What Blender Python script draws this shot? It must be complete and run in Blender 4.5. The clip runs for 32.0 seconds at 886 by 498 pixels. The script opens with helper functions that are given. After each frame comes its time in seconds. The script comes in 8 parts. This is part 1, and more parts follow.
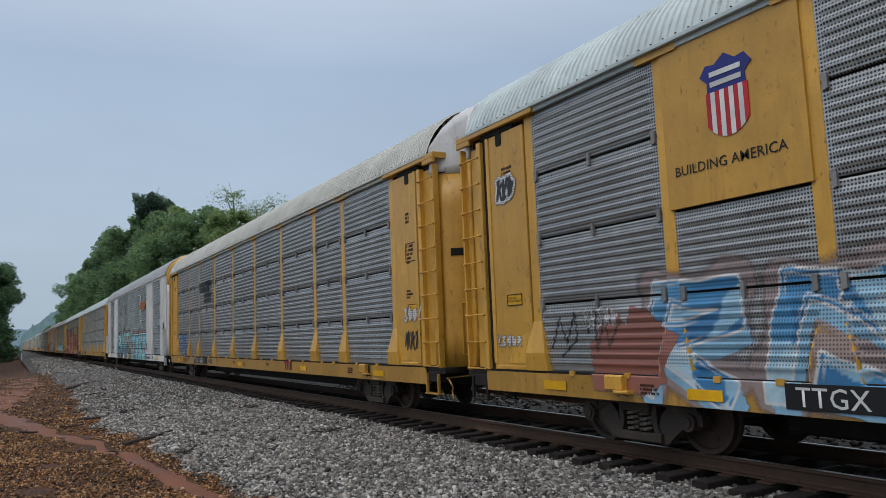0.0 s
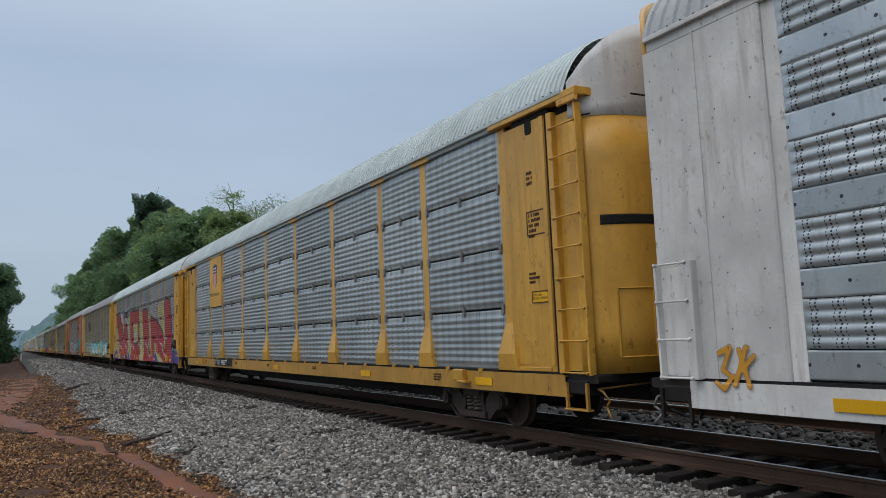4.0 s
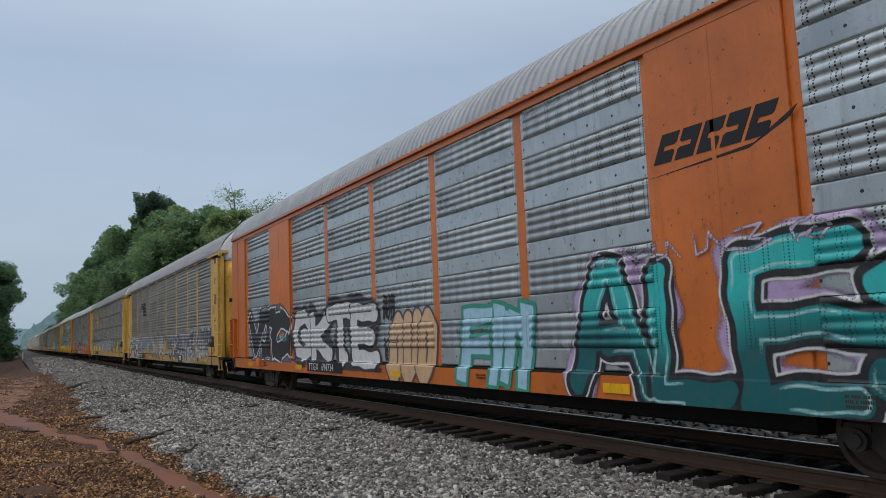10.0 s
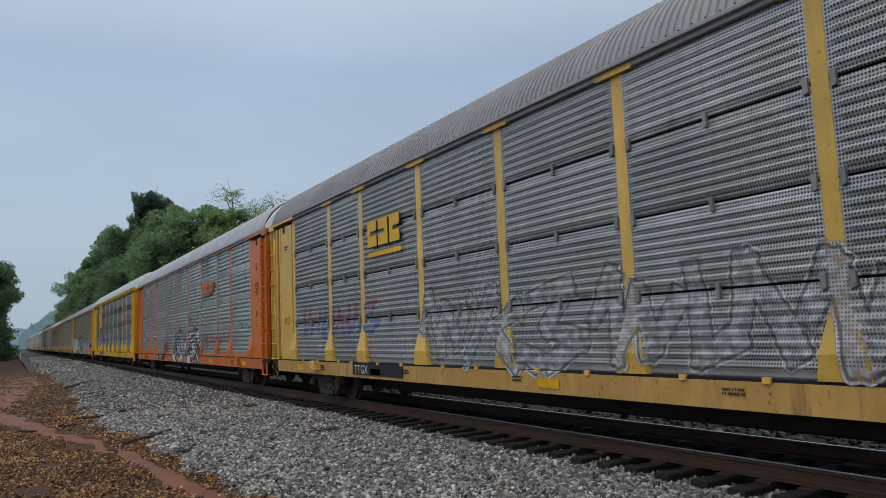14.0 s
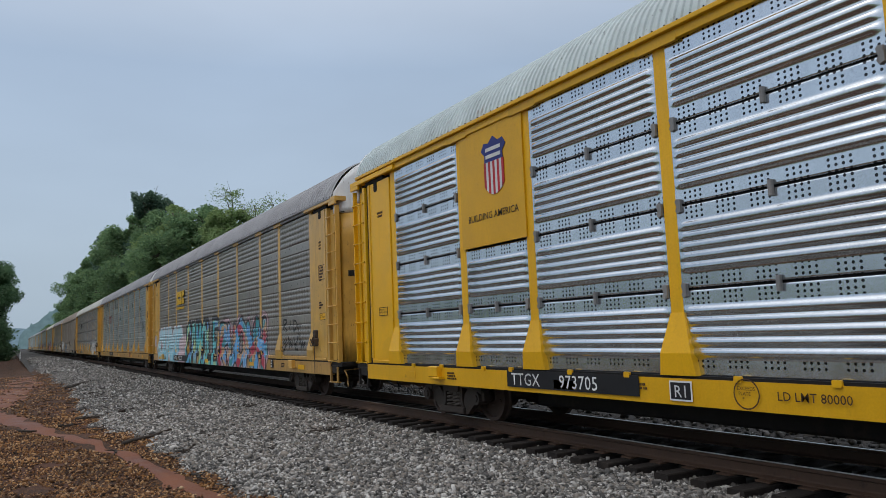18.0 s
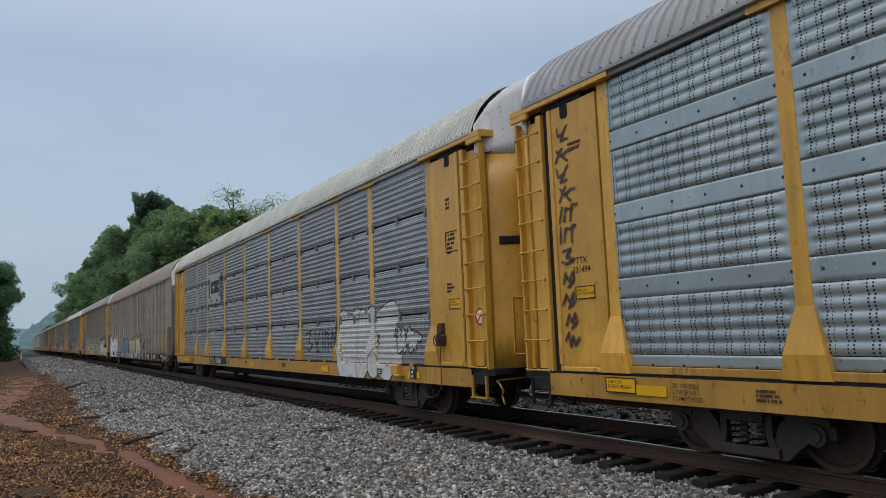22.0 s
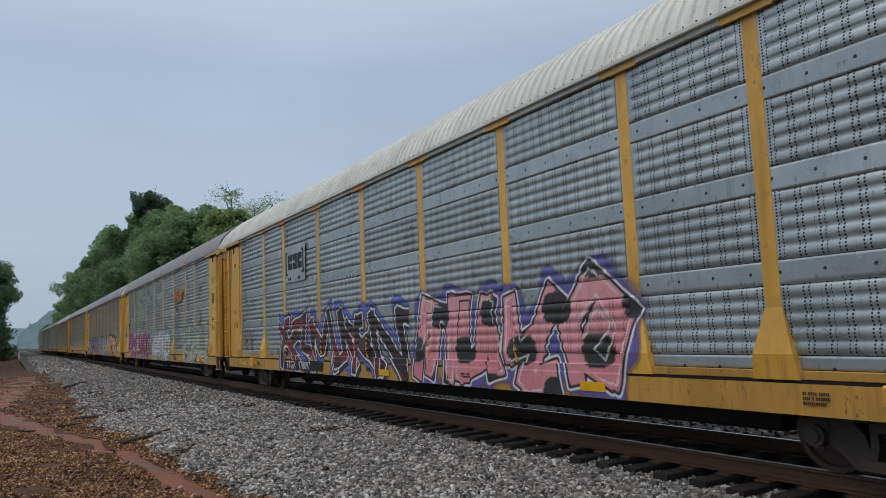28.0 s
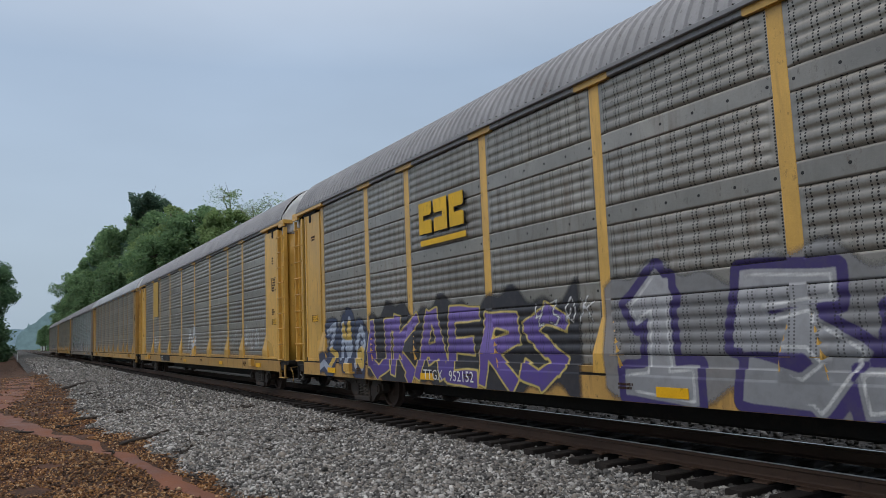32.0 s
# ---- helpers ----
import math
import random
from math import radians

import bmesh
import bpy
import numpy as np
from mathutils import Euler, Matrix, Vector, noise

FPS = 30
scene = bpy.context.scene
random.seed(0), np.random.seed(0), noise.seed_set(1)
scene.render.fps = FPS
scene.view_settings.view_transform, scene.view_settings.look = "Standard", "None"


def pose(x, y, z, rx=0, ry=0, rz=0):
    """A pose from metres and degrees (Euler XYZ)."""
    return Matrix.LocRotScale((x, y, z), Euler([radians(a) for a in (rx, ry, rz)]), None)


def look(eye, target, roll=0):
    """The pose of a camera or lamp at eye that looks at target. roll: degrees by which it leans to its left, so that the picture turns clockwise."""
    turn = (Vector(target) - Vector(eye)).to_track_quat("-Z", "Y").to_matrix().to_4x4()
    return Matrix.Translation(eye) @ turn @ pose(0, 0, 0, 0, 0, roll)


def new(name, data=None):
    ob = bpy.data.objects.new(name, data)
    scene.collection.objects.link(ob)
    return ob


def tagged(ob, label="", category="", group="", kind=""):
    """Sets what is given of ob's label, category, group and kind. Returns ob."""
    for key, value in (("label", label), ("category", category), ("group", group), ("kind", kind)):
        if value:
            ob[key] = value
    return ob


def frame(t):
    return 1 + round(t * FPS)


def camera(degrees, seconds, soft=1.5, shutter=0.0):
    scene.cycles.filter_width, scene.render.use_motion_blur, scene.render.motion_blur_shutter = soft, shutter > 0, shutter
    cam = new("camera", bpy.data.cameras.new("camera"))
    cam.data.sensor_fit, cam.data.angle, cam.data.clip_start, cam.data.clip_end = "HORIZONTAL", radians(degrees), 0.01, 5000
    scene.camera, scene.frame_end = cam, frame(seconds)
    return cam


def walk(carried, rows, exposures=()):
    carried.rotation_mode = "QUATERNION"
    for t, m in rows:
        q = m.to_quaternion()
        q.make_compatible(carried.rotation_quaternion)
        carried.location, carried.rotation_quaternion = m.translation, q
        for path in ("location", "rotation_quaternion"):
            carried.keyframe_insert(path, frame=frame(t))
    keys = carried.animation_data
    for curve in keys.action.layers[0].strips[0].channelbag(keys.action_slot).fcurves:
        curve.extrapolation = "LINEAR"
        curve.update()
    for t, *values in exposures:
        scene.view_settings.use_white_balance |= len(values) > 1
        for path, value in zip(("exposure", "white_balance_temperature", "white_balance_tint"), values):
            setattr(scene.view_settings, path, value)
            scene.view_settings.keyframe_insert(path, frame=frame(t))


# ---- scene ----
# ---------------------------------------------------------------- camera
YAW, PITCH, ROLL, EYE = 30.217, 6.3205, -2.299, 1.642
# small swings of the held camera: seconds, yaw, pitch (degrees)
SWING = [(0.0, 0.00, 0.00), (1.0, 0.025, 0.01), (2.0, 0.027, 0.036), (3.0, 0.03, 0.05), (3.5, 0.035, 0.058), (5.5, 0.005, 0.045),
         (6.5, 0.0, 0.012), (8.0, -0.005, 0.0), (8.5, -0.023, -0.035), (9.5, -0.066, -0.042), (10.0, -0.062, -0.056),
         (10.5, -0.025, -0.087), (11.0, 0.042, -0.115), (11.5, 0.1, -0.112), (12.0, 0.132, -0.092), (13.0, 0.128, -0.085),
         (13.5, 0.098, -0.081), (15.5, 0.032, -0.072), (16.5, 0.025, -0.062), (17.5, 0.07, -0.076), (18.5, 0.092, -0.081),
         (19.5, 0.096, -0.081), (20.5, 0.058, -0.066), (21.5, 0.028, -0.058), (22.5, 0.012, -0.066), (23.5, -0.018, -0.066),
         (24.5, -0.016, -0.072), (25.5, 0.018, -0.078), (26.5, 0.067, -0.06), (28.5, 0.181, -0.108), (29.5, 0.245, -0.084),
         (30.5, 0.3, -0.08), (31.0, 0.296, -0.045), (31.5, 0.255, -0.06), (32.0, 0.243, -0.03)]


def held(dyaw, dpitch):
    return pose(0, 0, EYE, 0, 0, -(YAW + dyaw)) @ pose(0, 0, 0, 90 + PITCH + dpitch) @ pose(0, 0, 0, 0, 0, ROLL)


cam = camera(61.67, 32.0, soft=0.3, shutter=0.0)
walk(cam, [(t, held(a, b)) for t, a, b in SWING], exposures=[(0.0, 0.0), (32.0, 0.0)])

# ---------------------------------------------------------------- world and sun
world = bpy.data.worlds.new("overcast")
scene.world = world
world.use_nodes = True
wn, wl = world.node_tree.nodes, world.node_tree.links
wn.clear()
w_out = wn.new("ShaderNodeOutputWorld")
w_bg = wn.new("ShaderNodeBackground")
w_sky = wn.new("ShaderNodeTexSky")
w_sky.sky_type = "NISHITA"
w_sky.sun_disc = False
w_sky.sun_elevation = radians(42)
w_sky.sun_rotation = radians(260)
w_sky.air_density, w_sky.dust_density = 1.0, 3.0
w_tc = wn.new("ShaderNodeTexCoord")
w_sep = wn.new("ShaderNodeSeparateXYZ")
wl.new(w_tc.outputs["Generated"], w_sep.inputs[0])
# cloud cover: brighter towards the zenith, faint soft patches
w_ramp = wn.new("ShaderNodeValToRGB")
w_ramp.color_ramp.elements[0].position = 0.0
w_ramp.color_ramp.elements[0].color = (0.40, 0.50, 0.60, 1)
w_ramp.color_ramp.elements[1].position = 1.0
w_ramp.color_ramp.elements[1].color = (1.66, 1.65, 1.66, 1)
for at, c in ((0.12, (0.43, 0.53, 0.645, 1)), (0.34, (0.385, 0.49, 0.64, 1)), (0.55, (0.70, 0.76, 0.86, 1))):
    el = w_ramp.color_ramp.elements.new(at)
    el.color = c
wl.new(w_sep.outputs["Z"], w_ramp.inputs[0])
w_map = wn.new("ShaderNodeMapping")
w_map.inputs["Scale"].default_value = (1.0, 1.0, 2.6)
w_noise = wn.new("ShaderNodeTexNoise")
w_noise.inputs["Scale"].default_value = 2.2
w_noise.inputs["Detail"].default_value = 4
wl.new(w_tc.outputs["Generated"], w_map.inputs[0])
wl.new(w_map.outputs[0], w_noise.inputs["Vector"])
w_mr = wn.new("ShaderNodeMapRange")
w_mr.inputs["From Min"].default_value, w_mr.inputs["From Max"].default_value = 0.3, 0.7
w_mr.inputs["To Min"].default_value, w_mr.inputs["To Max"].default_value = 0.93, 1.07
wl.new(w_noise.outputs["Fac"], w_mr.inputs["Value"])
w_mul = wn.new("ShaderNodeVectorMath")
w_mul.operation = "SCALE"
wl.new(w_ramp.outputs["Color"], w_mul.inputs[0])
wl.new(w_mr.outputs["Result"], w_mul.inputs["Scale"])
w_sc = wn.new("ShaderNodeVectorMath")
w_sc.operation = "SCALE"
w_sc.inputs["Scale"].default_value = 0.012
wl.new(w_sky.outputs["Color"], w_sc.inputs[0])
w_add = wn.new("ShaderNodeVectorMath")
w_add.operation = "ADD"
wl.new(w_mul.outputs[0], w_add.inputs[0])
wl.new(w_sc.outputs[0], w_add.inputs[1])
wl.new(w_add.outputs[0], w_bg.inputs["Color"])
w_bg.inputs["Strength"].default_value = 0.95
wl.new(w_bg.outputs[0], w_out.inputs[0])

sun_data = bpy.data.lights.new("sun", "SUN")
sun_data.energy, sun_data.angle, sun_data.color = 0.6, radians(30), (1.0, 0.97, 0.92)
sun = new("sun", sun_data)
sun.matrix_world = look((-36, -6, 60), (0, 0, 0))


# ---------------------------------------------------------------- materials
def nodes_of(name):
    m = bpy.data.materials.new(name)
    m.use_nodes = True
    nt = m.node_tree
    return m, nt.nodes, nt.links, nt.nodes["Principled BSDF"]


def noise_node(n, l, coord, scale, detail=4.0, stretch=None, rough=0.6):
    t = n.new("ShaderNodeTexNoise")
    t.inputs["Scale"].default_value, t.inputs["Detail"].default_value, t.inputs["Roughness"].default_value = scale, detail, rough
    if stretch:
        mp = n.new("ShaderNodeMapping")
        mp.inputs["Scale"].default_value = stretch
        l.new(coord, mp.inputs[0])
        coord = mp.outputs[0]
    l.new(coord, t.inputs["Vector"])
    return t.outputs["Fac"]


def ranged(n, l, value, a, b, c, d):
    r = n.new("ShaderNodeMapRange")
    for key, v in zip(("From Min", "From Max", "To Min", "To Max"), (a, b, c, d)):
        r.inputs[key].default_value = v
    l.new(value, r.inputs["Value"])
    return r.outputs["Result"]


def mixed(n, l, fac, a, b, mode="MIX"):
    m = n.new("ShaderNodeMix")
    m.data_type, m.blend_type = "RGBA", mode
    for sock, v in ((m.inputs["Factor"], fac), (m.inputs["A"], a), (m.inputs["B"], b)):
        if isinstance(v, (tuple, float, int)):
            sock.default_value = v
        else:
            l.new(v, sock)
    return m.outputs["Result"]


def maths(n, l, op, a, b=None, c=None):
    m = n.new("ShaderNodeMath")
    m.operation = op
    for sock, v in zip(m.inputs, (a, b, c)):
        if v is None:
            continue
        if isinstance(v, (float, int)):
            sock.default_value = v
        else:
            l.new(v, sock)
    return m.outputs[0]


def offset_coord(n, l):
    """Object coordinates, shifted by a chance amount for each object."""
    tc, oi = n.new("ShaderNodeTexCoord"), n.new("ShaderNodeObjectInfo")
    vm = n.new("ShaderNodeVectorMath")
    vm.operation = "MULTIPLY_ADD"
    comb = n.new("ShaderNodeCombineXYZ")
    l.new(oi.outputs["Random"], comb.inputs[0])
    l.new(oi.outputs["Random"], comb.inputs[1])
    l.new(comb.outputs[0], vm.inputs[0])
    vm.inputs[1].default_value = (17.0, 31.0, 0.0)
    l.new(tc.outputs["Object"], vm.inputs[2])
    return vm.outputs[0], oi.outputs["Random"], tc.outputs["Object"]


def rgb4(c):
    return (c[0], c[1], c[2], 1.0)


def dot_mask(n, l, sep, spots):
    """Round holes: pitch along y and z, radius, y group and its filled share, then (z group, its start, share) and a shift in z."""
    py, pz, r, group, fill = spots[:5]
    zs = sep.outputs["Z"]
    if len(spots) > 6:
        zs = maths(n, l, "SUBTRACT", zs, spots[6])
    fy = maths(n, l, "SUBTRACT", maths(n, l, "FRACT", maths(n, l, "DIVIDE", sep.outputs["Y"], py)), 0.5)
    fz = maths(n, l, "SUBTRACT", maths(n, l, "FRACT", maths(n, l, "DIVIDE", zs, pz)), 0.5)
    dy, dz = maths(n, l, "MULTIPLY", fy, py), maths(n, l, "MULTIPLY", fz, pz)
    dist = maths(n, l, "SQRT", maths(n, l, "ADD", maths(n, l, "MULTIPLY", dy, dy), maths(n, l, "MULTIPLY", dz, dz)))
    mask = maths(n, l, "MULTIPLY", maths(n, l, "LESS_THAN", dist, r), maths(n, l, "GREATER_THAN", sep.outputs["Z"], 1.08))
    if group:
        g = maths(n, l, "FRACT", maths(n, l, "DIVIDE", sep.outputs["Y"], group))
        mask = maths(n, l, "MULTIPLY", mask, maths(n, l, "LESS_THAN", g, fill))
    if len(spots) > 5 and spots[5]:
        zp, zo, zf = spots[5]
        g = maths(n, l, "FRACT", maths(n, l, "DIVIDE", maths(n, l, "SUBTRACT", sep.outputs["Z"], zo), zp))
        mask = maths(n, l, "MULTIPLY", mask, maths(n, l, "LESS_THAN", g, zf))
    return mask


def surface(name, base, rough=0.55, metal=0.0, stain=(0.06, 0.04, 0.03), amount=0.5, vary=0.12, bump=0.15, streak=True, dots=None, spec=0.35, chips=0.55):
    """Painted or bare metal with grain, vertical streaks of dirt and, where dots is given, rows of small holes."""
    m, n, l, b = nodes_of(name)
    v, rnd, obj = offset_coord(n, l)
    fine = noise_node(n, l, v, 38.0, 5.0)
    broad = noise_node(n, l, v, 1.1, 4.0)
    run = noise_node(n, l, v, 5.0, 5.0, (1.0, 1.5, 0.16) if streak else None)
    dark = rgb4([x * (1 - vary * 2) for x in base])
    light = rgb4([min(1, x * (1 + vary)) for x in base])
    col = mixed(n, l, ranged(n, l, broad, 0.3, 0.7, 0, 1), dark, light)
    col = mixed(n, l, ranged(n, l, fine, 0.35, 0.75, 0.0, 0.22), col, rgb4([x * 0.55 for x in base]))
    wet = maths(n, l, "MULTIPLY", ranged(n, l, run, 0.5, 0.72, 0.0, amount), ranged(n, l, broad, 0.42, 0.62, 0.15, 1.0))
    col = mixed(n, l, wet, col, rgb4(stain))
    rust = noise_node(n, l, v, 2.6, 9.0, (1.0, 1.0, 0.7), 0.75)
    col = mixed(n, l, ranged(n, l, rust, 0.61, 0.70, 0.0, chips), col, rgb4([stain[0] * 0.9, stain[1] * 0.62, stain[2] * 0.5]))
    # chips and rust spots
    spots = noise_node(n, l, v, 11.0, 6.0, (1.0, 1.0, 0.55), 0.7)
    col = mixed(n, l, ranged(n, l, spots, 0.60, 0.68, 0.0, chips), col, rgb4([x * 0.45 for x in stain]))
    each = ranged(n, l, rnd, 0, 1, 0.86, 1.08)
    hsv = n.new("ShaderNodeHueSaturation")
    l.new(col, hsv.inputs["Color"])
    l.new(each, hsv.inputs["Value"])
    col = hsv.outputs[0]
    if dots:
        sep = n.new("ShaderNodeSeparateXYZ")
        l.new(obj, sep.inputs[0])
        mask = None
        for spots in (dots if isinstance(dots, list) else [dots]):
            one = dot_mask(n, l, sep, spots)
            mask = one if mask is None else maths(n, l, "MAXIMUM", mask, one)
        col = mixed(n, l, maths(n, l, "MULTIPLY", mask, 0.9), col, (0.008, 0.008, 0.009, 1))
    l.new(col, b.inputs["Base Color"])
    l.new(ranged(n, l, broad, 0.2, 0.8, rough - 0.1, rough + 0.12), b.inputs["Roughness"])
    b.inputs["Metallic"].default_value = metal
    b.inputs["Specular IOR Level"].default_value = spec
    bp = n.new("ShaderNodeBump")
    bp.inputs["Strength"].default_value, bp.inputs["Distance"].default_value = bump, 0.01
    l.new(fine, bp.inputs["Height"])
    l.new(bp.outputs[0], b.inputs["Normal"])
    return m


M = {}
M["yellow"] = surface("old yellow paint", (0.66, 0.355, 0.052), 0.34, spec=0.55, stain=(0.2, 0.10, 0.03), amount=0.5)
M["pale_yellow"] = surface("chalky pale yellow paint", (0.73, 0.45, 0.085), 0.34, spec=0.55, stain=(0.22, 0.13, 0.05), amount=0.5)
M["tan"] = surface("sun-bleached ochre paint", (0.70, 0.41, 0.09), 0.34, spec=0.55, stain=(0.2, 0.11, 0.05), amount=0.5)
M["bright_yellow"] = surface("fresh yellow paint", (0.80, 0.43, 0.010), 0.35, chips=0.15, stain=(0.4, 0.24, 0.02), amount=0.25, vary=0.05)
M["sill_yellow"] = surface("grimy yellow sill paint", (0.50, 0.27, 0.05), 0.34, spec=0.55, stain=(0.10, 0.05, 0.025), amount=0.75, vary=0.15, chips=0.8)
M["sill_tan"] = surface("grimy ochre sill paint", (0.50, 0.29, 0.08), 0.34, spec=0.55, stain=(0.12, 0.065, 0.035), amount=0.8, vary=0.15, chips=0.85)
M["orange"] = surface("orange paint", (0.62, 0.155, 0.020), 0.34, spec=0.55, stain=(0.2, 0.06, 0.02), amount=0.35, dots=(0.47, 0.62, 0.011, 0, 0))
M["white"] = surface("weathered white paint", (0.70, 0.69, 0.67), 0.55, stain=(0.24, 0.18, 0.14), amount=0.5, dots=(0.47, 0.62, 0.010, 0, 0))
M["cap_white"] = surface("white end-cap paint", (0.70, 0.71, 0.72), 0.5, stain=(0.3, 0.22, 0.16), amount=0.4)
M["brown"] = surface("brown car paint", (0.285, 0.238, 0.196), 0.42, stain=(0.24, 0.2, 0.17), amount=0.3, vary=0.08)
M["brown_perf"] = surface("perforated brown sheet", (0.285, 0.238, 0.196), 0.42, stain=(0.24, 0.2, 0.17), amount=0.3, vary=0.08, dots=[(0.066, 0.055, 0.0165, 0, 0, (10.0, z, h / 10)) for z, h in ((4.62, 0.11), (3.41, 0.44), (2.805, 0.22), (2.035, 0.275), (1.1, 0.385))] + [(0.376, 0.47, 0.011, 0, 0)])
# end paints: darker copies, with the shade on the carriage ends put in
M["brown_end"] = surface("brown paint darkened for end shade", (0.15, 0.12, 0.098), 0.5, stain=(0.07, 0.055, 0.045), amount=0.6)
M["end_ochre"] = surface("ochre door paint, stained and darkened for end shade", (0.62, 0.34, 0.05), 0.4, stain=(0.14, 0.075, 0.025), amount=0.7, vary=0.18, chips=0.7)
M["brown_post"] = surface("worn brown-grey post", (0.43, 0.38, 0.325), 0.5, stain=(0.14, 0.12, 0.1), amount=0.4)
M["brown_roof"] = surface("dull brown-grey roof", (0.34, 0.29, 0.25), 0.6, stain=(0.2, 0.16, 0.13), amount=0.3)
M["sill_black"] = surface("dark grimy sill steel", (0.03, 0.024, 0.022), 0.5, stain=(0.09, 0.06, 0.05), amount=0.6)
M["perf"] = surface("perforated galvanised sheet", (0.46, 0.465, 0.47), 0.36, 0.55, stain=(0.13, 0.12, 0.11), amount=0.5, dots=(0.036, 0.042, 0.0125, 0, 0))
M["perf_light"] = surface("perforated pale galvanised sheet", (0.48, 0.50, 0.52), 0.38, 0.55, stain=(0.2, 0.2, 0.2), amount=0.4, dots=(0.036, 0.042, 0.0125, 0, 0))
M["perf_rows"] = surface("galvanised sheet with upright rows of holes", (0.46, 0.50, 0.51), 0.36, 0.5, stain=(0.2, 0.2, 0.19), amount=0.4, dots=[(0.055, 0.042, 0.0125, 0.24, 0.5)])
M["shiny"] = surface("new galvanised sheet", (0.68, 0.72, 0.76), 0.18, 0.97, chips=0.1, stain=(0.4, 0.42, 0.44), amount=0.25, vary=0.05, bump=0.05, dots=[(0.075, 0.06, 0.017, 0.45, 0.7, (1.005, 0.82, 0.36))])
M["rib"] = surface("riveted dark galvanised sheet", (0.335, 0.312, 0.280), 0.34, 0.5, stain=(0.13, 0.095, 0.07), amount=0.6, dots=[(0.06, 0.036, 0.0118, 0.23, 0.5, (0.985, 1.24, 0.74)), (0.5, 0.985, 0.019, 0, 0, None, 0.62)])
M["rib_cool"] = surface("riveted grey galvanised sheet", (0.42, 0.465, 0.475), 0.30, 0.6, stain=(0.18, 0.18, 0.17), amount=0.5, dots=[(0.06, 0.036, 0.0118, 0.23, 0.5, (0.985, 1.24, 0.74)), (0.5, 0.985, 0.019, 0, 0, None, 0.62)])
M["rib_light"] = surface("riveted pale galvanised sheet", (0.42, 0.475, 0.49), 0.30, 0.6, stain=(0.26, 0.27, 0.27), amount=0.4, dots=[(0.06, 0.036, 0.0118, 0.23, 0.5, (0.985, 1.24, 0.74)), (0.5, 0.985, 0.019, 0, 0, None, 0.62)])
M["rib_plate"] = surface("riveted galvanised plate", (0.50, 0.54, 0.56), 0.30, 0.6, stain=(0.2, 0.2, 0.19), amount=0.5, dots=[(0.06, 0.036, 0.0118, 0.27, 0.45, (0.81, 1.32, 0.62)), (0.5, 0.81, 0.019, 0, 0, None, 0.765)])
M["roof_cream"] = surface("cream-painted steel roof", (0.58, 0.585, 0.54), 0.5, stain=(0.36, 0.35, 0.29), amount=0.35)
M["roof_white"] = surface("pale galvanised roof", (0.53, 0.605, 0.615), 0.5, stain=(0.36, 0.36, 0.36), amount=0.3)
M["roof_grey"] = surface("grey galvanised roof", (0.40, 0.42, 0.445), 0.5, 0.1, stain=(0.2, 0.19, 0.19), amount=0.4)
M["roof_dark"] = surface("dull dark grey roof", (0.31, 0.31, 0.325), 0.55, 0.1, stain=(0.14, 0.13, 0.125), amount=0.4)
# stands in for the shade inside joints, slots and gaps
M["gap"] = surface("near-black for shaded gaps", (0.012, 0.012, 0.013), 0.9, amount=0.2)
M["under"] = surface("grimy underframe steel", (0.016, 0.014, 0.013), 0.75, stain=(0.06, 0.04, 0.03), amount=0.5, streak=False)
M["truck"] = surface("cast steel bogie", (0.06, 0.047, 0.039), 0.65, stain=(0.15, 0.08, 0.045), amount=0.6, streak=False, bump=0.3)
M["spring"] = surface("worn coil spring steel", (0.22, 0.19, 0.165), 0.5, 0.3, stain=(0.08, 0.05, 0.035), amount=0.5, streak=False)
M["wheel"] = surface("rusty wheel steel", (0.075, 0.05, 0.04), 0.6, stain=(0.13, 0.07, 0.04), amount=0.6, streak=False)
M["zinc"] = surface("zinc bracket", (0.27, 0.265, 0.26), 0.5, 0.3, stain=(0.3, 0.25, 0.22), amount=0.3, streak=False)
M["black"] = surface("black stencil paint", (0.014, 0.014, 0.016), 0.55, chips=0.0, amount=0.1)
M["ink"] = surface("dark brown stencil paint", (0.06, 0.03, 0.018), 0.6, amount=0.1)
M["letter_white"] = surface("white stencil paint", (0.72, 0.72, 0.72), 0.55, chips=0.3, stain=(0.4, 0.4, 0.4), amount=0.3)
M["mark_yellow"] = surface("reflective yellow tape", (0.80, 0.43, 0.01), 0.35, amount=0.12, stain=(0.5, 0.3, 0.02))
M["sign_red"] = surface("red sign paint", (0.5, 0.02, 0.03), 0.45, amount=0.1)
M["red_coat"] = surface("red spray paint on fittings", (0.38, 0.018, 0.026), 0.5, stain=(0.2, 0.02, 0.02), amount=0.3)
M["sign_blue"] = surface("blue emblem paint", (0.02, 0.03, 0.20), 0.45, amount=0.1)
M["maroon"] = surface("maroon lettering paint", (0.24, 0.025, 0.04), 0.5, amount=0.2)
M["csx_yellow"] = surface("golden lettering paint", (0.78, 0.46, 0.02), 0.45, amount=0.2, stain=(0.4, 0.24, 0.04))
M["rail"] = surface("rusty rail web", (0.09, 0.052, 0.034), 0.7, stain=(0.07, 0.04, 0.03), amount=0.5, streak=False, bump=0.3)
M["rail_head"] = surface("polished rail head", (0.46, 0.43, 0.40), 0.32, 0.85, stain=(0.2, 0.14, 0.1), amount=0.35, streak=False)
M["tie"] = surface("creosoted timber", (0.018, 0.014, 0.012), 0.85, stain=(0.07, 0.055, 0.045), amount=0.5, streak=False, bump=0.6)
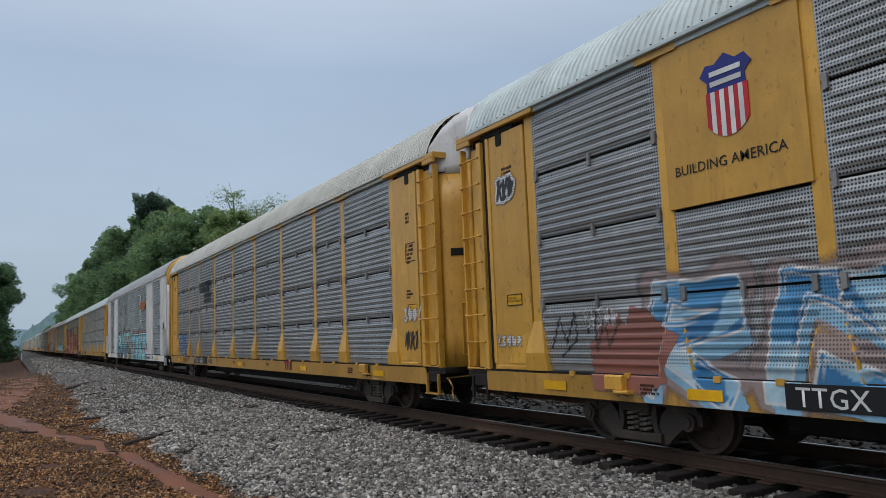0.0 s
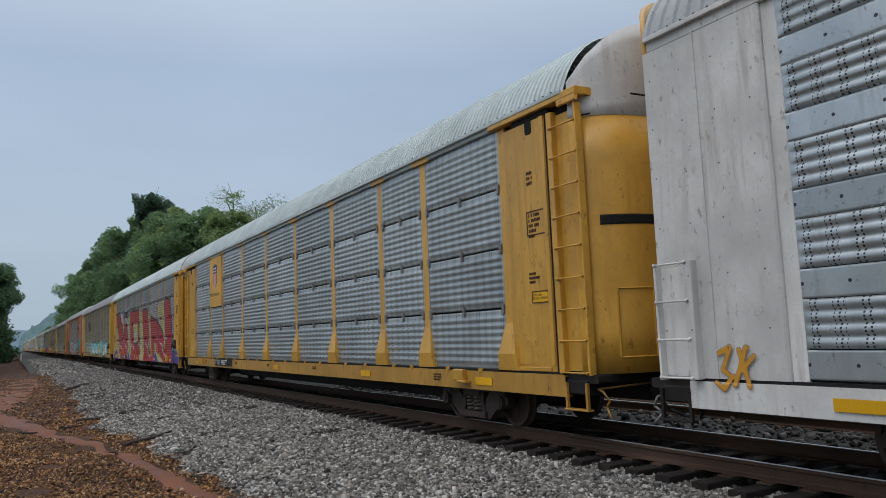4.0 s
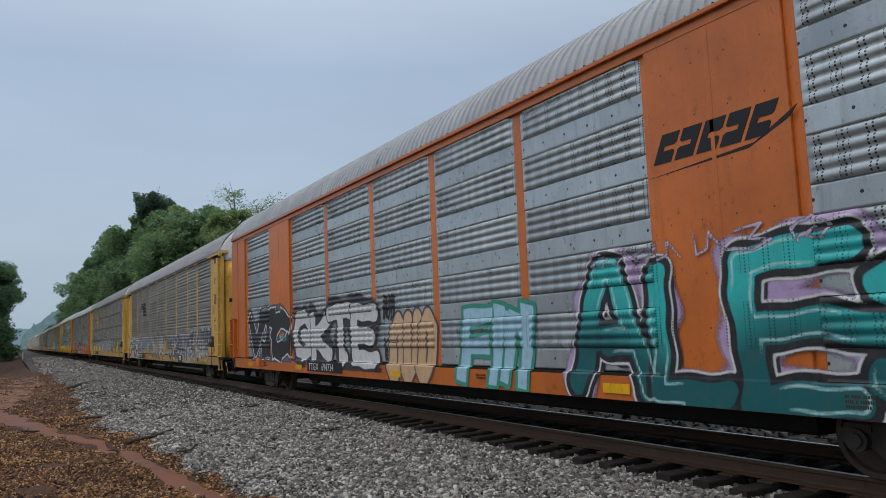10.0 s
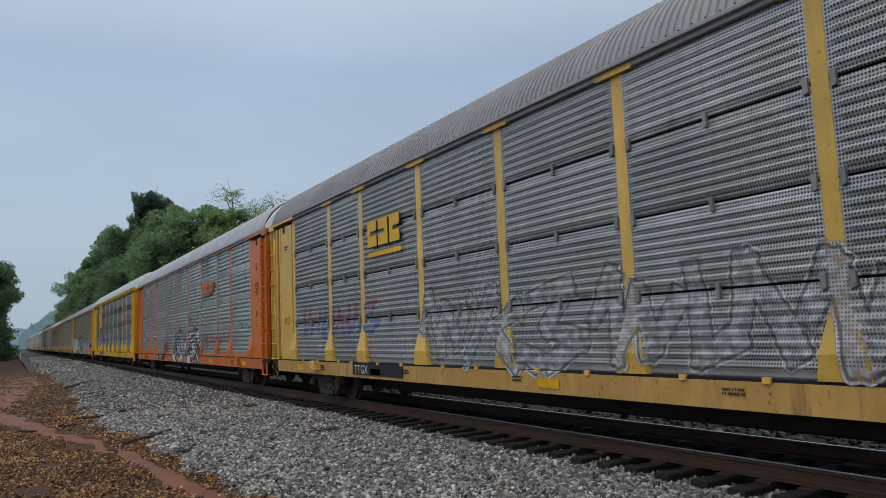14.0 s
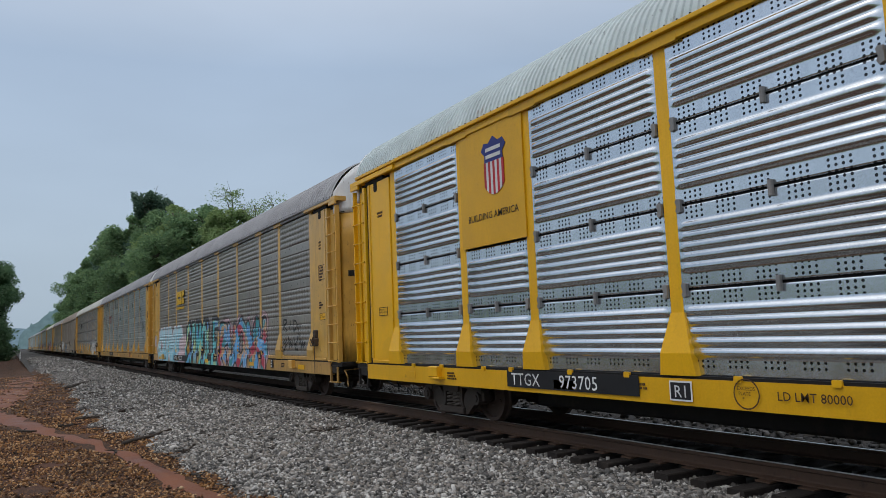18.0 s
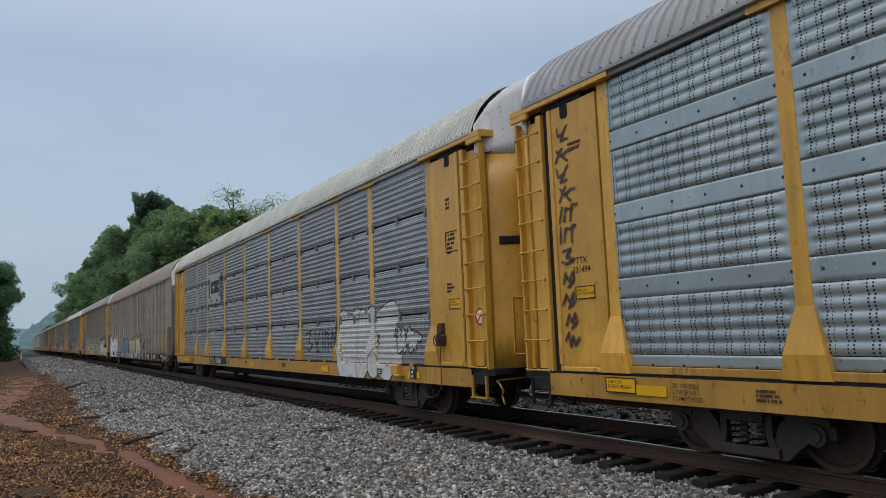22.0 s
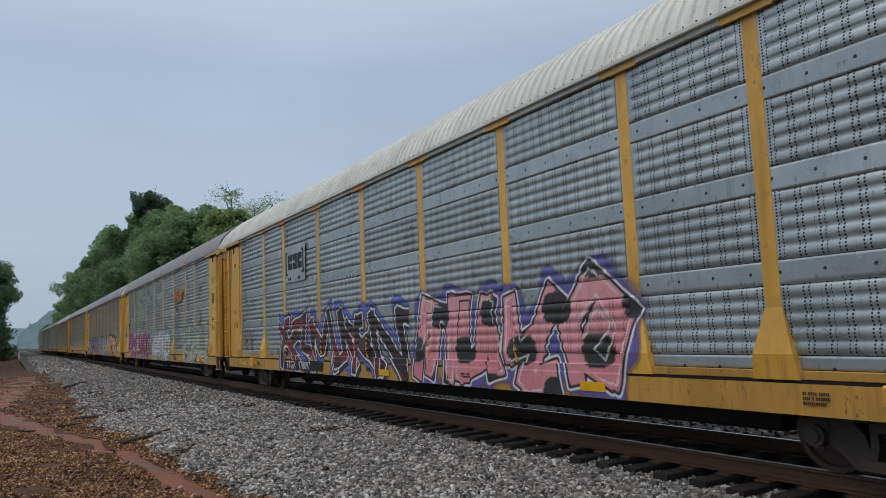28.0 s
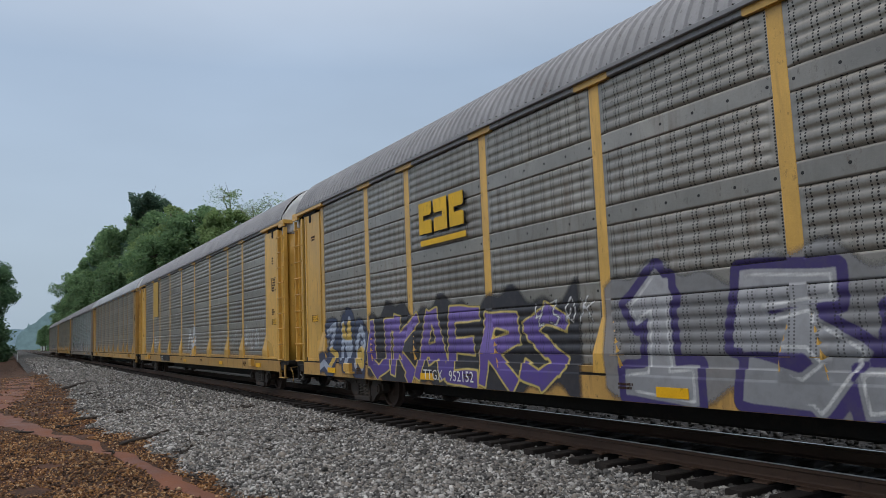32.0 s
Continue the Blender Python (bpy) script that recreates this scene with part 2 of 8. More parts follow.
M["stick"] = surface("wet dead wood", (0.035, 0.026, 0.02), 0.75, stain=(0.08, 0.06, 0.05), amount=0.5, streak=False, bump=0.5)
M["bark"] = surface("grey-brown bark", (0.10, 0.08, 0.065), 0.9, stain=(0.05, 0.04, 0.03), amount=0.5, bump=0.6)


def leaf_material(name, base, tip):
    m, n, l, b = nodes_of(name)
    geo = n.new("ShaderNodeNewGeometry")
    v, rnd, obj = offset_coord(n, l)
    big = noise_node(n, l, v, 0.35, 3.0)
    col = mixed(n, l, geo.outputs["Random Per Island"], rgb4(base), rgb4(tip))
    col = mixed(n, l, ranged(n, l, big, 0.35, 0.65, 0.0, 0.5), col, rgb4([x * 0.6 for x in base]))
    l.new(col, b.inputs["Base Color"])
    b.inputs["Roughness"].default_value = 0.7
    b.inputs["Specular IOR Level"].default_value = 0.2
    tl, mx = n.new("ShaderNodeBsdfTranslucent"), n.new("ShaderNodeMixShader")
    l.new(col, tl.inputs["Color"])
    mx.inputs[0].default_value = 0.5
    l.new(b.outputs[0], mx.inputs[1])
    l.new(tl.outputs[0], mx.inputs[2])
    l.new(mx.outputs[0], n["Material Output"].inputs["Surface"])
    return m


M["leaf"] = leaf_material("broadleaf foliage", (0.15, 0.255, 0.135), (0.27, 0.40, 0.19))
M["leaf_light"] = leaf_material("spring foliage", (0.19, 0.29, 0.12), (0.35, 0.45, 0.20))
# darker copy of the broadleaf green, with the near-side wood's shade put in
M["shade_leaf"] = leaf_material("foliage darkened for shade", (0.085, 0.16, 0.085), (0.16, 0.26, 0.13))
M["needle"] = leaf_material("pine foliage", (0.09, 0.16, 0.12), (0.16, 0.24, 0.16))


def stone_material(name, shade):
    m, n, l, b = nodes_of(name)
    geo = n.new("ShaderNodeNewGeometry")
    v, rnd, obj = offset_coord(n, l)
    ramp = n.new("ShaderNodeValToRGB")
    ramp.color_ramp.elements[0].color = rgb4([x * shade for x in (0.022, 0.021, 0.02)])
    ramp.color_ramp.elements[1].color = rgb4([x * shade for x in (0.66, 0.64, 0.61)])
    for at, c in ((0.25, (0.075, 0.072, 0.069)), (0.45, (0.19, 0.184, 0.176)), (0.65, (0.24, 0.205, 0.17)), (0.82, (0.40, 0.39, 0.37))):
        ramp.color_ramp.elements.new(at).color = rgb4([x * shade for x in c])
    l.new(geo.outputs["Random Per Island"], ramp.inputs[0])
    fine = noise_node(n, l, obj, 60.0, 4.0)
    broad = noise_node(n, l, obj, 0.8, 3.0)
    col = mixed(n, l, ranged(n, l, fine, 0.3, 0.7, 0.0, 0.5), ramp.outputs["Color"], rgb4([x * shade for x in (0.1, 0.095, 0.09)]))
    col = mixed(n, l, ranged(n, l, broad, 0.55, 0.8, 0.0, 0.2), col, rgb4([x * shade for x in (0.2, 0.165, 0.135)]))
    dirt = noise_node(n, l, obj, 1.7, 6.0, (1.6, 0.7, 1.0), 0.7)
    col = mixed(n, l, ranged(n, l, dirt, 0.47, 0.66, 0.0, 0.4), col, rgb4([x * shade for x in (0.045, 0.04, 0.036)]))
    l.new(col, b.inputs["Base Color"])
    b.inputs["Roughness"].default_value = 0.8
    return m


M["stone"] = stone_material("crushed granite ballast", 1.0)
# darker copy of the stone: oil, and the train's shade put into the colour
M["oily_shaded_stone"] = stone_material("ballast dark with oil and the train's shade", 0.28)


def grit_material():
    m, n, l, b = nodes_of("brown gravel and bark chips")
    geo, tc = n.new("ShaderNodeNewGeometry"), n.new("ShaderNodeTexCoord")
    ramp = n.new("ShaderNodeValToRGB")
    ramp.color_ramp.elements[0].color, ramp.color_ramp.elements[1].color = (0.014, 0.007, 0.004, 1), (0.46, 0.32, 0.19, 1)
    for at, c in ((0.3, (0.07, 0.027, 0.008, 1)), (0.6, (0.21, 0.09, 0.024, 1)), (0.85, (0.38, 0.2, 0.075, 1))):
        ramp.color_ramp.elements.new(at).color = c
    l.new(geo.outputs["Random Per Island"], ramp.inputs[0])
    broad = noise_node(n, l, tc.outputs["Object"], 0.8, 4.0)
    col = mixed(n, l, ranged(n, l, broad, 0.45, 0.7, 0.0, 0.6), ramp.outputs[0], (0.04, 0.018, 0.008, 1))
    l.new(col, b.inputs["Base Color"])
    b.inputs["Roughness"].default_value = 0.85
    return m


M["grit"] = grit_material()


def bed_material():
    m, n, l, b = nodes_of("ballast bed")
    tc = n.new("ShaderNodeTexCoord")
    vo = n.new("ShaderNodeTexVoronoi")
    vo.inputs["Scale"].default_value = 17.0
    l.new(tc.outputs["Object"], vo.inputs["Vector"])
    ramp = n.new("ShaderNodeValToRGB")
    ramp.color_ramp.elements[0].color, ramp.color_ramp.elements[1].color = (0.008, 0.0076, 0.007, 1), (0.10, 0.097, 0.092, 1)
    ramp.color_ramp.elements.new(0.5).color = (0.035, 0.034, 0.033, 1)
    sep = n.new("ShaderNodeSeparateColor")
    l.new(vo.outputs["Color"], sep.inputs[0])
    l.new(sep.outputs[0], ramp.inputs[0])
    # shade in the gaps between stones, put into the colour
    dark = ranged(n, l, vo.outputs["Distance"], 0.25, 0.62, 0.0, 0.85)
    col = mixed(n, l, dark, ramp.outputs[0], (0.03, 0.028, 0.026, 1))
    broad = noise_node(n, l, tc.outputs["Object"], 0.7, 4.0)
    col = mixed(n, l, ranged(n, l, broad, 0.55, 0.8, 0.0, 0.2), col, (0.16, 0.135, 0.115, 1))
    # oil grime, and the shade under and beyond the train put into the colour
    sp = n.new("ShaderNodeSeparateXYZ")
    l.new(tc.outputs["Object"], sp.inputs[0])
    oil_and_shade = maths(n, l, "LESS_THAN", maths(n, l, "ABSOLUTE", maths(n, l, "SUBTRACT", sp.outputs["X"], 11.0)), 3.6)
    col = mixed(n, l, maths(n, l, "MULTIPLY", oil_and_shade, 0.85), col, (0.018, 0.016, 0.014, 1))
    l.new(col, b.inputs["Base Color"])
    b.inputs["Roughness"].default_value = 0.9
    bp = n.new("ShaderNodeBump")
    bp.invert = True
    bp.inputs["Strength"].default_value, bp.inputs["Distance"].default_value = 0.9, 0.04
    l.new(vo.outputs["Distance"], bp.inputs["Height"])
    l.new(bp.outputs[0], b.inputs["Normal"])
    return m


M["bed"] = bed_material()


def soil_material():
    m, n, l, b = nodes_of("wet brown soil with grit and grass")
    tc = n.new("ShaderNodeTexCoord")
    sep = n.new("ShaderNodeSeparateXYZ")
    l.new(tc.outputs["Object"], sep.inputs[0])
    vo = n.new("ShaderNodeTexVoronoi")
    vo.inputs["Scale"].default_value = 30.0
    l.new(tc.outputs["Object"], vo.inputs["Vector"])
    sc = n.new("ShaderNodeSeparateColor")
    l.new(vo.outputs["Color"], sc.inputs[0])
    broad = noise_node(n, l, tc.outputs["Object"], 0.55, 5.0)
    mid = noise_node(n, l, tc.outputs["Object"], 3.0, 5.0)
    ramp = n.new("ShaderNodeValToRGB")
    ramp.color_ramp.elements[0].color, ramp.color_ramp.elements[1].color = (0.010, 0.005, 0.003, 1), (0.12, 0.055, 0.02, 1)
    ramp.color_ramp.elements.new(0.5).color = (0.036, 0.016, 0.007, 1)
    l.new(sc.outputs[0], ramp.inputs[0])
    col = mixed(n, l, ranged(n, l, mid, 0.4, 0.7, 0.0, 0.75), ramp.outputs[0], (0.035, 0.018, 0.01, 1))
    col = mixed(n, l, ranged(n, l, broad, 0.48, 0.66, 0.0, 0.75), col, (0.075, 0.026, 0.013, 1))
    # grass and brush away from the right of way
    far = maths(n, l, "ADD", sep.outputs["X"], maths(n, l, "MULTIPLY", broad, 4.0))
    right = ranged(n, l, far, 17.5, 19.0, 0.0, 1.0)
    left = ranged(n, l, far, -18.0, -13.0, 1.0, 0.0)
    away = ranged(n, l, sep.outputs["Y"], 190.0, 230.0, 0.0, 1.0)
    west = ranged(n, l, far, 0.0, 3.5, 1.0, 0.0)
    grass = mixed(n, l, mid, (0.03, 0.05, 0.014, 1), (0.10, 0.135, 0.035, 1))
    mask = maths(n, l, "MAXIMUM", maths(n, l, "MAXIMUM", right, left), maths(n, l, "MULTIPLY", away, west))
    col = mixed(n, l, mask, col, grass)
    l.new(col, b.inputs["Base Color"])
    l.new(ranged(n, l, broad, 0.3, 0.7, 0.95, 0.8), b.inputs["Roughness"])
    b.inputs["Specular IOR Level"].default_value = 0.25
    bp = n.new("ShaderNodeBump")
    bp.inputs["Strength"].default_value, bp.inputs["Distance"].default_value = 0.8, 0.03
    l.new(sc.outputs[1], bp.inputs["Height"])
    l.new(bp.outputs[0], b.inputs["Normal"])
    return m


M["soil"] = soil_material()


def mud_material():
    m, n, l, b = nodes_of("wet red clay")
    v, rnd, obj = offset_coord(n, l)
    a = noise_node(n, l, obj, 1.4, 5.0)
    f = noise_node(n, l, obj, 22.0, 5.0)
    col = mixed(n, l, ranged(n, l, a, 0.35, 0.65, 0, 1), (0.10, 0.031, 0.013, 1), (0.16, 0.060, 0.030, 1))
    col = mixed(n, l, ranged(n, l, f, 0.55, 0.75, 0, 0.6), col, (0.12, 0.05, 0.03, 1))
    l.new(col, b.inputs["Base Color"])
    l.new(ranged(n, l, a, 0.35, 0.65, 0.5, 0.75), b.inputs["Roughness"])
    b.inputs["Specular IOR Level"].default_value = 0.22
    bp = n.new("ShaderNodeBump")
    bp.inputs["Strength"].default_value, bp.inputs["Distance"].default_value = 0.4, 0.02
    l.new(f, bp.inputs["Height"])
    l.new(bp.outputs[0], b.inputs["Normal"])
    return m


M["mud"] = mud_material()


COATS = ("halo", "shade", "rim", "line", "fill", "seam", "glint")


def spray_material(dots=()):
    """Coats of paint, one over another: each has a colour and the distance to its edge."""
    m, n, l, b = nodes_of("spray paint")
    v, rnd, obj = offset_coord(n, l)
    grain = noise_node(n, l, v, 45.0, 3.0)
    reach = {}
    for name, keys in (("edges", ("fill", "line", "rim", "halo")), ("more_edges", ("shade", "seam", "glint", "none"))):
        at, chan = n.new("ShaderNodeAttribute"), n.new("ShaderNodeSeparateColor")
        at.attribute_name = name
        l.new(at.outputs["Color"], chan.inputs[0])
        reach.update(zip(keys, (chan.outputs[0], chan.outputs[1], chan.outputs[2], at.outputs["Alpha"])))
    col, clear = (0.1, 0.1, 0.1, 1), None
    for name in COATS:
        soft = 0.05 if name == "halo" else 0.009
        at = n.new("ShaderNodeAttribute")
        at.attribute_name = name
        d = maths(n, l, "ADD", reach[name], maths(n, l, "MULTIPLY", maths(n, l, "SUBTRACT", grain, 0.5), soft * 2.0))
        cover = maths(n, l, "MULTIPLY", ranged(n, l, d, -soft, soft, 1.0, 0.0), at.outputs["Alpha"])
        col = mixed(n, l, cover, col, at.outputs["Color"])
        left = maths(n, l, "SUBTRACT", 1.0, cover)
        clear = left if clear is None else maths(n, l, "MULTIPLY", clear, left)
    worn = n.new("ShaderNodeAttribute")
    worn.attribute_name = "worn"
    patch = noise_node(n, l, v, 7.0, 6.0)
    thin = maths(n, l, "SUBTRACT", 1.0, maths(n, l, "MULTIPLY", worn.outputs["Fac"], ranged(n, l, patch, 0.4, 0.6, 0.0, 1.0)))
    cover = maths(n, l, "MULTIPLY", maths(n, l, "SUBTRACT", 1.0, clear), thin)
    col = mixed(n, l, ranged(n, l, patch, 0.46, 0.75, 0.0, 0.32), col, (0.10, 0.092, 0.085, 1))
    sep = n.new("ShaderNodeSeparateXYZ")
    l.new(obj, sep.inputs[0])
    for spots in dots:
        col = mixed(n, l, maths(n, l, "MULTIPLY", dot_mask(n, l, sep, spots), 0.7), col, (0.01, 0.01, 0.011, 1))
    l.new(col, b.inputs["Base Color"])
    b.inputs["Roughness"].default_value = 0.5
    tr, mx = n.new("ShaderNodeBsdfTransparent"), n.new("ShaderNodeMixShader")
    l.new(cover, mx.inputs[0])
    l.new(tr.outputs[0], mx.inputs[1])
    l.new(b.outputs[0], mx.inputs[2])
    l.new(mx.outputs[0], n["Material Output"].inputs["Surface"])
    return m


M["spray"] = spray_material()
# the holes of the sheet show through the paint
M["spray_ribs"] = spray_material([(0.06, 0.036, 0.0118, 0.23, 0.5, (0.985, 1.24, 0.74))])
M["spray_plates"] = spray_material([(0.06, 0.036, 0.0118, 0.27, 0.45, (0.81, 1.32, 0.62))])
M["spray_rows"] = spray_material([(0.036, 0.042, 0.0115, 0, 0, (8.0, 1.12, 0.5))])


# glowing backdrop colour: the haze of distance is painted into it
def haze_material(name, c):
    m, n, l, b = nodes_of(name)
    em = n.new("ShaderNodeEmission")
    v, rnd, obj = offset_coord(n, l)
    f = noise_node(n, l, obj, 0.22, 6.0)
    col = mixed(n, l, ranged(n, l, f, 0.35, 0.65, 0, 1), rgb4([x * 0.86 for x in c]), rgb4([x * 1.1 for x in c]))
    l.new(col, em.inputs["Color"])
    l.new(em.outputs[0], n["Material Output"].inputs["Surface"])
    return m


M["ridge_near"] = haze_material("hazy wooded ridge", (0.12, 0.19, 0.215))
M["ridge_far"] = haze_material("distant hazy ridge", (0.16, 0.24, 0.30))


# ---------------------------------------------------------------- building helpers
class Shape:
    """Collects corners and faces of one mesh."""

    def __init__(self):
        self.v, self.f = [], []

    def add(self, verts, faces):
        k = len(self.v)
        self.v += [tuple(p) for p in verts]
        self.f += [tuple(i + k for i in f) for f in faces]
        return self

    def prism(self, poly, axis, a, b):
        """A closed outline in the two other axes, drawn out along axis from a to b."""
        n = len(poly)

        def at(p, h):
            return (h, p[0], p[1]) if axis == "x" else (p[0], h, p[1]) if axis == "y" else (p[0], p[1], h)
        vs = [at(p, a) for p in poly] + [at(p, b) for p in poly]
        fs = [(i, (i + 1) % n, n + (i + 1) % n, n + i) for i in range(n)] + [tuple(range(n - 1, -1, -1)), tuple(range(n, 2 * n))]
        return self.add(vs, fs)

    def box(self, x0, x1, y0, y1, z0, z1, c=0.0, axis="z"):
        """A box, with its edges along axis cut back by c."""
        (a0, a1), (b0, b1), (h0, h1) = {"x": ((y0, y1), (z0, z1), (x0, x1)), "y": ((x0, x1), (z0, z1), (y0, y1)), "z": ((x0, x1), (y0, y1), (z0, z1))}[axis]
        if c:
            poly = [(a0 + c, b0), (a1 - c, b0), (a1, b0 + c), (a1, b1 - c), (a1 - c, b1), (a0 + c, b1), (a0, b1 - c), (a0, b0 + c)]
        else:
            poly = [(a0, b0), (a1, b0), (a1, b1), (a0, b1)]
        return self.prism(poly, axis, h0, h1)

    def tube(self, p, q, r, n=8, r2=None):
        p, q = Vector(p), Vector(q)
        d = (q - p).normalized()
        s = d.orthogonal().normalized()
        t = d.cross(s)
        r2 = r if r2 is None else r2
        ring = [(math.cos(2 * math.pi * i / n), math.sin(2 * math.pi * i / n)) for i in range(n)]
        vs = [p + (s * a + t * b) * r for a, b in ring] + [q + (s * a + t * b) * r2 for a, b in ring]
        fs = [(i, (i + 1) % n, n + (i + 1) % n, n + i) for i in range(n)] + [tuple(range(n - 1, -1, -1)), tuple(range(n, 2 * n))]
        return self.add(vs, fs)

    def lathe_x(self, outline, n=28):
        """Outline of (x, radius) turned about the x axis."""
        k = len(outline)
        vs = [(x, r * math.cos(2 * math.pi * i / n), r * math.sin(2 * math.pi * i / n)) for i in range(n) for x, r in outline]
        fs = [(i * k + j, i * k + j + 1, ((i + 1) % n) * k + j + 1, ((i + 1) % n) * k + j) for i in range(n) for j in range(k - 1)]
        return self.add(vs, fs)

    def sheet(self, rows):
        """Rows of points joined into a sheet."""
        n = len(rows[0])
        return self.add([p for r in rows for p in r],
                        [(i * n + j, i * n + j + 1, (i + 1) * n + j + 1, (i + 1) * n + j) for i in range(len(rows) - 1) for j in range(n - 1)])

    def mesh(self, name, smooth=False):
        me = bpy.data.meshes.new(name)
        me.from_pydata(self.v, [], self.f)
        bm = bmesh.new()
        bm.from_mesh(me)
        bmesh.ops.recalc_face_normals(bm, faces=bm.faces)
        bm.to_mesh(me)
        bm.free()
        if smooth:
            me.shade_smooth()
        me.materials.append(None)
        return me


def part(name, data, material, parent=None, loc=(0, 0, 0), label="", kind="", turn=None):
    """One mesh object with its own material, under a thing or a part."""
    ob = new(name, data)
    ob.location = loc
    if turn is not None:
        ob.rotation_euler = turn
    if parent is not None:
        ob.parent = parent
    ob.material_slots[0].link = "OBJECT"
    ob.material_slots[0].material = M[material]
    return tagged(ob, label, "", "", kind)


def array_mesh(name, verts, quads, smooth=False):
    """A mesh from numpy arrays: corners (n, 3) and faces (m, 3 or 4)."""
    me = bpy.data.meshes.new(name)
    k = quads.shape[1]
    me.vertices.add(len(verts))
    me.vertices.foreach_set("co", np.ascontiguousarray(verts, dtype=np.float32).ravel())
    me.loops.add(quads.size)
    me.loops.foreach_set("vertex_index", np.ascontiguousarray(quads, dtype=np.int32).ravel())
    me.polygons.add(len(quads))
    me.polygons.foreach_set("loop_start", np.arange(0, quads.size, k, dtype=np.int32))
    me.update(calc_edges=True)
    me.validate()
    if smooth:
        me.shade_smooth()
    me.materials.append(None)
    return me


rng = np.random.default_rng(7)

# ---------------------------------------------------------------- ground, track bed
TRACK_X, TRACK2_X, TIE_TOP = 8.28, 12.3, -0.205


def soft_step(a, b, x):
    t = np.clip((x - a) / (b - a), 0, 1)
    return t * t * (3 - 2 * t)


def ground_z(x, y):
    """Height of the soil."""
    lump = 0.05 * np.sin(x * 1.7 + 0.6 * y) * np.sin(y * 0.9 - x * 0.5) + 0.03 * np.sin(x * 4.1 + 1) * np.sin(y * 2.7)
    z = -0.33 + lump * soft_step(4.5, 2.0, x)
    z = z - 0.95 * soft_step(45, 110, y) * soft_step(3.2, -1.0, x)
    z = z - 0.5 * soft_step(14.6, 17.0, x) + 2.2 * soft_step(19, 34, x)
    return z + 1.2 * soft_step(-8, -16, x) * soft_step(60, 140, y)


xs = np.concatenate([[-2500, -800, -250, -100, -50, -30, -20, -14, -10, -7, -5], np.arange(-4, 4.01, 0.25), [5, 7, 10, 14, 15, 16, 17, 18, 20, 23, 27, 31, 36, 50, 90, 250, 800, 2500]])
ys = np.concatenate([[-2500, -800, -250, -80, -40, -20, -10, -4], np.arange(0, 40, 0.35), np.arange(40, 160, 4.0), [180, 220, 280, 350, 450, 600, 900, 1500, 2600, 4200]])
gx, gy = np.meshgrid(xs, ys)
gv = np.stack([gx, gy, ground_z(gx, gy)], -1).reshape(-1, 3)
nx = len(xs)
ii, jj = np.meshgrid(np.arange(len(ys) - 1), np.arange(nx - 1), indexing="ij")
gq = np.stack([ii * nx + jj, ii * nx + jj + 1, (ii + 1) * nx + jj + 1, (ii + 1) * nx + jj], -1).reshape(-1, 4)
ground = part("ground", array_mesh("ground", gv, gq, True), "soil", kind="structure", label="wet brown soil with grit, red clay and rough grass")


def bed_edge(y):
    """Where the foot of the ballast lies."""
    return np.interp(y, [0, 9.7, 12.6, 16.5, 23.5, 38, 68, 130], [3.3, 2.75, 2.42, 2.05, 1.85, 2.2, 2.2, 2.6]) + 0.12 * np.sin(y * 0.9) + 0.09 * np.sin(y * 2.3 + 1) + 0.05 * np.sin(y * 5.1)


def bed_z(x, y):
    """Height of the ballast: a shoulder that runs down to the soil, level between the tracks."""
    edge = bed_edge(y)
    z = -0.40 + 0.15 * soft_step(edge - 0.25, edge + 0.5, x) + 0.05 * soft_step(edge + 0.4, 6.2, x) + 0.012 * np.sin(x * 5 + y * 3) * np.sin(y * 4.3)
    z = z - 0.10 * soft_step(6.35, 6.75, x) + 0.10 * soft_step(9.9, 10.6, x)
    return z - 0.45 * soft_step(14.4, 16.2, x)


bxs = np.concatenate([np.arange(1.4, 7.01, 0.2), np.arange(7.5, 14.6, 0.5), [15, 15.5, 16.2]])
bys = np.concatenate([[-60, -20, -6], np.arange(0, 45, 0.4), np.arange(45, 160, 3.0), np.arange(160, 901, 30.0)])
bx, by = np.meshgrid(bxs, bys)
bv = np.stack([bx, by, bed_z(bx, by)], -1).reshape(-1, 3)
nx = len(bxs)
ii, jj = np.meshgrid(np.arange(len(bys) - 1), np.arange(nx - 1), indexing="ij")
bq = np.stack([ii * nx + jj, ii * nx + jj + 1, (ii + 1) * nx + jj + 1, (ii + 1) * nx + jj], -1).reshape(-1, 4)
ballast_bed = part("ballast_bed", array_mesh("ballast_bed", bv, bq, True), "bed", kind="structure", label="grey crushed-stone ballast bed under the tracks")


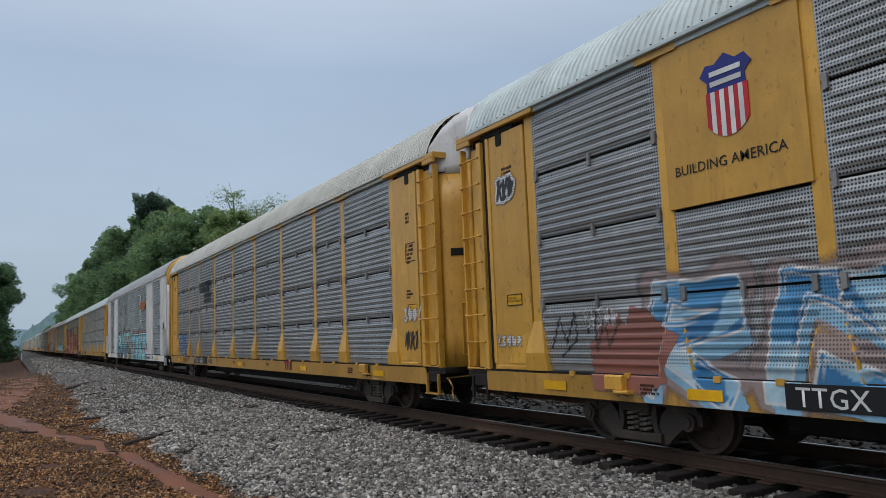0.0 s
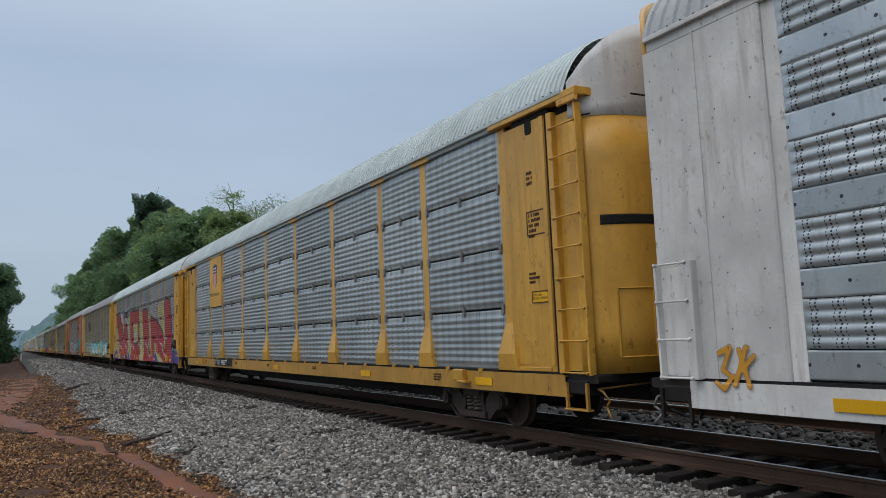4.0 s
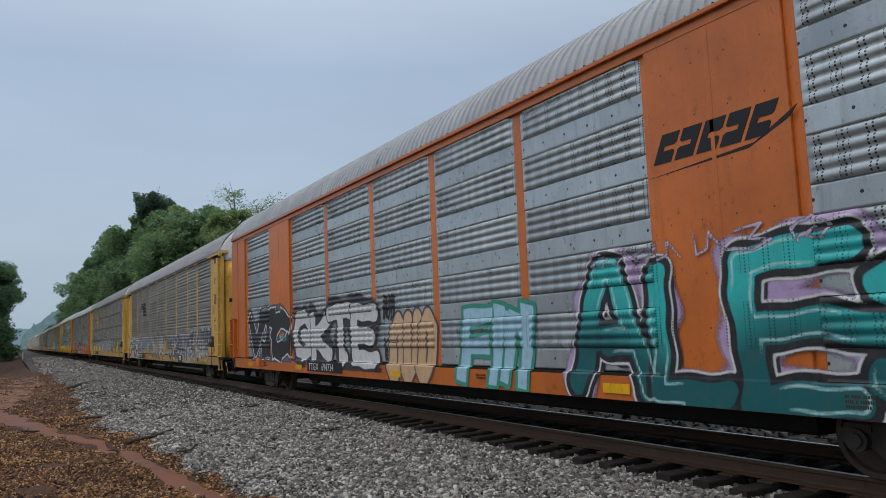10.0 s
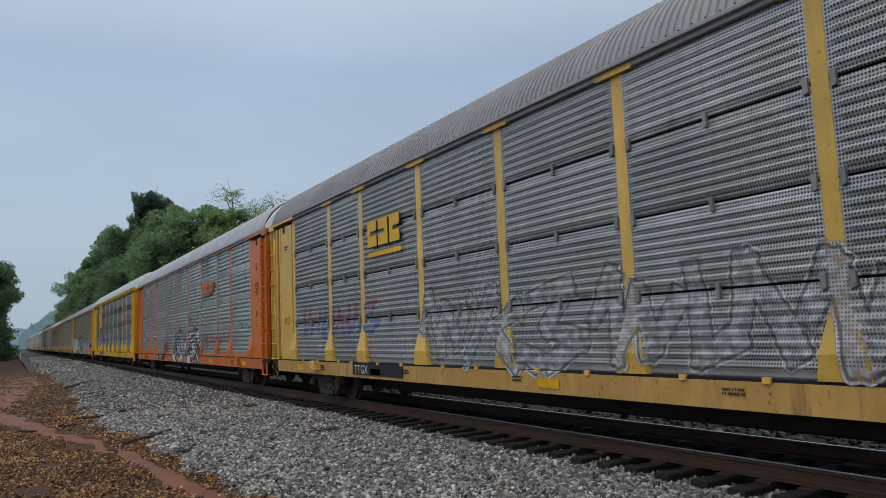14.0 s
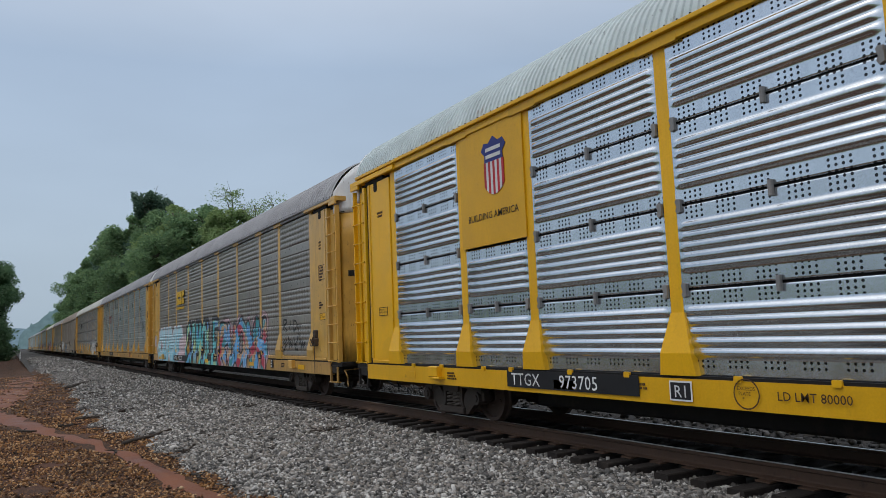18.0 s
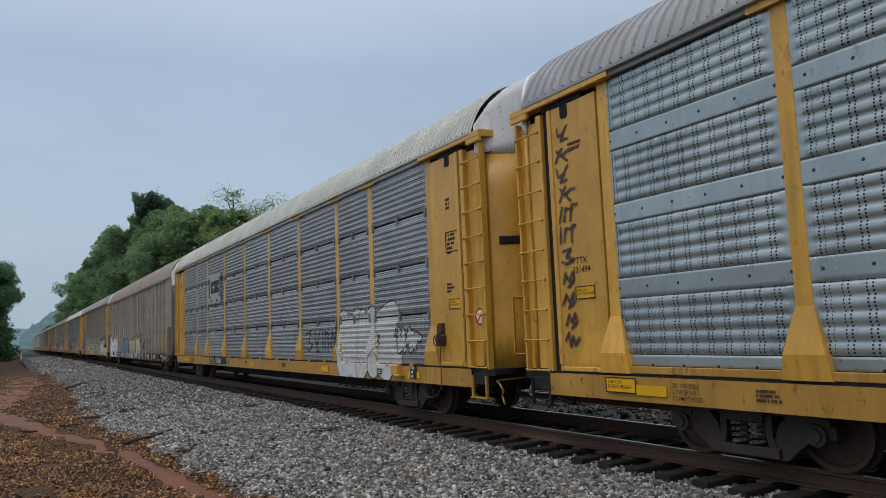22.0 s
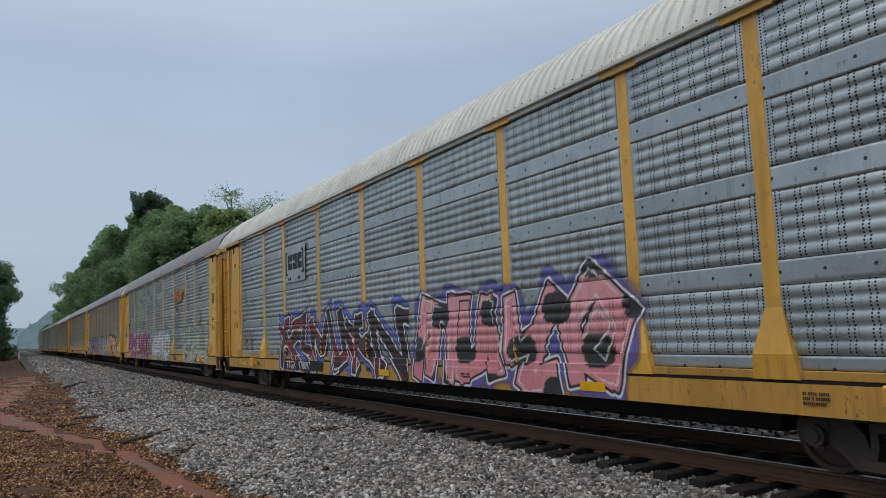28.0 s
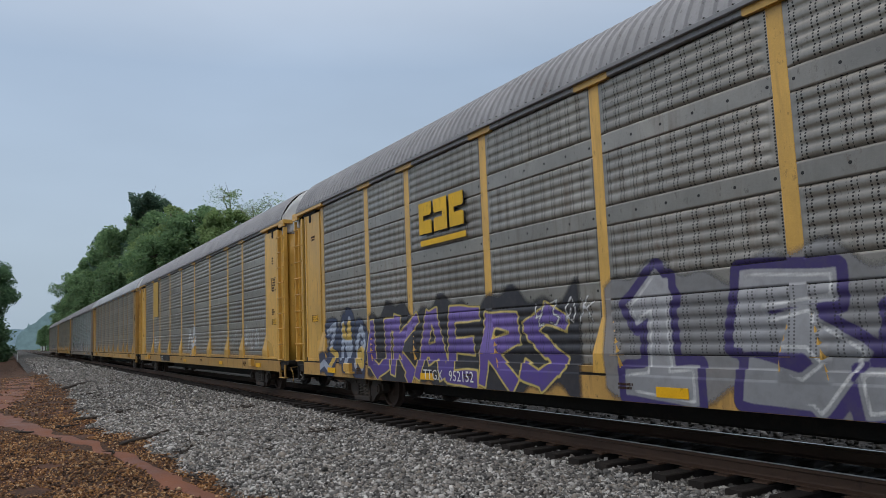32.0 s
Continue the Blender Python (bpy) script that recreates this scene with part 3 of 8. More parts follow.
def strewn(name, material, count, xr, yr, size, height, label, seed, keep=None, bias=1.0, small=False):
    """Many angular stones in one mesh."""
    r = np.random.default_rng(seed)
    base = np.array([(-.75, -.75, -.75), (.75, -.75, -.75), (.75, .75, -.75), (-.75, .75, -.75), (-.7, -.7, .7), (.7, -.7, .7), (.7, .7, .7), (-.7, .7, .7)], float)
    tris = np.array([(0, 2, 1), (0, 3, 2), (4, 5, 6), (4, 6, 7), (0, 1, 5), (0, 5, 4), (1, 2, 6), (1, 6, 5), (2, 3, 7), (2, 7, 6), (3, 0, 4), (3, 4, 7)])
    if small:
        base = np.array([(-.9, 0, 0), (.9, 0, 0), (0, -.9, 0), (0, .9, 0), (0, 0, -.9), (0, 0, .9)], float)
        tris = np.array([(0, 2, 5), (2, 1, 5), (1, 3, 5), (3, 0, 5), (2, 0, 4), (1, 2, 4), (3, 1, 4), (0, 3, 4)])
    k = len(base)
    x = r.uniform(*xr, count)
    y = yr[0] + (yr[1] - yr[0]) * r.uniform(0, 1, count) ** bias
    if keep is not None:
        kept = keep(x, y)
        x, y = x[kept], y[kept]
    n = len(x)
    s = size * r.lognormal(0, 0.28, n)
    shape = (base[None] + r.uniform(-0.42, 0.42, (n, k, 3))) * (s[:, None, None] * np.stack([r.uniform(0.8, 1.3, n), r.uniform(0.7, 1.1, n), r.uniform(0.55, 0.9, n)], -1)[:, None])
    a, b = r.uniform(0, 6.28, n), r.uniform(-0.9, 0.9, n)
    ca, sa, cb, sb = np.cos(a)[:, None], np.sin(a)[:, None], np.cos(b)[:, None], np.sin(b)[:, None]
    X, Y, Z = shape[..., 0], shape[..., 1], shape[..., 2]
    X, Z = X * cb - Z * sb, X * sb + Z * cb
    X, Y = X * ca - Y * sa, X * sa + Y * ca
    z = height(x, y) + s * r.uniform(-0.25, 0.8, n)
    pts = np.stack([X + x[:, None], Y + y[:, None], Z + z[:, None]], -1).reshape(-1, 3)
    faces = (tris[None] + k * np.arange(n)[:, None, None]).reshape(-1, 3)
    return part(name, array_mesh(name, pts, faces), material, kind="stuff", label=label)


def off_ties(x, y):
    """Keeps stones off the rails and mostly off the sleeper tops."""
    edge = bed_edge(y) - 0.1 + 0.25 * np.sin(x * 91 + y * 57) * np.sin(y * 43)
    on_tie = (x > 6.83) & (np.abs((y / 0.54) % 1 - 0.5) < 0.25)
    return (x > edge) & ~on_tie & (np.abs(x - 7.53) > 0.1)


strewn("ballast_stones", "stone", 98000, (1.7, 7.45), (5.0, 22.0), 0.0205, bed_z, "loose grey crushed granite stones beside the rail", 3, off_ties, 1.25)
strewn("ballast_stones", "stone", 44000, (1.5, 7.2), (21.0, 60.0), 0.031, bed_z, "loose grey crushed granite stones farther up the line", 4, off_ties, 1.5, True)
strewn("ballast_stones", "oily_shaded_stone", 6500, (7.6, 14.2), (2.0, 26.0), 0.045, bed_z, "loose grey ballast stones between the two tracks", 5,
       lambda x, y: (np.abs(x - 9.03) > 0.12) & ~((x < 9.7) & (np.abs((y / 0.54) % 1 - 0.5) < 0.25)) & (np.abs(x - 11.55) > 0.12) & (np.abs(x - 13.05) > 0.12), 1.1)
strewn("ballast_stones", "stone", 12000, (1.8, 7.2), (60.0, 150.0), 0.065, bed_z, "grey crushed granite far up the line", 15, off_ties, 1.2, True)


RUNNEL = [(2.42, 8.2), (2.24, 9.9), (2.02, 11.6), (1.77, 14.2), (1.45, 16.7), (1.05, 18.8), (0.3, 21.9), (-0.27, 25.0), (-1.5, 32)]


def off_clay(x, y):
    """Keeps chips out of the runnel, and thins them beyond it."""
    mid = np.interp(y, [p[1] for p in RUNNEL], [p[0] for p in RUNNEL])
    wide = np.interp(y, [8, 15, 20, 25, 30], [0.12, 0.2, 0.4, 0.55, 0.75])
    thin = np.sin(x * 2.3 + y * 1.1) * np.sin(y * 1.7 - x) > 0.8
    return (np.abs(x - mid) > wide * 0.8) & ~thin


strewn("soil_grit", "grit", 62000, (-3.6, 2.95), (8.0, 24.0), 0.0215, ground_z, "brown gravel and bark chips lying on the wet soil", 6, off_clay, 1.35, True)
strewn("soil_grit", "grit", 14000, (-5.0, 2.6), (23.0, 60.0), 0.032, ground_z, "brown gravel farther along the wet soil", 16, off_clay, 1.4, True)

# sleepers and rails
tie_mesh = Shape().box(-1.37, 1.37, -0.115, 0.115, -0.17, 0.0, 0.012, "x").mesh("tie")
plate_mesh = Shape().box(-0.18, 0.18, -0.1, 0.1, 0.0, 0.02, 0.008, "z").mesh("tie_plate")


def rail_outline(c):
    """Flat-bottomed rail, 0.185 high, its top at 0."""
    return [(c - 0.075, -0.185), (c + 0.075, -0.185), (c + 0.075, -0.172), (c + 0.018, -0.155), (c + 0.01, -0.14), (c + 0.01, -0.05), (c + 0.036, -0.038),
            (c + 0.036, -0.006), (c + 0.026, 0), (c - 0.026, 0), (c - 0.036, -0.006), (c - 0.036, -0.038), (c - 0.01, -0.05), (c - 0.01, -0.14), (c - 0.018, -0.155), (c - 0.075, -0.172)]


def railway(name, x, first, last, step, label):
    track = tagged(new(name), label, "railway track", kind="structure")
    track.location = (x, 0, 0)
    for c in (-0.7525, 0.7525):
        r = part("rail", Shape().prism(rail_outline(c), "y", -60, 900).mesh("rail"), "rail", track, label="rust-brown steel rail")
        part("rail_head", Shape().box(c - 0.027, c + 0.029, -60, 900, -0.004, 0.002, 0.001, "y").mesh("rail_head"), "rail_head", r, label="polished running surface")
    for i in range(first, last):
        t = part("tie", tie_mesh, "tie", track, (random.uniform(-0.05, 0.03), (i + 0.5) * 0.54 * step, TIE_TOP + random.uniform(-0.012, 0.006)), turn=(0, 0, random.uniform(-0.012, 0.012)))
        if i * step < 70:
            part("tie_plate", plate_mesh, "rail", track, (-0.7525, (i + 0.5) * 0.54 * step, TIE_TOP))
    return track


railway("main_track", TRACK_X, 2, 200, 1, "main railway track with dark timber sleepers on grey ballast")
railway("second_track", TRACK2_X, 2, 60, 1, "second railway track beyond the train with dark sleepers")

# far sleepers in one sheet
far_ties = Shape()
for i in range(200, 700):
    far_ties.box(TRACK_X - 1.37, TRACK_X + 1.37, i * 0.54, i * 0.54 + 0.23, TIE_TOP - 0.1, TIE_TOP)
part("far_ties", far_ties.mesh("far_ties"), "tie", kind="stuff", label="dark timber sleepers far up the line")

# wet clay runnel
def ribbon(points, widths, lift):
    rows = []
    n = 60
    for k in range(n + 1):
        f = k / n * (len(points) - 1)
        i = min(int(f), len(points) - 2)
        u = f - i
        x = points[i][0] * (1 - u) + points[i + 1][0] * u + 0.06 * math.sin(k * 0.9)
        y = points[i][1] * (1 - u) + points[i + 1][1] * u
        w = (widths[i] * (1 - u) + widths[i + 1] * u) * (1 + 0.25 * math.sin(k * 1.7) + 0.15 * math.sin(k * 0.63))
        rows.append([(x + w * s, y, float(ground_z(np.array(x + w * s), np.array(y))) + lift - (0.03 if abs(s) == 1 else 0)) for s in (-1, -0.6, 0, 0.6, 1)])
    return Shape().sheet(rows)


part("clay_runnel", ribbon(RUNNEL,
                           [0.2, 0.21, 0.2, 0.17, 0.12, 0.2, 0.4, 0.6, 0.8], 0.018).mesh("clay_runnel", True), "mud", kind="structure", label="wet red clay runnel across the soil")
part("clay_flat", ribbon([(-0.6, 29), (-0.2, 36), (0.6, 44), (0.8, 56)], [0.7, 0.9, 0.9, 0.5], 0.022).mesh("clay_flat", True), "mud", kind="structure", label="flat patch of wet red clay")


def dead_branch(a, b, r, seed):
    q = random.Random(seed)
    s = Shape()
    pts = []
    for k in range(6):
        u = k / 5
        x, y = a[0] + (b[0] - a[0]) * u + q.uniform(-.04, .04), a[1] + (b[1] - a[1]) * u + q.uniform(-.05, .05)
        z = max(float(bed_z(np.array(x), np.array(y))), float(ground_z(np.array(x), np.array(y)))) + r * 0.5
        pts.append((x, y, z + q.uniform(0, 0.03)))
    for k in range(5):
        s.tube(pts[k], pts[k + 1], r * (1 - 0.14 * k), 7, r * (1 - 0.14 * (k + 1)))
    for k in (1, 3):
        s.tube(pts[k], (pts[k][0] + q.uniform(-.3, .3), pts[k][1] + q.uniform(-.3, .3), pts[k][2] + 0.06), r * 0.45, 6, r * 0.15)
    ob = part("dead_branch", s.mesh("dead_branch", True), "stick", label="dark wet dead branch lying on the ground")
    return tagged(ob, category="branch", group="branches on the ballast")


for k, (a, b, r) in enumerate([((1.9, 15.85), (2.97, 16.55), 0.05), ((1.55, 22.1), (2.25, 22.3), 0.045), ((2.56, 13.2), (2.77, 13.8), 0.05), ((5.03, 13.9), (5.46, 13.65), 0.035), ((5.43, 19.9), (6.1, 20.75), 0.04), ((2.6, 22.2), (3.08, 23.2), 0.05), ((2.3, 38.1), (3.4, 41.2), 0.08), ((1.1, 20.7), (1.4, 21.0), 0.05), ((5.1, 14.2), (5.5, 14.0), 0.028), ((2.2, 37.9), (3.3, 40.2), 0.07), ((1.55, 21.9), (2.25, 22.4), 0.04),
                               ((0.2, 20.4), (0.6, 19.8), 0.05), ((5.3, 20.2), (5.75, 20.7), 0.03), ((3.3, 24.5), (3.6, 25.5), 0.03), ((2.9, 14.0), (3.0, 15.2), 0.025), ((2.4, 31.5), (3.1, 32.3), 0.04)]):
    dead_branch(a, b, r, k)
q = random.Random(21)
for k in range(44):
    y = q.uniform(11.5, 46)
    x = q.uniform(1.6, 3.6) if k % 4 else q.uniform(3.6, 5.8)
    dead_branch((x, y), (x + q.uniform(-.45, .45), y + q.uniform(-.7, .7)), q.uniform(0.012, 0.03), 40 + k)


# ---------------------------------------------------------------- trees
def leaf_sheet(centres, sizes, seed, flat=0.5):
    """Small leaf clumps, two crossed leaves each."""
    r = np.random.default_rng(seed)
    n = len(centres)
    d = r.normal(size=(n, 3))
    d[:, 2] *= flat
    d /= np.linalg.norm(d, axis=1)[:, None]
    e = np.cross(d, r.normal(size=(n, 3)))
    e /= np.linalg.norm(e, axis=1)[:, None]
    s = sizes[:, None]
    v = np.stack([centres - d * s, centres + e * s * 0.5, centres + d * s, centres - e * s * 0.5], 1).reshape(-1, 3)
    return v, np.arange(4 * n).reshape(-1, 4)


def tree_meshes(kind, seed):
    """Trunk with limbs, and crown, for a tree about 20 m high."""
    r = np.random.default_rng(seed)
    q = random.Random(seed)
    wood = Shape()
    H = 20.0
    pts = [(q.uniform(-.25, .25) * k, q.uniform(-.25, .25) * k, H * 0.9 * k / 5 - (0.6 if k == 0 else 0)) for k in range(6)]
    for k in range(5):
        wood.tube(pts[k], pts[k + 1], 0.36 * (1 - k * 0.17), 8, 0.36 * (1 - (k + 1) * 0.17))
    lobes = []
    count = {"broad": 34, "pine": 20, "sparse": 20, "bush": 9}[kind]
    for k in range(count):
        u = q.uniform(0, 1)
        if kind == "pine":
            z, reach = H * (0.55 + 0.43 * u), (1 - u) * 3.0 + 0.9
        elif kind == "bush":
            z, reach = H * (0.05 + 0.2 * u), 3.5
        else:
            z, reach = H * (0.25 + 0.68 * u), 4.3 * math.sin(math.pi * (0.18 + 0.74 * u)) + 0.4
        a = q.uniform(0, 6.28)
        c = (math.cos(a) * reach * q.uniform(.5, 1), math.sin(a) * reach * q.uniform(.5, 1), z)
        i = min(4, int(z / H / 0.9 * 5))
        start = Vector(pts[i]) + (Vector(pts[i + 1]) - Vector(pts[i])) * 0.4
        if kind != "bush":
            wood.tube(start, c, 0.1, 6, 0.03)
            for _ in range(4 if kind == "sparse" else 2):
                wood.tube(c, Vector(c) + Vector((q.uniform(-1.5, 1.5), q.uniform(-1.5, 1.5), q.uniform(0.1, 1.6))), 0.035, 5, 0.012)
        lobes.append((c, q.uniform(0.9, 2.0) * (0.75 if kind == "pine" else 1.0)))
    cs, ss = [], []
    per = {"broad": 760, "pine": 900, "sparse": 330, "bush": 600}[kind]
    for c, rad in lobes:
        d = r.normal(size=(per, 3))
        d /= np.linalg.norm(d, axis=1)[:, None]
        rr = rad * r.uniform(0.35, 1.12, per) ** 0.6
        p = np.array(c) + d * rr[:, None] * np.array([1.1, 1.1, 0.8])
        p += 0.35 * np.sin(p[:, [1, 2, 0]] * 2.3 + seed)
        cs.append(p)
        ss.append(r.uniform(0.13, 0.30, per) * (0.5 if kind == "sparse" else 0.75 if kind == "pine" else 1))
    v, f = leaf_sheet(np.concatenate(cs), np.concatenate(ss), seed + 1)
    return wood.mesh("trunk", True), array_mesh("crown", v, f)


TREES = {(kind, s): tree_meshes(kind, 10 * s + len(kind)) for kind, n in (("broad", 4), ("pine", 2), ("sparse", 2), ("bush", 2)) for s in range(n)}
WORDS = {"broad": "tall broadleaf tree with dense dark green spring foliage", "pine": "tall pine with a dark rounded top above the wood",
         "sparse": "slender tree with thin pale spring leaves and bare twigs", "bush": "low bright green bush at the edge of the wood"}


def plant(kind, s, x, y, height, turn, leaf):
    trunk, crown = TREES[(kind, s)]
    word = "bush" if kind == "bush" else "tree"
    t = tagged(new("bush" if kind == "bush" else "pine_tree" if kind == "pine" else "tree"), WORDS[kind], word, "trees along the line")
    k = height / (20.0 if kind != "bush" else 6.0)
    t.location, t.rotation_euler, t.scale = (x, y, float(ground_z(np.array(x), np.array(y)))), (0, 0, turn), (k, k, k)
    if kind != "bush":
        part("trunk", trunk, "bark", t)
    part("crown", crown, leaf, t)
    return t


q = random.Random(5)
# the wood behind the train: large trees that make its outline
for kind, s, px, dist, h, leaf in (("pine", 0, 0.155, 108, 23.5, "needle"), ("broad", 0, 0.188, 98, 20.6, "leaf_light"), ("broad", 1, 0.215, 92, 19.5, "leaf"), ("sparse", 0, 0.262, 88, 20.3, "leaf_light"),
                                   ("sparse", 1, 0.298, 84, 18.8, "leaf_light"), ("broad", 2, 0.255, 84, 17.5, "leaf_light"), ("broad", 3, 0.135, 114, 21.3, "leaf"), ("broad", 2, 0.168, 105, 20.6, "leaf"), ("broad", 0, 0.113, 126, 19.8, "leaf"),
                                   ("pine", 1, 0.104, 140, 21.5, "needle"), ("broad", 2, 0.092, 150, 18.6, "leaf"), ("broad", 3, 0.08, 170, 19.0, "leaf"), ("broad", 1, 0.071, 195, 20.5, "leaf"), ("broad", 0, 0.064, 225, 17.0, "leaf"),
                                   ("broad", 2, 0.060, 260, 15.0, "leaf"), ("broad", 1, 0.165, 92, 15.5, "leaf"), ("broad", 2, 0.30, 74, 13.4, "leaf_light"), ("broad", 3, 0.23, 86, 15.5, "leaf"), ("broad", 1, 0.058, 300, 13.5, "leaf")):
    plant(kind, s, px * dist, dist, h, q.uniform(0, 6.28), leaf)
for k in range(22):
    y = 75 + k * 12 + q.uniform(-4, 4)
    plant("broad", k % 4, 24 + q.uniform(-2, 8) + (y - 75) * -0.02, y, q.uniform(11, 15.5), q.uniform(0, 6.28), "leaf" if k % 3 else "leaf_light")
for k in range(9):
    y = 70 + k * 7 + q.uniform(-3, 3)
    plant("broad", (k + 1) % 4, 33 + q.uniform(-2, 8), y, q.uniform(11, 14), q.uniform(0, 6.28), "leaf")
for k in range(8):
    plant("bush", k % 2, 17.5 + q.uniform(0, 3), 150 + k * 34, q.uniform(4, 6.5), q.uniform(0, 6.28), "leaf")
# the wood on the near side, up the line
for k, (x, y, h) in enumerate([(-5.9, 196, 27), (-5.0, 205, 26), (-13, 190, 28), (-20, 215, 28), (-8, 235, 27), (-9, 280, 24), (-17, 260, 26), (-27, 240, 28), (-8, 250, 16), (-6.5, 215, 12)]):
    plant("broad", k % 4, x, y, h, q.uniform(0, 6.28), "shade_leaf")
for k, (x, y) in enumerate([(-5.6, 192), (-7.5, 188), (-9.5, 194), (-5.2, 210)]):
    plant("bush", k % 2, x, y, 9.5, q.uniform(0, 6.28), "shade_leaf")
for k in range(10):
    plant("broad", k % 4, 20 + q.uniform(-2, 6), 330 + 28 * k, q.uniform(14, 19), q.uniform(0, 6.28), "leaf")

# unseen trees added along the near side, up the line, to darken far carriages
for k in range(6, 16):
    plant("broad", k % 4, -10.5 - q.uniform(0, 5), 46 + k * 9.2, q.uniform(19, 24), q.uniform(0, 6.28), "shade_leaf")

# unseen trees added behind the camera's place, for dark reflections in the sheet metal
for k in range(26):
    plant("broad", k % 4, -46 - q.uniform(0, 9), -90 + k * 11.5, q.uniform(10.5, 13), q.uniform(0, 6.28), "leaf")

# unseen trees added across the back, to cut sky light on the carriage ends
for k in range(17):
    x = -42 + k * 4.4
    if not 4 < x < 14:
        plant("broad", k % 4, x, -32 - q.uniform(0, 9), q.uniform(10, 13), q.uniform(0, 6.28), "leaf")

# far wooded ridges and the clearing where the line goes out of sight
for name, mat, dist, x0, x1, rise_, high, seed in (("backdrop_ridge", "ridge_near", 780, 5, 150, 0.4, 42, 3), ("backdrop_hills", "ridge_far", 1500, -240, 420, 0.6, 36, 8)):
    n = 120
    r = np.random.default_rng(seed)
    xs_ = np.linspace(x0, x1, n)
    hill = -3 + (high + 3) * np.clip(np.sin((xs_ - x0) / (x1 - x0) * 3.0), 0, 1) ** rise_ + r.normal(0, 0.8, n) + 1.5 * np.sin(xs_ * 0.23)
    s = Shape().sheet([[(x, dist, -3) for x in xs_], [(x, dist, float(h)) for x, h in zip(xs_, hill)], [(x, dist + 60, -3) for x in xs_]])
    part(name, s.mesh(name), mat, kind="structure", label="glowing backdrop of far wooded hills, pale blue haze painted in")

# small things up the line
post = tagged(new("marker_post"), "short white marker post beside the track", "post")
post.location = (1.5, 150, float(ground_z(np.array(1.5), np.array(150.0))))
part("post_shaft", Shape().box(-0.09, 0.09, -0.09, 0.09, 0, 1.5, 0.02).mesh("post_shaft"), "letter_white", post)
part("post_cap", Shape().box(-0.11, 0.11, -0.11, 0.11, 1.5, 1.56, 0.02).mesh("post_cap"), "letter_white", post)
cab = tagged(new("signal_cabinet"), "pale metal signal cabinet beside the distant track", "cabinet")
cab.location = (20.5, 560, float(ground_z(np.array(20.5), np.array(560.0))))
part("cabinet_body", Shape().box(-1.6, 1.6, -1.6, 1.6, 0, 5.2, 0.1).mesh("cabinet_body"), "letter_white", cab)
part("cabinet_roof", Shape().box(-1.8, 1.8, -1.8, 1.8, 5.2, 5.5, 0.1).mesh("cabinet_roof"), "roof_grey", cab)


# ---------------------------------------------------------------- the train
# A carriage's own space: y along the train (its far end is +y), x across (the side seen is -x), z from the rail head.
POSTS = [-11.725, -9.005, -7.025, -4.215, -1.405, 1.405, 4.215, 7.025, 9.005, 11.725]
DROP = 0.07  # marks on the sill are given as if it stood this much higher
FOOT = 1.0  # lower edge of the side sheets
KIT = {}


def kit(key, make):
    if key not in KIT:
        KIT[key] = make()
    return KIT[key]


def prof(style, z, ztop):
    """How far the side sheets stand out at height z."""
    z = np.asarray(z, float)
    if style == "rows":
        h = (ztop - FOOT) / 4
        r = (z - FOOT) % h
        inside = (r > 0.07) & (r < h - 0.1)
        return np.where(inside, 0.017 * (1 - np.cos((r - 0.07) / 0.116 * 2 * np.pi)), 0.0)
    if style == "shiny":
        h = (ztop - FOOT) / 4
        r = (z - FOOT) % h
        inside = (r > 0.2) & (r < h - 0.2)
        u = ((r - 0.2) / ((h - 0.4) / 5)) % 1
        return np.where(inside, 0.042 * np.clip(1.6 * np.sin(np.pi * u) - 0.25, 0, 1), 0.0)
    if style == "plates":
        r = (z - 1.02) % 0.81
        u = ((r - 0.30) / 0.1275) % 1
        return np.where(r > 0.30, 0.042 * np.clip(1.5 * np.sin(np.pi * u) - 0.2, 0, 1), 0.010)
    if style == "brown":
        return np.zeros_like(z)
    r = (z - 0.98) % 0.985
    u = ((r - 0.26) / 0.145) % 1
    return np.where(r > 0.26, 0.030 * np.clip(1.25 * np.sin(np.pi * u), 0, 1), 0.014)


def panel_mesh(style, w, z0, z1, ztop):
    def make():
        st = {"rows": 0.029, "shiny": 0.02, "plates": 0.0255, "brown": 0.2}.get(style, 0.029)
        zs = np.linspace(z0, z1, max(2, int(round((z1 - z0) / st)) + 1))
        xs = -1.378 - prof(style, zs, ztop)
        # the ribs fade out short of the sheet's ends
        cols = [(-w / 2, 0.0), (-w / 2 + 0.07, 0.0), (-w / 2 + 0.13, 1.0), (w / 2 - 0.13, 1.0), (w / 2 - 0.07, 0.0), (w / 2, 0.0)] if style != "brown" else [(-w / 2, 1.0), (w / 2, 1.0)]
        flat = -1.384
        rows = [[(-1.34, y, z0) for y, f in cols]]
        rows += [[(flat * (1 - f) + float(x) * f, y, float(z)) for y, f in cols] for x, z in zip(xs, zs)]
        rows += [[(-1.34, y, z1) for y, f in cols]]
        s = Shape().sheet(rows)
        me = s.mesh("side_panel")
        me.shade_smooth()
        return me
    return kit(("panel", style, round(w, 3), round(z0, 3), round(z1, 3), ztop), make)


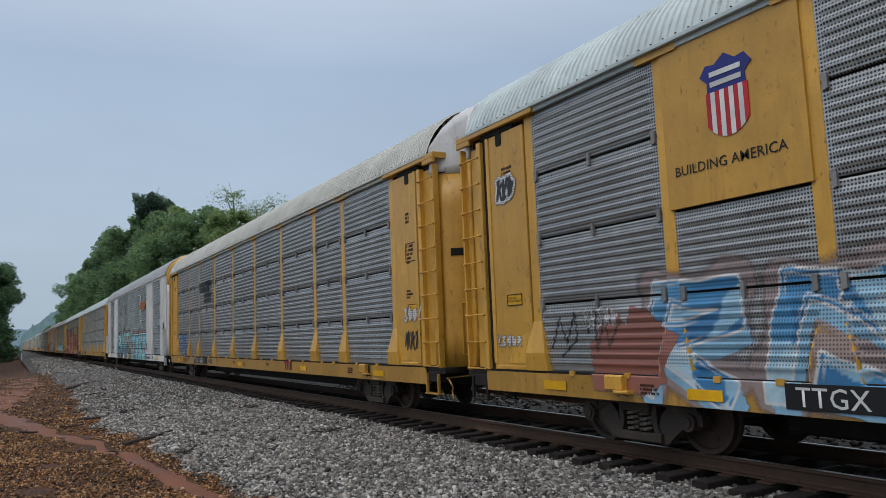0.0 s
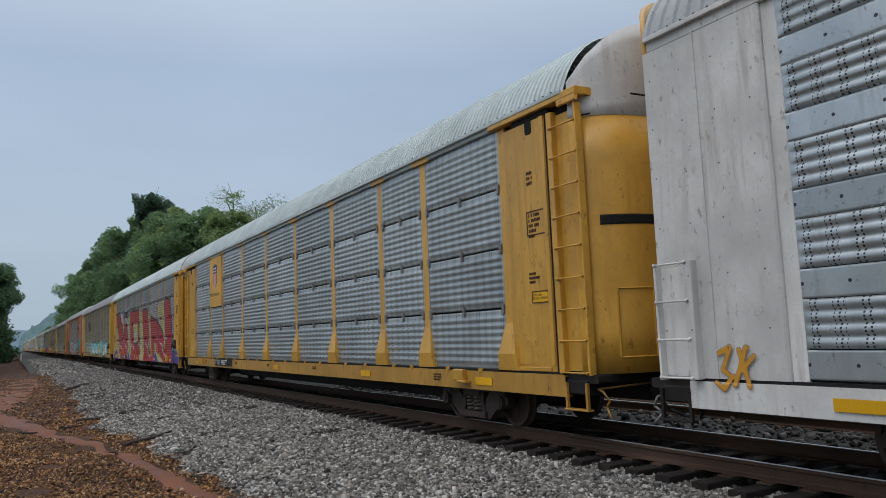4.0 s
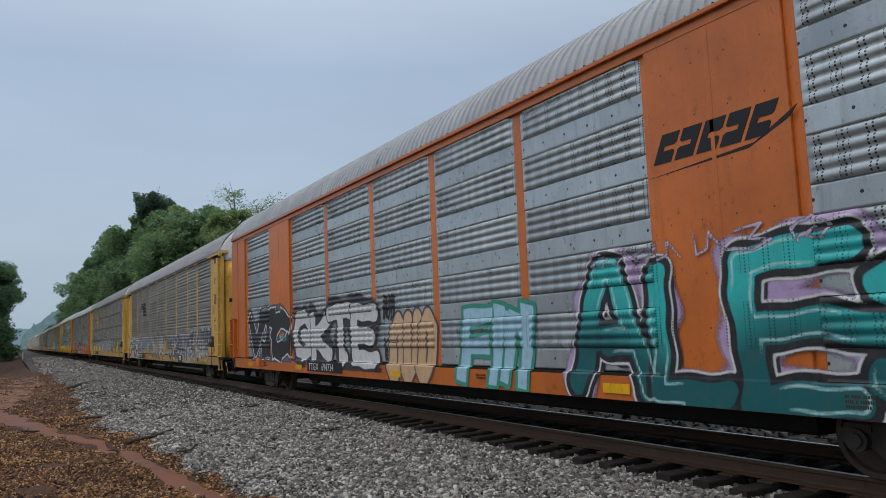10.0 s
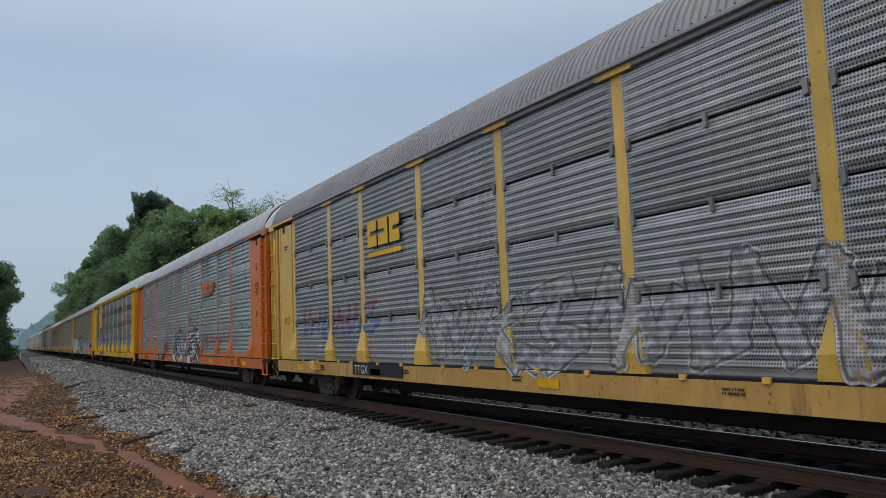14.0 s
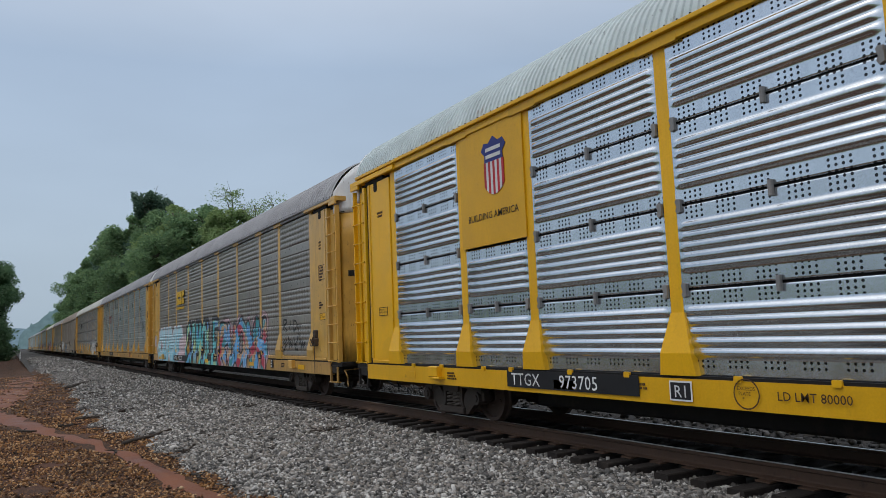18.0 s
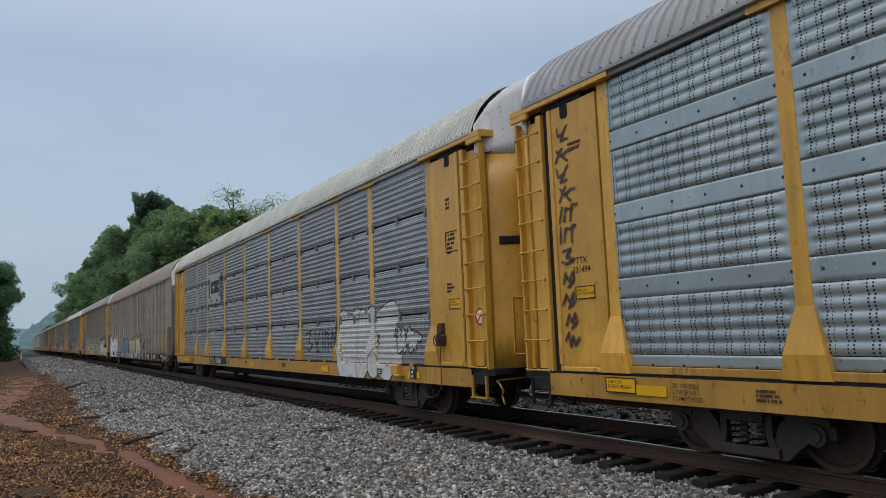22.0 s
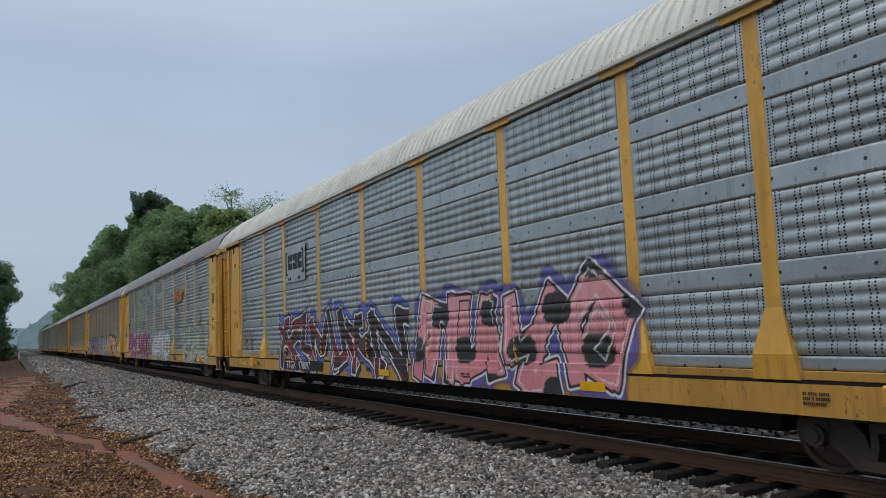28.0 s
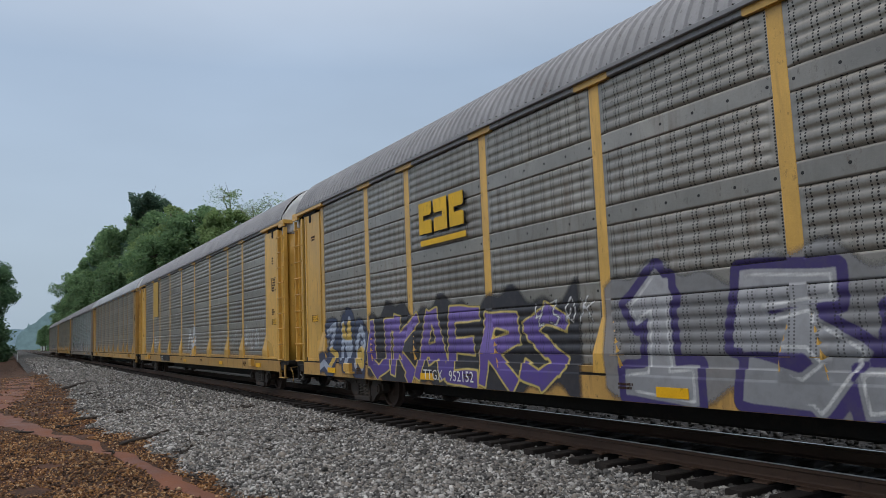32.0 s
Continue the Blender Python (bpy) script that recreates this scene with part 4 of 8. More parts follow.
def post_mesh(ztop, flare=True):
    def make():
        s = Shape()
        s.box(-1.39, -1.35, -0.098, 0.098, 1.72, ztop, 0.006, "z")
        if flare:
            def ring(z, w, x):
                return [(x, -w, z), (x, w, z), (-1.36, w, z), (-1.36, -w, z)]
            r0, r1, r2 = ring(1.74, 0.101, -1.392), ring(1.26, 0.235, -1.478), ring(FOOT, 0.275, -1.456)
            s.add(r2 + r1 + r0, [(0, 1, 5, 4), (1, 2, 6, 5), (2, 3, 7, 6), (3, 0, 4, 7), (4, 5, 9, 8), (5, 6, 10, 9), (6, 7, 11, 10), (7, 4, 8, 11), (3, 2, 1, 0), (8, 9, 10, 11)])
        else:
            s.box(-1.39, -1.35, -0.098, 0.098, FOOT, 1.72, 0.006, "z")
        return s.mesh("post")
    return kit(("post", ztop, flare), make)


ARCH = {"low": [(1.47, 5.03), (1.41, 5.20), (1.26, 5.48), (1.0, 5.76), (0.72, 5.93), (0.4, 6.03), (0, 6.06)],
        "tall": [(1.47, 5.17), (1.41, 5.36), (1.26, 5.64), (1.0, 5.90), (0.72, 6.06), (0.4, 6.15), (0, 6.18)],
        "deep": [(1.47, 4.85), (1.42, 5.05), (1.28, 5.38), (1.0, 5.74), (0.72, 5.92), (0.4, 6.02), (0, 6.05)]}


def arch_z(shape, x):
    a = ARCH[shape]
    a = smooth_arch(a, 25)
    return float(np.interp(abs(x), [p[0] for p in a][::-1], [p[1] for p in a][::-1]))


def smooth_arch(a, n=13):
    """The outline drawn with a rounder curve: an even spline through its points."""
    pts = [Vector((x, z)) for x, z in a]
    pts = [pts[0] * 2 - pts[1]] + pts + [Vector((-pts[-2].x, pts[-2].y))]
    out = []
    for k in range(n):
        f = k / (n - 1) * (len(a) - 1)
        i = min(int(f), len(a) - 2)
        u = f - i
        p0, p1, p2, p3 = pts[i:i + 4]
        v = 0.5 * (2 * p1 + (p2 - p0) * u + (2 * p0 - 5 * p1 + 4 * p2 - p3) * u * u + (3 * p1 - p0 - 3 * p2 + p3) * u ** 3)
        out.append((v.x, v.y))
    return out


def roof_mesh(shape, pitch, rise, half=13.45):
    def make():
        a = ARCH[shape]
        half_line = smooth_arch(a)
        line = [(-x, z) for x, z in half_line] + [(x, z) for x, z in half_line[::-1][1:]]
        rows = []
        n = int(2 * half / pitch)
        for k in range(n):
            for f, h in ((0.0, 0.0), (0.5, 0.0), (0.6, rise), (0.88, rise)):
                y = -half + (k + f) * pitch
                rows.append([(x * (1 + h * 0.5), y, z + h * (1 - 0.5 * abs(x) / 1.47)) for x, z in line])
        rows.append([(x, half, z) for x, z in line])
        return Shape().sheet(rows).mesh("roof", False)
    return kit(("roof", shape, pitch, rise), make)


def end_plan(u, bulge=0.55, y0=13.47):
    """Plan of the bowed end doors; u from -1 to 1 across."""
    return 1.425 * u, y0 + bulge * (1 - abs(u) ** 3.2)


def end_mesh(sign, z0, z1, shape, u0=-1.0, u1=1.0, out=0.0):
    """A bowed wall; z1 None: up to the roof."""
    def make():
        us = np.linspace(u0, u1, 15)
        rows = []
        for k in range(7):
            row = []
            for u in us:
                x, y = end_plan(u)
                top = arch_z(shape, x) - 0.015 if z1 is None else z1
                row.append((x * (1 + out), sign * (y + out), z0 + (top - z0) * k / 6))
            rows.append(row)
        rows2 = [[(x * 0.97, y - sign * 0.05, z) for x, y, z in row] for row in rows]
        s = Shape().sheet(rows).sheet(rows2)
        n = len(us)
        k2 = 7 * n
        s.f += [(j, j + 1, k2 + j + 1, k2 + j) for j in range(n - 1)] + [(6 * n + j, k2 + 6 * n + j, k2 + 6 * n + j + 1, 6 * n + j + 1) for j in range(n - 1)]
        s.f += [(i * n + j, (i + 1) * n + j, k2 + (i + 1) * n + j, k2 + i * n + j) for i in range(6) for j in (0, n - 1)]
        return s.mesh("end_wall", True)
    return kit(("end", sign, z0, z1, shape, u0, u1, out), make)


def writing_mesh(text, size, spacing=1.0):
    """The letters of text as a flat mesh on the side seen, its left lower corner at the origin."""
    def make():
        cu = bpy.data.curves.new("writing", "FONT")
        cu.body, cu.size, cu.space_character, cu.resolution_u, cu.offset = text, size, spacing, 2, size * 0.004
        ob = bpy.data.objects.new("writing", cu)
        me = bpy.data.meshes.new_from_object(ob)
        me.transform(Matrix(((0, 0, -1, 0), (-1, 0, 0, 0), (0, 1, 0, 0), (0, 0, 0, 1))))
        me.materials.clear()
        me.materials.append(None)
        bpy.data.objects.remove(ob)
        return me
    return kit(("text", text, size, spacing), make)


def bars_mesh(counts, height, seed):
    """Rows of short bars in place of writing; counts: bars in each row."""
    def make():
        r = random.Random(seed)
        s = Shape()
        for k, n in enumerate(counts):
            y = 0.0
            for i in range(n):
                w = height * r.uniform(0.35, 0.6)
                z = -k * height * 1.6
                s.box(-0.002, 0.002, -y - w, -y, z, z + height)
                y += w + height * (0.9 if r.random() < 0.16 else 0.26)
        return s.mesh("stencil")
    return kit(("bars", tuple(counts), height, seed), make)


def digits_mesh(height, groups, seed):
    """Upright white bars in two groups, in place of a carriage number."""
    def make():
        r = random.Random(seed)
        s = Shape()
        y = 0.0
        for g in groups:
            for i in range(g):
                w = height * 0.56
                t = height * 0.17
                kind = r.randrange(4)
                s.box(-0.002, 0.002, -y - t, -y, 0, height)
                if kind:
                    s.box(-0.002, 0.002, -y - w, -y - w + t, 0, height)
                s.box(-0.002, 0.002, -y - w, -y, height - t if kind != 2 else 0, height if kind != 2 else t)
                y += w + height * 0.38
            y += height * 0.75
        return s.mesh("number")
    return kit(("digits", height, tuple(groups), seed), make)


def plate(parent, name, y0, y1, z0, z1, material, x=-1.452, label="", lean=0.0):
    """A thin flat plate on the side seen, from y0 down to y1; lean moves its top along y."""
    z0, z1 = (z0 - DROP, z1 - DROP) if z1 < 1.1 else (z0, z1)
    s = Shape().prism([(y0, z0), (y1, z0), (y1 + lean, z1), (y0 + lean, z1)], "x", x - 0.003, x + 0.003)
    return part(name, s.mesh(name), material, parent, label=label)


def outline(parent, name, y0, y1, z0, z1, w, material, x):
    s = Shape()
    z0, z1 = (z0 - DROP, z1 - DROP) if z1 < 1.1 else (z0, z1)
    s.box(x - 0.003, x + 0.003, y0, y1, z0, z0 + w).box(x - 0.003, x + 0.003, y0, y1, z1 - w, z1)
    s.box(x - 0.003, x + 0.003, y0, y0 + w, z0 + w, z1 - w).box(x - 0.003, x + 0.003, y1 - w, y1, z0 + w, z1 - w)
    return part(name, s.mesh(name), material, parent)


def disc(parent, name, y, z, r, material, x, hole=0.0):
    n = 28
    z = z - DROP if z < 1.0 else z
    s = Shape()
    ring = [(math.cos(2 * math.pi * i / n), math.sin(2 * math.pi * i / n)) for i in range(n)]
    if hole:
        vs = [(x, y + a * r, z + b * r) for a, b in ring] + [(x, y + a * hole, z + b * hole) for a, b in ring]
        s.add(vs, [(i, (i + 1) % n, n + (i + 1) % n, n + i) for i in range(n)])
    else:
        s.add([(x, y + a * r, z + b * r) for a, b in ring] + [(x + 0.004, y + a * r, z + b * r) for a, b in ring], [tuple(range(n))] + [(i, (i + 1) % n, n + (i + 1) % n, n + i) for i in range(n)])
    return part(name, s.mesh(name), material, parent)


# --- running gear
def coil(s, x, y, z0, z1, r, wire, turns=5):
    pts = [(x + r * math.cos(a), y + r * math.sin(a), z0 + (z1 - z0) * k / (turns * 10)) for k, a in ((k, k * 2 * math.pi / 10) for k in range(turns * 10 + 1))]
    for p, q_ in zip(pts[:-1], pts[1:]):
        s.tube(p, q_, wire, 5)
    return s


def side_frame_mesh():
    s = Shape()
    for a, b in ((-1.10, -0.96),):
        s.prism([(-1.08, 0.50), (-0.98, 0.60), (-0.5, 0.74), (0.5, 0.74), (0.98, 0.60), (1.08, 0.50), (1.08, 0.38), (0.86, 0.38), (0.80, 0.46), (0.48, 0.58), (-0.48, 0.58), (-0.80, 0.46), (-0.86, 0.38), (-1.08, 0.38)], "x", a, b)
        for k in (-1, 1):
            s.prism([(k * 0.86, 0.40), (k * 0.74, 0.56), (k * 0.56, 0.62), (k * 0.40, 0.46), (k * 0.33, 0.22), (k * 0.40, 0.10), (k * 0.50, 0.11), (k * 0.64, 0.24)], "x", a + 0.02, b - 0.01)
        s.box(a - 0.04, b, -0.43, 0.43, 0.11, 0.23, 0.02, "y")
        s.prism([(-0.40, 0.2), (-0.30, 0.2), (-0.26, 0.34), (-0.26, 0.62), (-0.34, 0.62), (-0.34, 0.36)], "x", a, b)
        s.prism([(0.40, 0.2), (0.30, 0.2), (0.26, 0.34), (0.26, 0.62), (0.34, 0.62), (0.34, 0.36)], "x", a, b)
    s.box(-1.14, -0.94, -0.26, 0.26, 0.50, 0.64, 0.03, "x")
    for y in (-0.89, 0.89):
        s.tube((-1.16, y, 0.42), (-0.92, y, 0.42), 0.115, 14)
        s.tube((-1.185, y, 0.42), (-1.16, y, 0.42), 0.07, 10)
        s.box(-1.12, -0.95, y - 0.14, y + 0.14, 0.5, 0.58, 0.01, "x")
    return s.mesh("side_frame")


def truck(parent, y):
    bolster = part("truck", kit("bolster", lambda: Shape().box(-1.05, 1.05, -0.24, 0.24, 0.46, 0.68, 0.04, "x").box(-0.3, 0.3, -0.3, 0.3, 0.66, 0.78, 0.03, "z")
                                .box(-0.9, 0.9, -0.62, -0.54, 0.3, 0.44).box(-0.9, 0.9, 0.54, 0.62, 0.3, 0.44).mesh("truck")), "truck", parent, (0, y, 0), "grimy cast-steel bogie")
    part("side_frame", kit("frame", side_frame_mesh), "truck", bolster)
    part("side_frame", kit("frame", side_frame_mesh), "truck", bolster, turn=(0, 0, math.pi))
    for yy in (-0.115, 0.115):
        part("spring", kit("spring", lambda: coil(Shape(), -1.03, 0, 0.235, 0.5, 0.088, 0.024, 4).mesh("spring")), "spring", bolster, (0, yy, 0))

    def wheels():
        s = Shape()
        for k in (-1, 1):
            s.lathe_x([(k * 0.82, 0.0), (k * 0.82, 0.13), (k * 0.79, 0.15), (k * 0.77, 0.34), (k * 0.82, 0.36), (k * 0.82, 0.415), (k * 0.735, 0.421), (k * 0.705, 0.446), (k * 0.68, 0.446), (k * 0.68, 0.36),
                       (k * 0.73, 0.33), (k * 0.72, 0.15), (k * 0.66, 0.13), (k * 0.66, 0.0)], 32)
            for i in range(3):
                a = i * 2.1
                s.tube((k * 0.79, 0.24 * math.cos(a), 0.24 * math.sin(a)), (k * 0.80, 0.24 * math.cos(a), 0.24 * math.sin(a)), 0.035, 8)
        s.tube((-0.9, 0, 0), (0.9, 0, 0), 0.085, 10)
        return s.mesh("wheelset", False)
    for yy in (-0.89, 0.89):
        WHEELS.append((part("wheelset", kit("wheels", wheels), "wheel", bolster, (0, yy, 0.42)), yy))
    return bolster


WHEELS, CARS = [], []


def ladder(parent, sign, frame_mat, top, x=-1.37, y0=13.06, y1=13.64):
    """Channel-shaped ladder at a corner, open to the side."""
    a, b = sorted((sign * y0, sign * y1))
    lad = part("ladder", kit(("ladder", sign, top, x, y0), lambda: Shape().box(x, x + 0.03, a + 0.02, b - 0.02, 1.02, top - 0.05).mesh("ladder")), frame_mat, parent)
    part("stringer", kit(("string1", sign, top, x, y0), lambda: Shape().box(x - 0.09, x + 0.03, sign * y1 - 0.02, sign * y1 + 0.02, 0.97, top, 0.006, "z").mesh("stringer")), frame_mat, lad)
    part("stringer", kit(("string2", sign, top, x, y0), lambda: Shape().box(x - 0.095, x + 0.02, sign * y0 - 0.06, sign * y0 + 0.06, 0.99, top, 0.01, "z").mesh("stringer")), frame_mat, lad)

    def rung():
        a, b = sorted((sign * y0, sign * y1))
        return Shape().tube((x - 0.10, a, 0), (x - 0.10, b, 0), 0.013, 7).tube((x - 0.10, a, 0), (x - 0.10, a + 0.03, 0), 0.024, 7).tube((x - 0.10, b - 0.03, 0), (x - 0.10, b, 0), 0.024, 7).mesh("rung", True)
    n = int((top - 1.0) / 0.445) + 1
    for k in range(n):
        part("rung", kit(("rung", sign, x, y0), rung), frame_mat, lad, (0, 0, 1.0 + k * 0.445))
    return lad


def underside(car, frame_mat):
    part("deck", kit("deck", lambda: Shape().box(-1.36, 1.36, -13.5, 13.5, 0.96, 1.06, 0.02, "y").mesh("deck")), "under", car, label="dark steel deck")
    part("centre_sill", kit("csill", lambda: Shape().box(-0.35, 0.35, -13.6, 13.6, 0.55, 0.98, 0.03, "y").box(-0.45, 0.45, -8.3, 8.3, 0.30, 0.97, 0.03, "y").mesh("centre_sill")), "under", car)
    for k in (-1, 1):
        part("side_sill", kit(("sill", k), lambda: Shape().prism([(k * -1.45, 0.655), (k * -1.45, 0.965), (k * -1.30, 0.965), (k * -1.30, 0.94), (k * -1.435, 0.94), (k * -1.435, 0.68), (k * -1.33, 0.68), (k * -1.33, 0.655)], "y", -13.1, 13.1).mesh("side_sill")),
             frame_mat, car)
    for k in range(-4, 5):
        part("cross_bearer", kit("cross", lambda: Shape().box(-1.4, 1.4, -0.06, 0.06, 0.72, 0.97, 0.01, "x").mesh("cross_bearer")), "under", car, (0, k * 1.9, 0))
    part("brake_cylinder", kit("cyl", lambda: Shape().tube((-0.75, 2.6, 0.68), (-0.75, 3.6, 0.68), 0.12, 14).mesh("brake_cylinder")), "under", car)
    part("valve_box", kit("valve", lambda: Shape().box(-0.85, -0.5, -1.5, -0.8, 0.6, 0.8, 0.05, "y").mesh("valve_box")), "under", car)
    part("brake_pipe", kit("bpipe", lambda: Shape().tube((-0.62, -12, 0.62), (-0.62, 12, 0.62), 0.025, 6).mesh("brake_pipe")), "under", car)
    for y in (-10.06, 10.06):
        truck(car, y)
    for k in (-1, 1):
        part("coupler", kit(("coupler", k), lambda: Shape().box(-0.1, 0.1, min(k * 13.5, k * 14.0), max(k * 13.5, k * 14.0), 0.74, 0.92, 0.02, "y").box(-0.17, 0.17, min(k * 13.93, k * 14.2), max(k * 13.93, k * 14.2), 0.68, 0.98, 0.05, "z")
                                      .box(-0.32, 0.32, min(k * 13.5, k * 13.62), max(k * 13.5, k * 13.62), 0.6, 1.0, 0.02, "z").mesh("coupler")), "truck", car, label="rusty knuckle coupler")

        def hose():
            s = Shape()
            pts = [(-0.35, k * 13.6, 0.68), (-0.36, k * 13.8, 0.6), (-0.3, k * 13.95, 0.45), (-0.2, k * 14.08, 0.36), (-0.1, k * 14.17, 0.34)]
            for p, q_ in zip(pts[:-1], pts[1:]):
                s.tube(p, q_, 0.024, 7)
            return s.mesh("air_hose", True)
        part("air_hose", kit(("hose", k), hose), "black", car)
        part("end_platform", kit(("endp", k), lambda: Shape().box(-1.4, 1.4, min(k * 13.1, k * 13.75), max(k * 13.1, k * 13.75), 0.86, 0.98, 0.02, "x").box(-1.42, -1.0, min(k * 13.1, k * 13.55), max(k * 13.1, k * 13.55), 0.70, 0.9, 0.02, "y").mesh("end_platform")), "under", car)

        def stirrup():
            s = Shape()
            a, b = k * 13.12, k * 13.55
            for y in (a, b):
                s.box(-1.46, -1.41, y - 0.022, y + 0.022, 0.49, 0.86, 0.005, "z")
            s.box(-1.48, -1.36, min(a, b) - 0.03, max(a, b) + 0.03, 0.48, 0.505, 0.005, "y")
            return s.mesh("stirrup_step")
        part("stirrup_step", kit(("stirrup", k), stirrup), "under" if k > 0 else frame_mat, car)

        def lever():
            s = Shape()
            pts = [(-1.3, k * 13.62, 0.78), (-1.32, k * 13.75, 0.74), (-1.3, k * 13.83, 0.62), (-1.26, k * 13.73, 0.54), (-1.3, k * 13.85, 0.40)]
            for p, q_ in zip(pts[:-1], pts[1:]):
                s.tube(p, q_, 0.016, 6)
            s.tube((-1.3, k * 13.62, 0.78), (-0.2, k * 13.75, 0.82), 0.014, 6)
            return s.mesh("cut_lever", True)
        part("cut_lever", kit(("lever", k), lever), "zinc" if k > 0 else frame_mat, car)


def jack_pad(car, y, mat):
    part("jacking_pad", kit("pad", lambda: Shape().box(-1.55, -1.45, -0.16, 0.16, 0.86, 1.06, 0.02, "y").box(-1.58, -1.45, -0.28, -0.02, 0.83, 0.87, 0.01, "y").mesh("jacking_pad")), mat, car, (0, y, -DROP))


def handbrake(car, sign):
    def make():
        s = Shape()
        y = sign * 12.15
        s.box(-1.53, -1.41, y - 0.1, y + 0.1, 1.36, 1.58, 0.035, "x").box(-1.5, -1.41, y - 0.06, y + 0.06, 1.58, 1.78, 0.02, "x")
        s.tube((-1.53, y, 1.48), (-1.58, y, 1.48), 0.045, 10).tube((-1.57, y, 1.48), (-1.59, y + sign * 0.2, 1.62), 0.018, 6).tube((-1.5, y + 0.05, 1.75), (-1.46, y + 0.16, 1.5), 0.014, 6)
        ring = [(-1.585, y + 0.09 * math.cos(k * math.pi / 7), 1.46 + 0.09 * math.sin(k * math.pi / 7)) for k in range(15)]
        for p, q_ in zip(ring[:-1], ring[1:]):
            s.tube(p, q_, 0.012, 5)
        pts = [(-1.5, y, 1.4), (-1.5, y, 0.62), (-1.48, y - sign * 0.2, 0.47), (-1.45, y - sign * 0.45, 0.40), (-1.4, y - sign * 0.75, 0.41), (-1.3, y - sign * 1.2, 0.55)]
        for p, q_ in zip(pts[:-1], pts[1:]):
            s.tube(p, q_, 0.010, 5)
        return s.mesh("hand_brake")
    part("hand_brake", kit(("brake", sign), make), "truck", car, label="rusty hand brake with its chain")


def eave_bolts(eave):
    """Bolt heads along the foot of the roof."""
    s = Shape()
    for k in range(-66, 67):
        s.box(-1.497, -1.47, k * 0.2 - 0.008, k * 0.2 + 0.008, eave + 0.034, eave + 0.05)
    return s.mesh("eave_bolts")


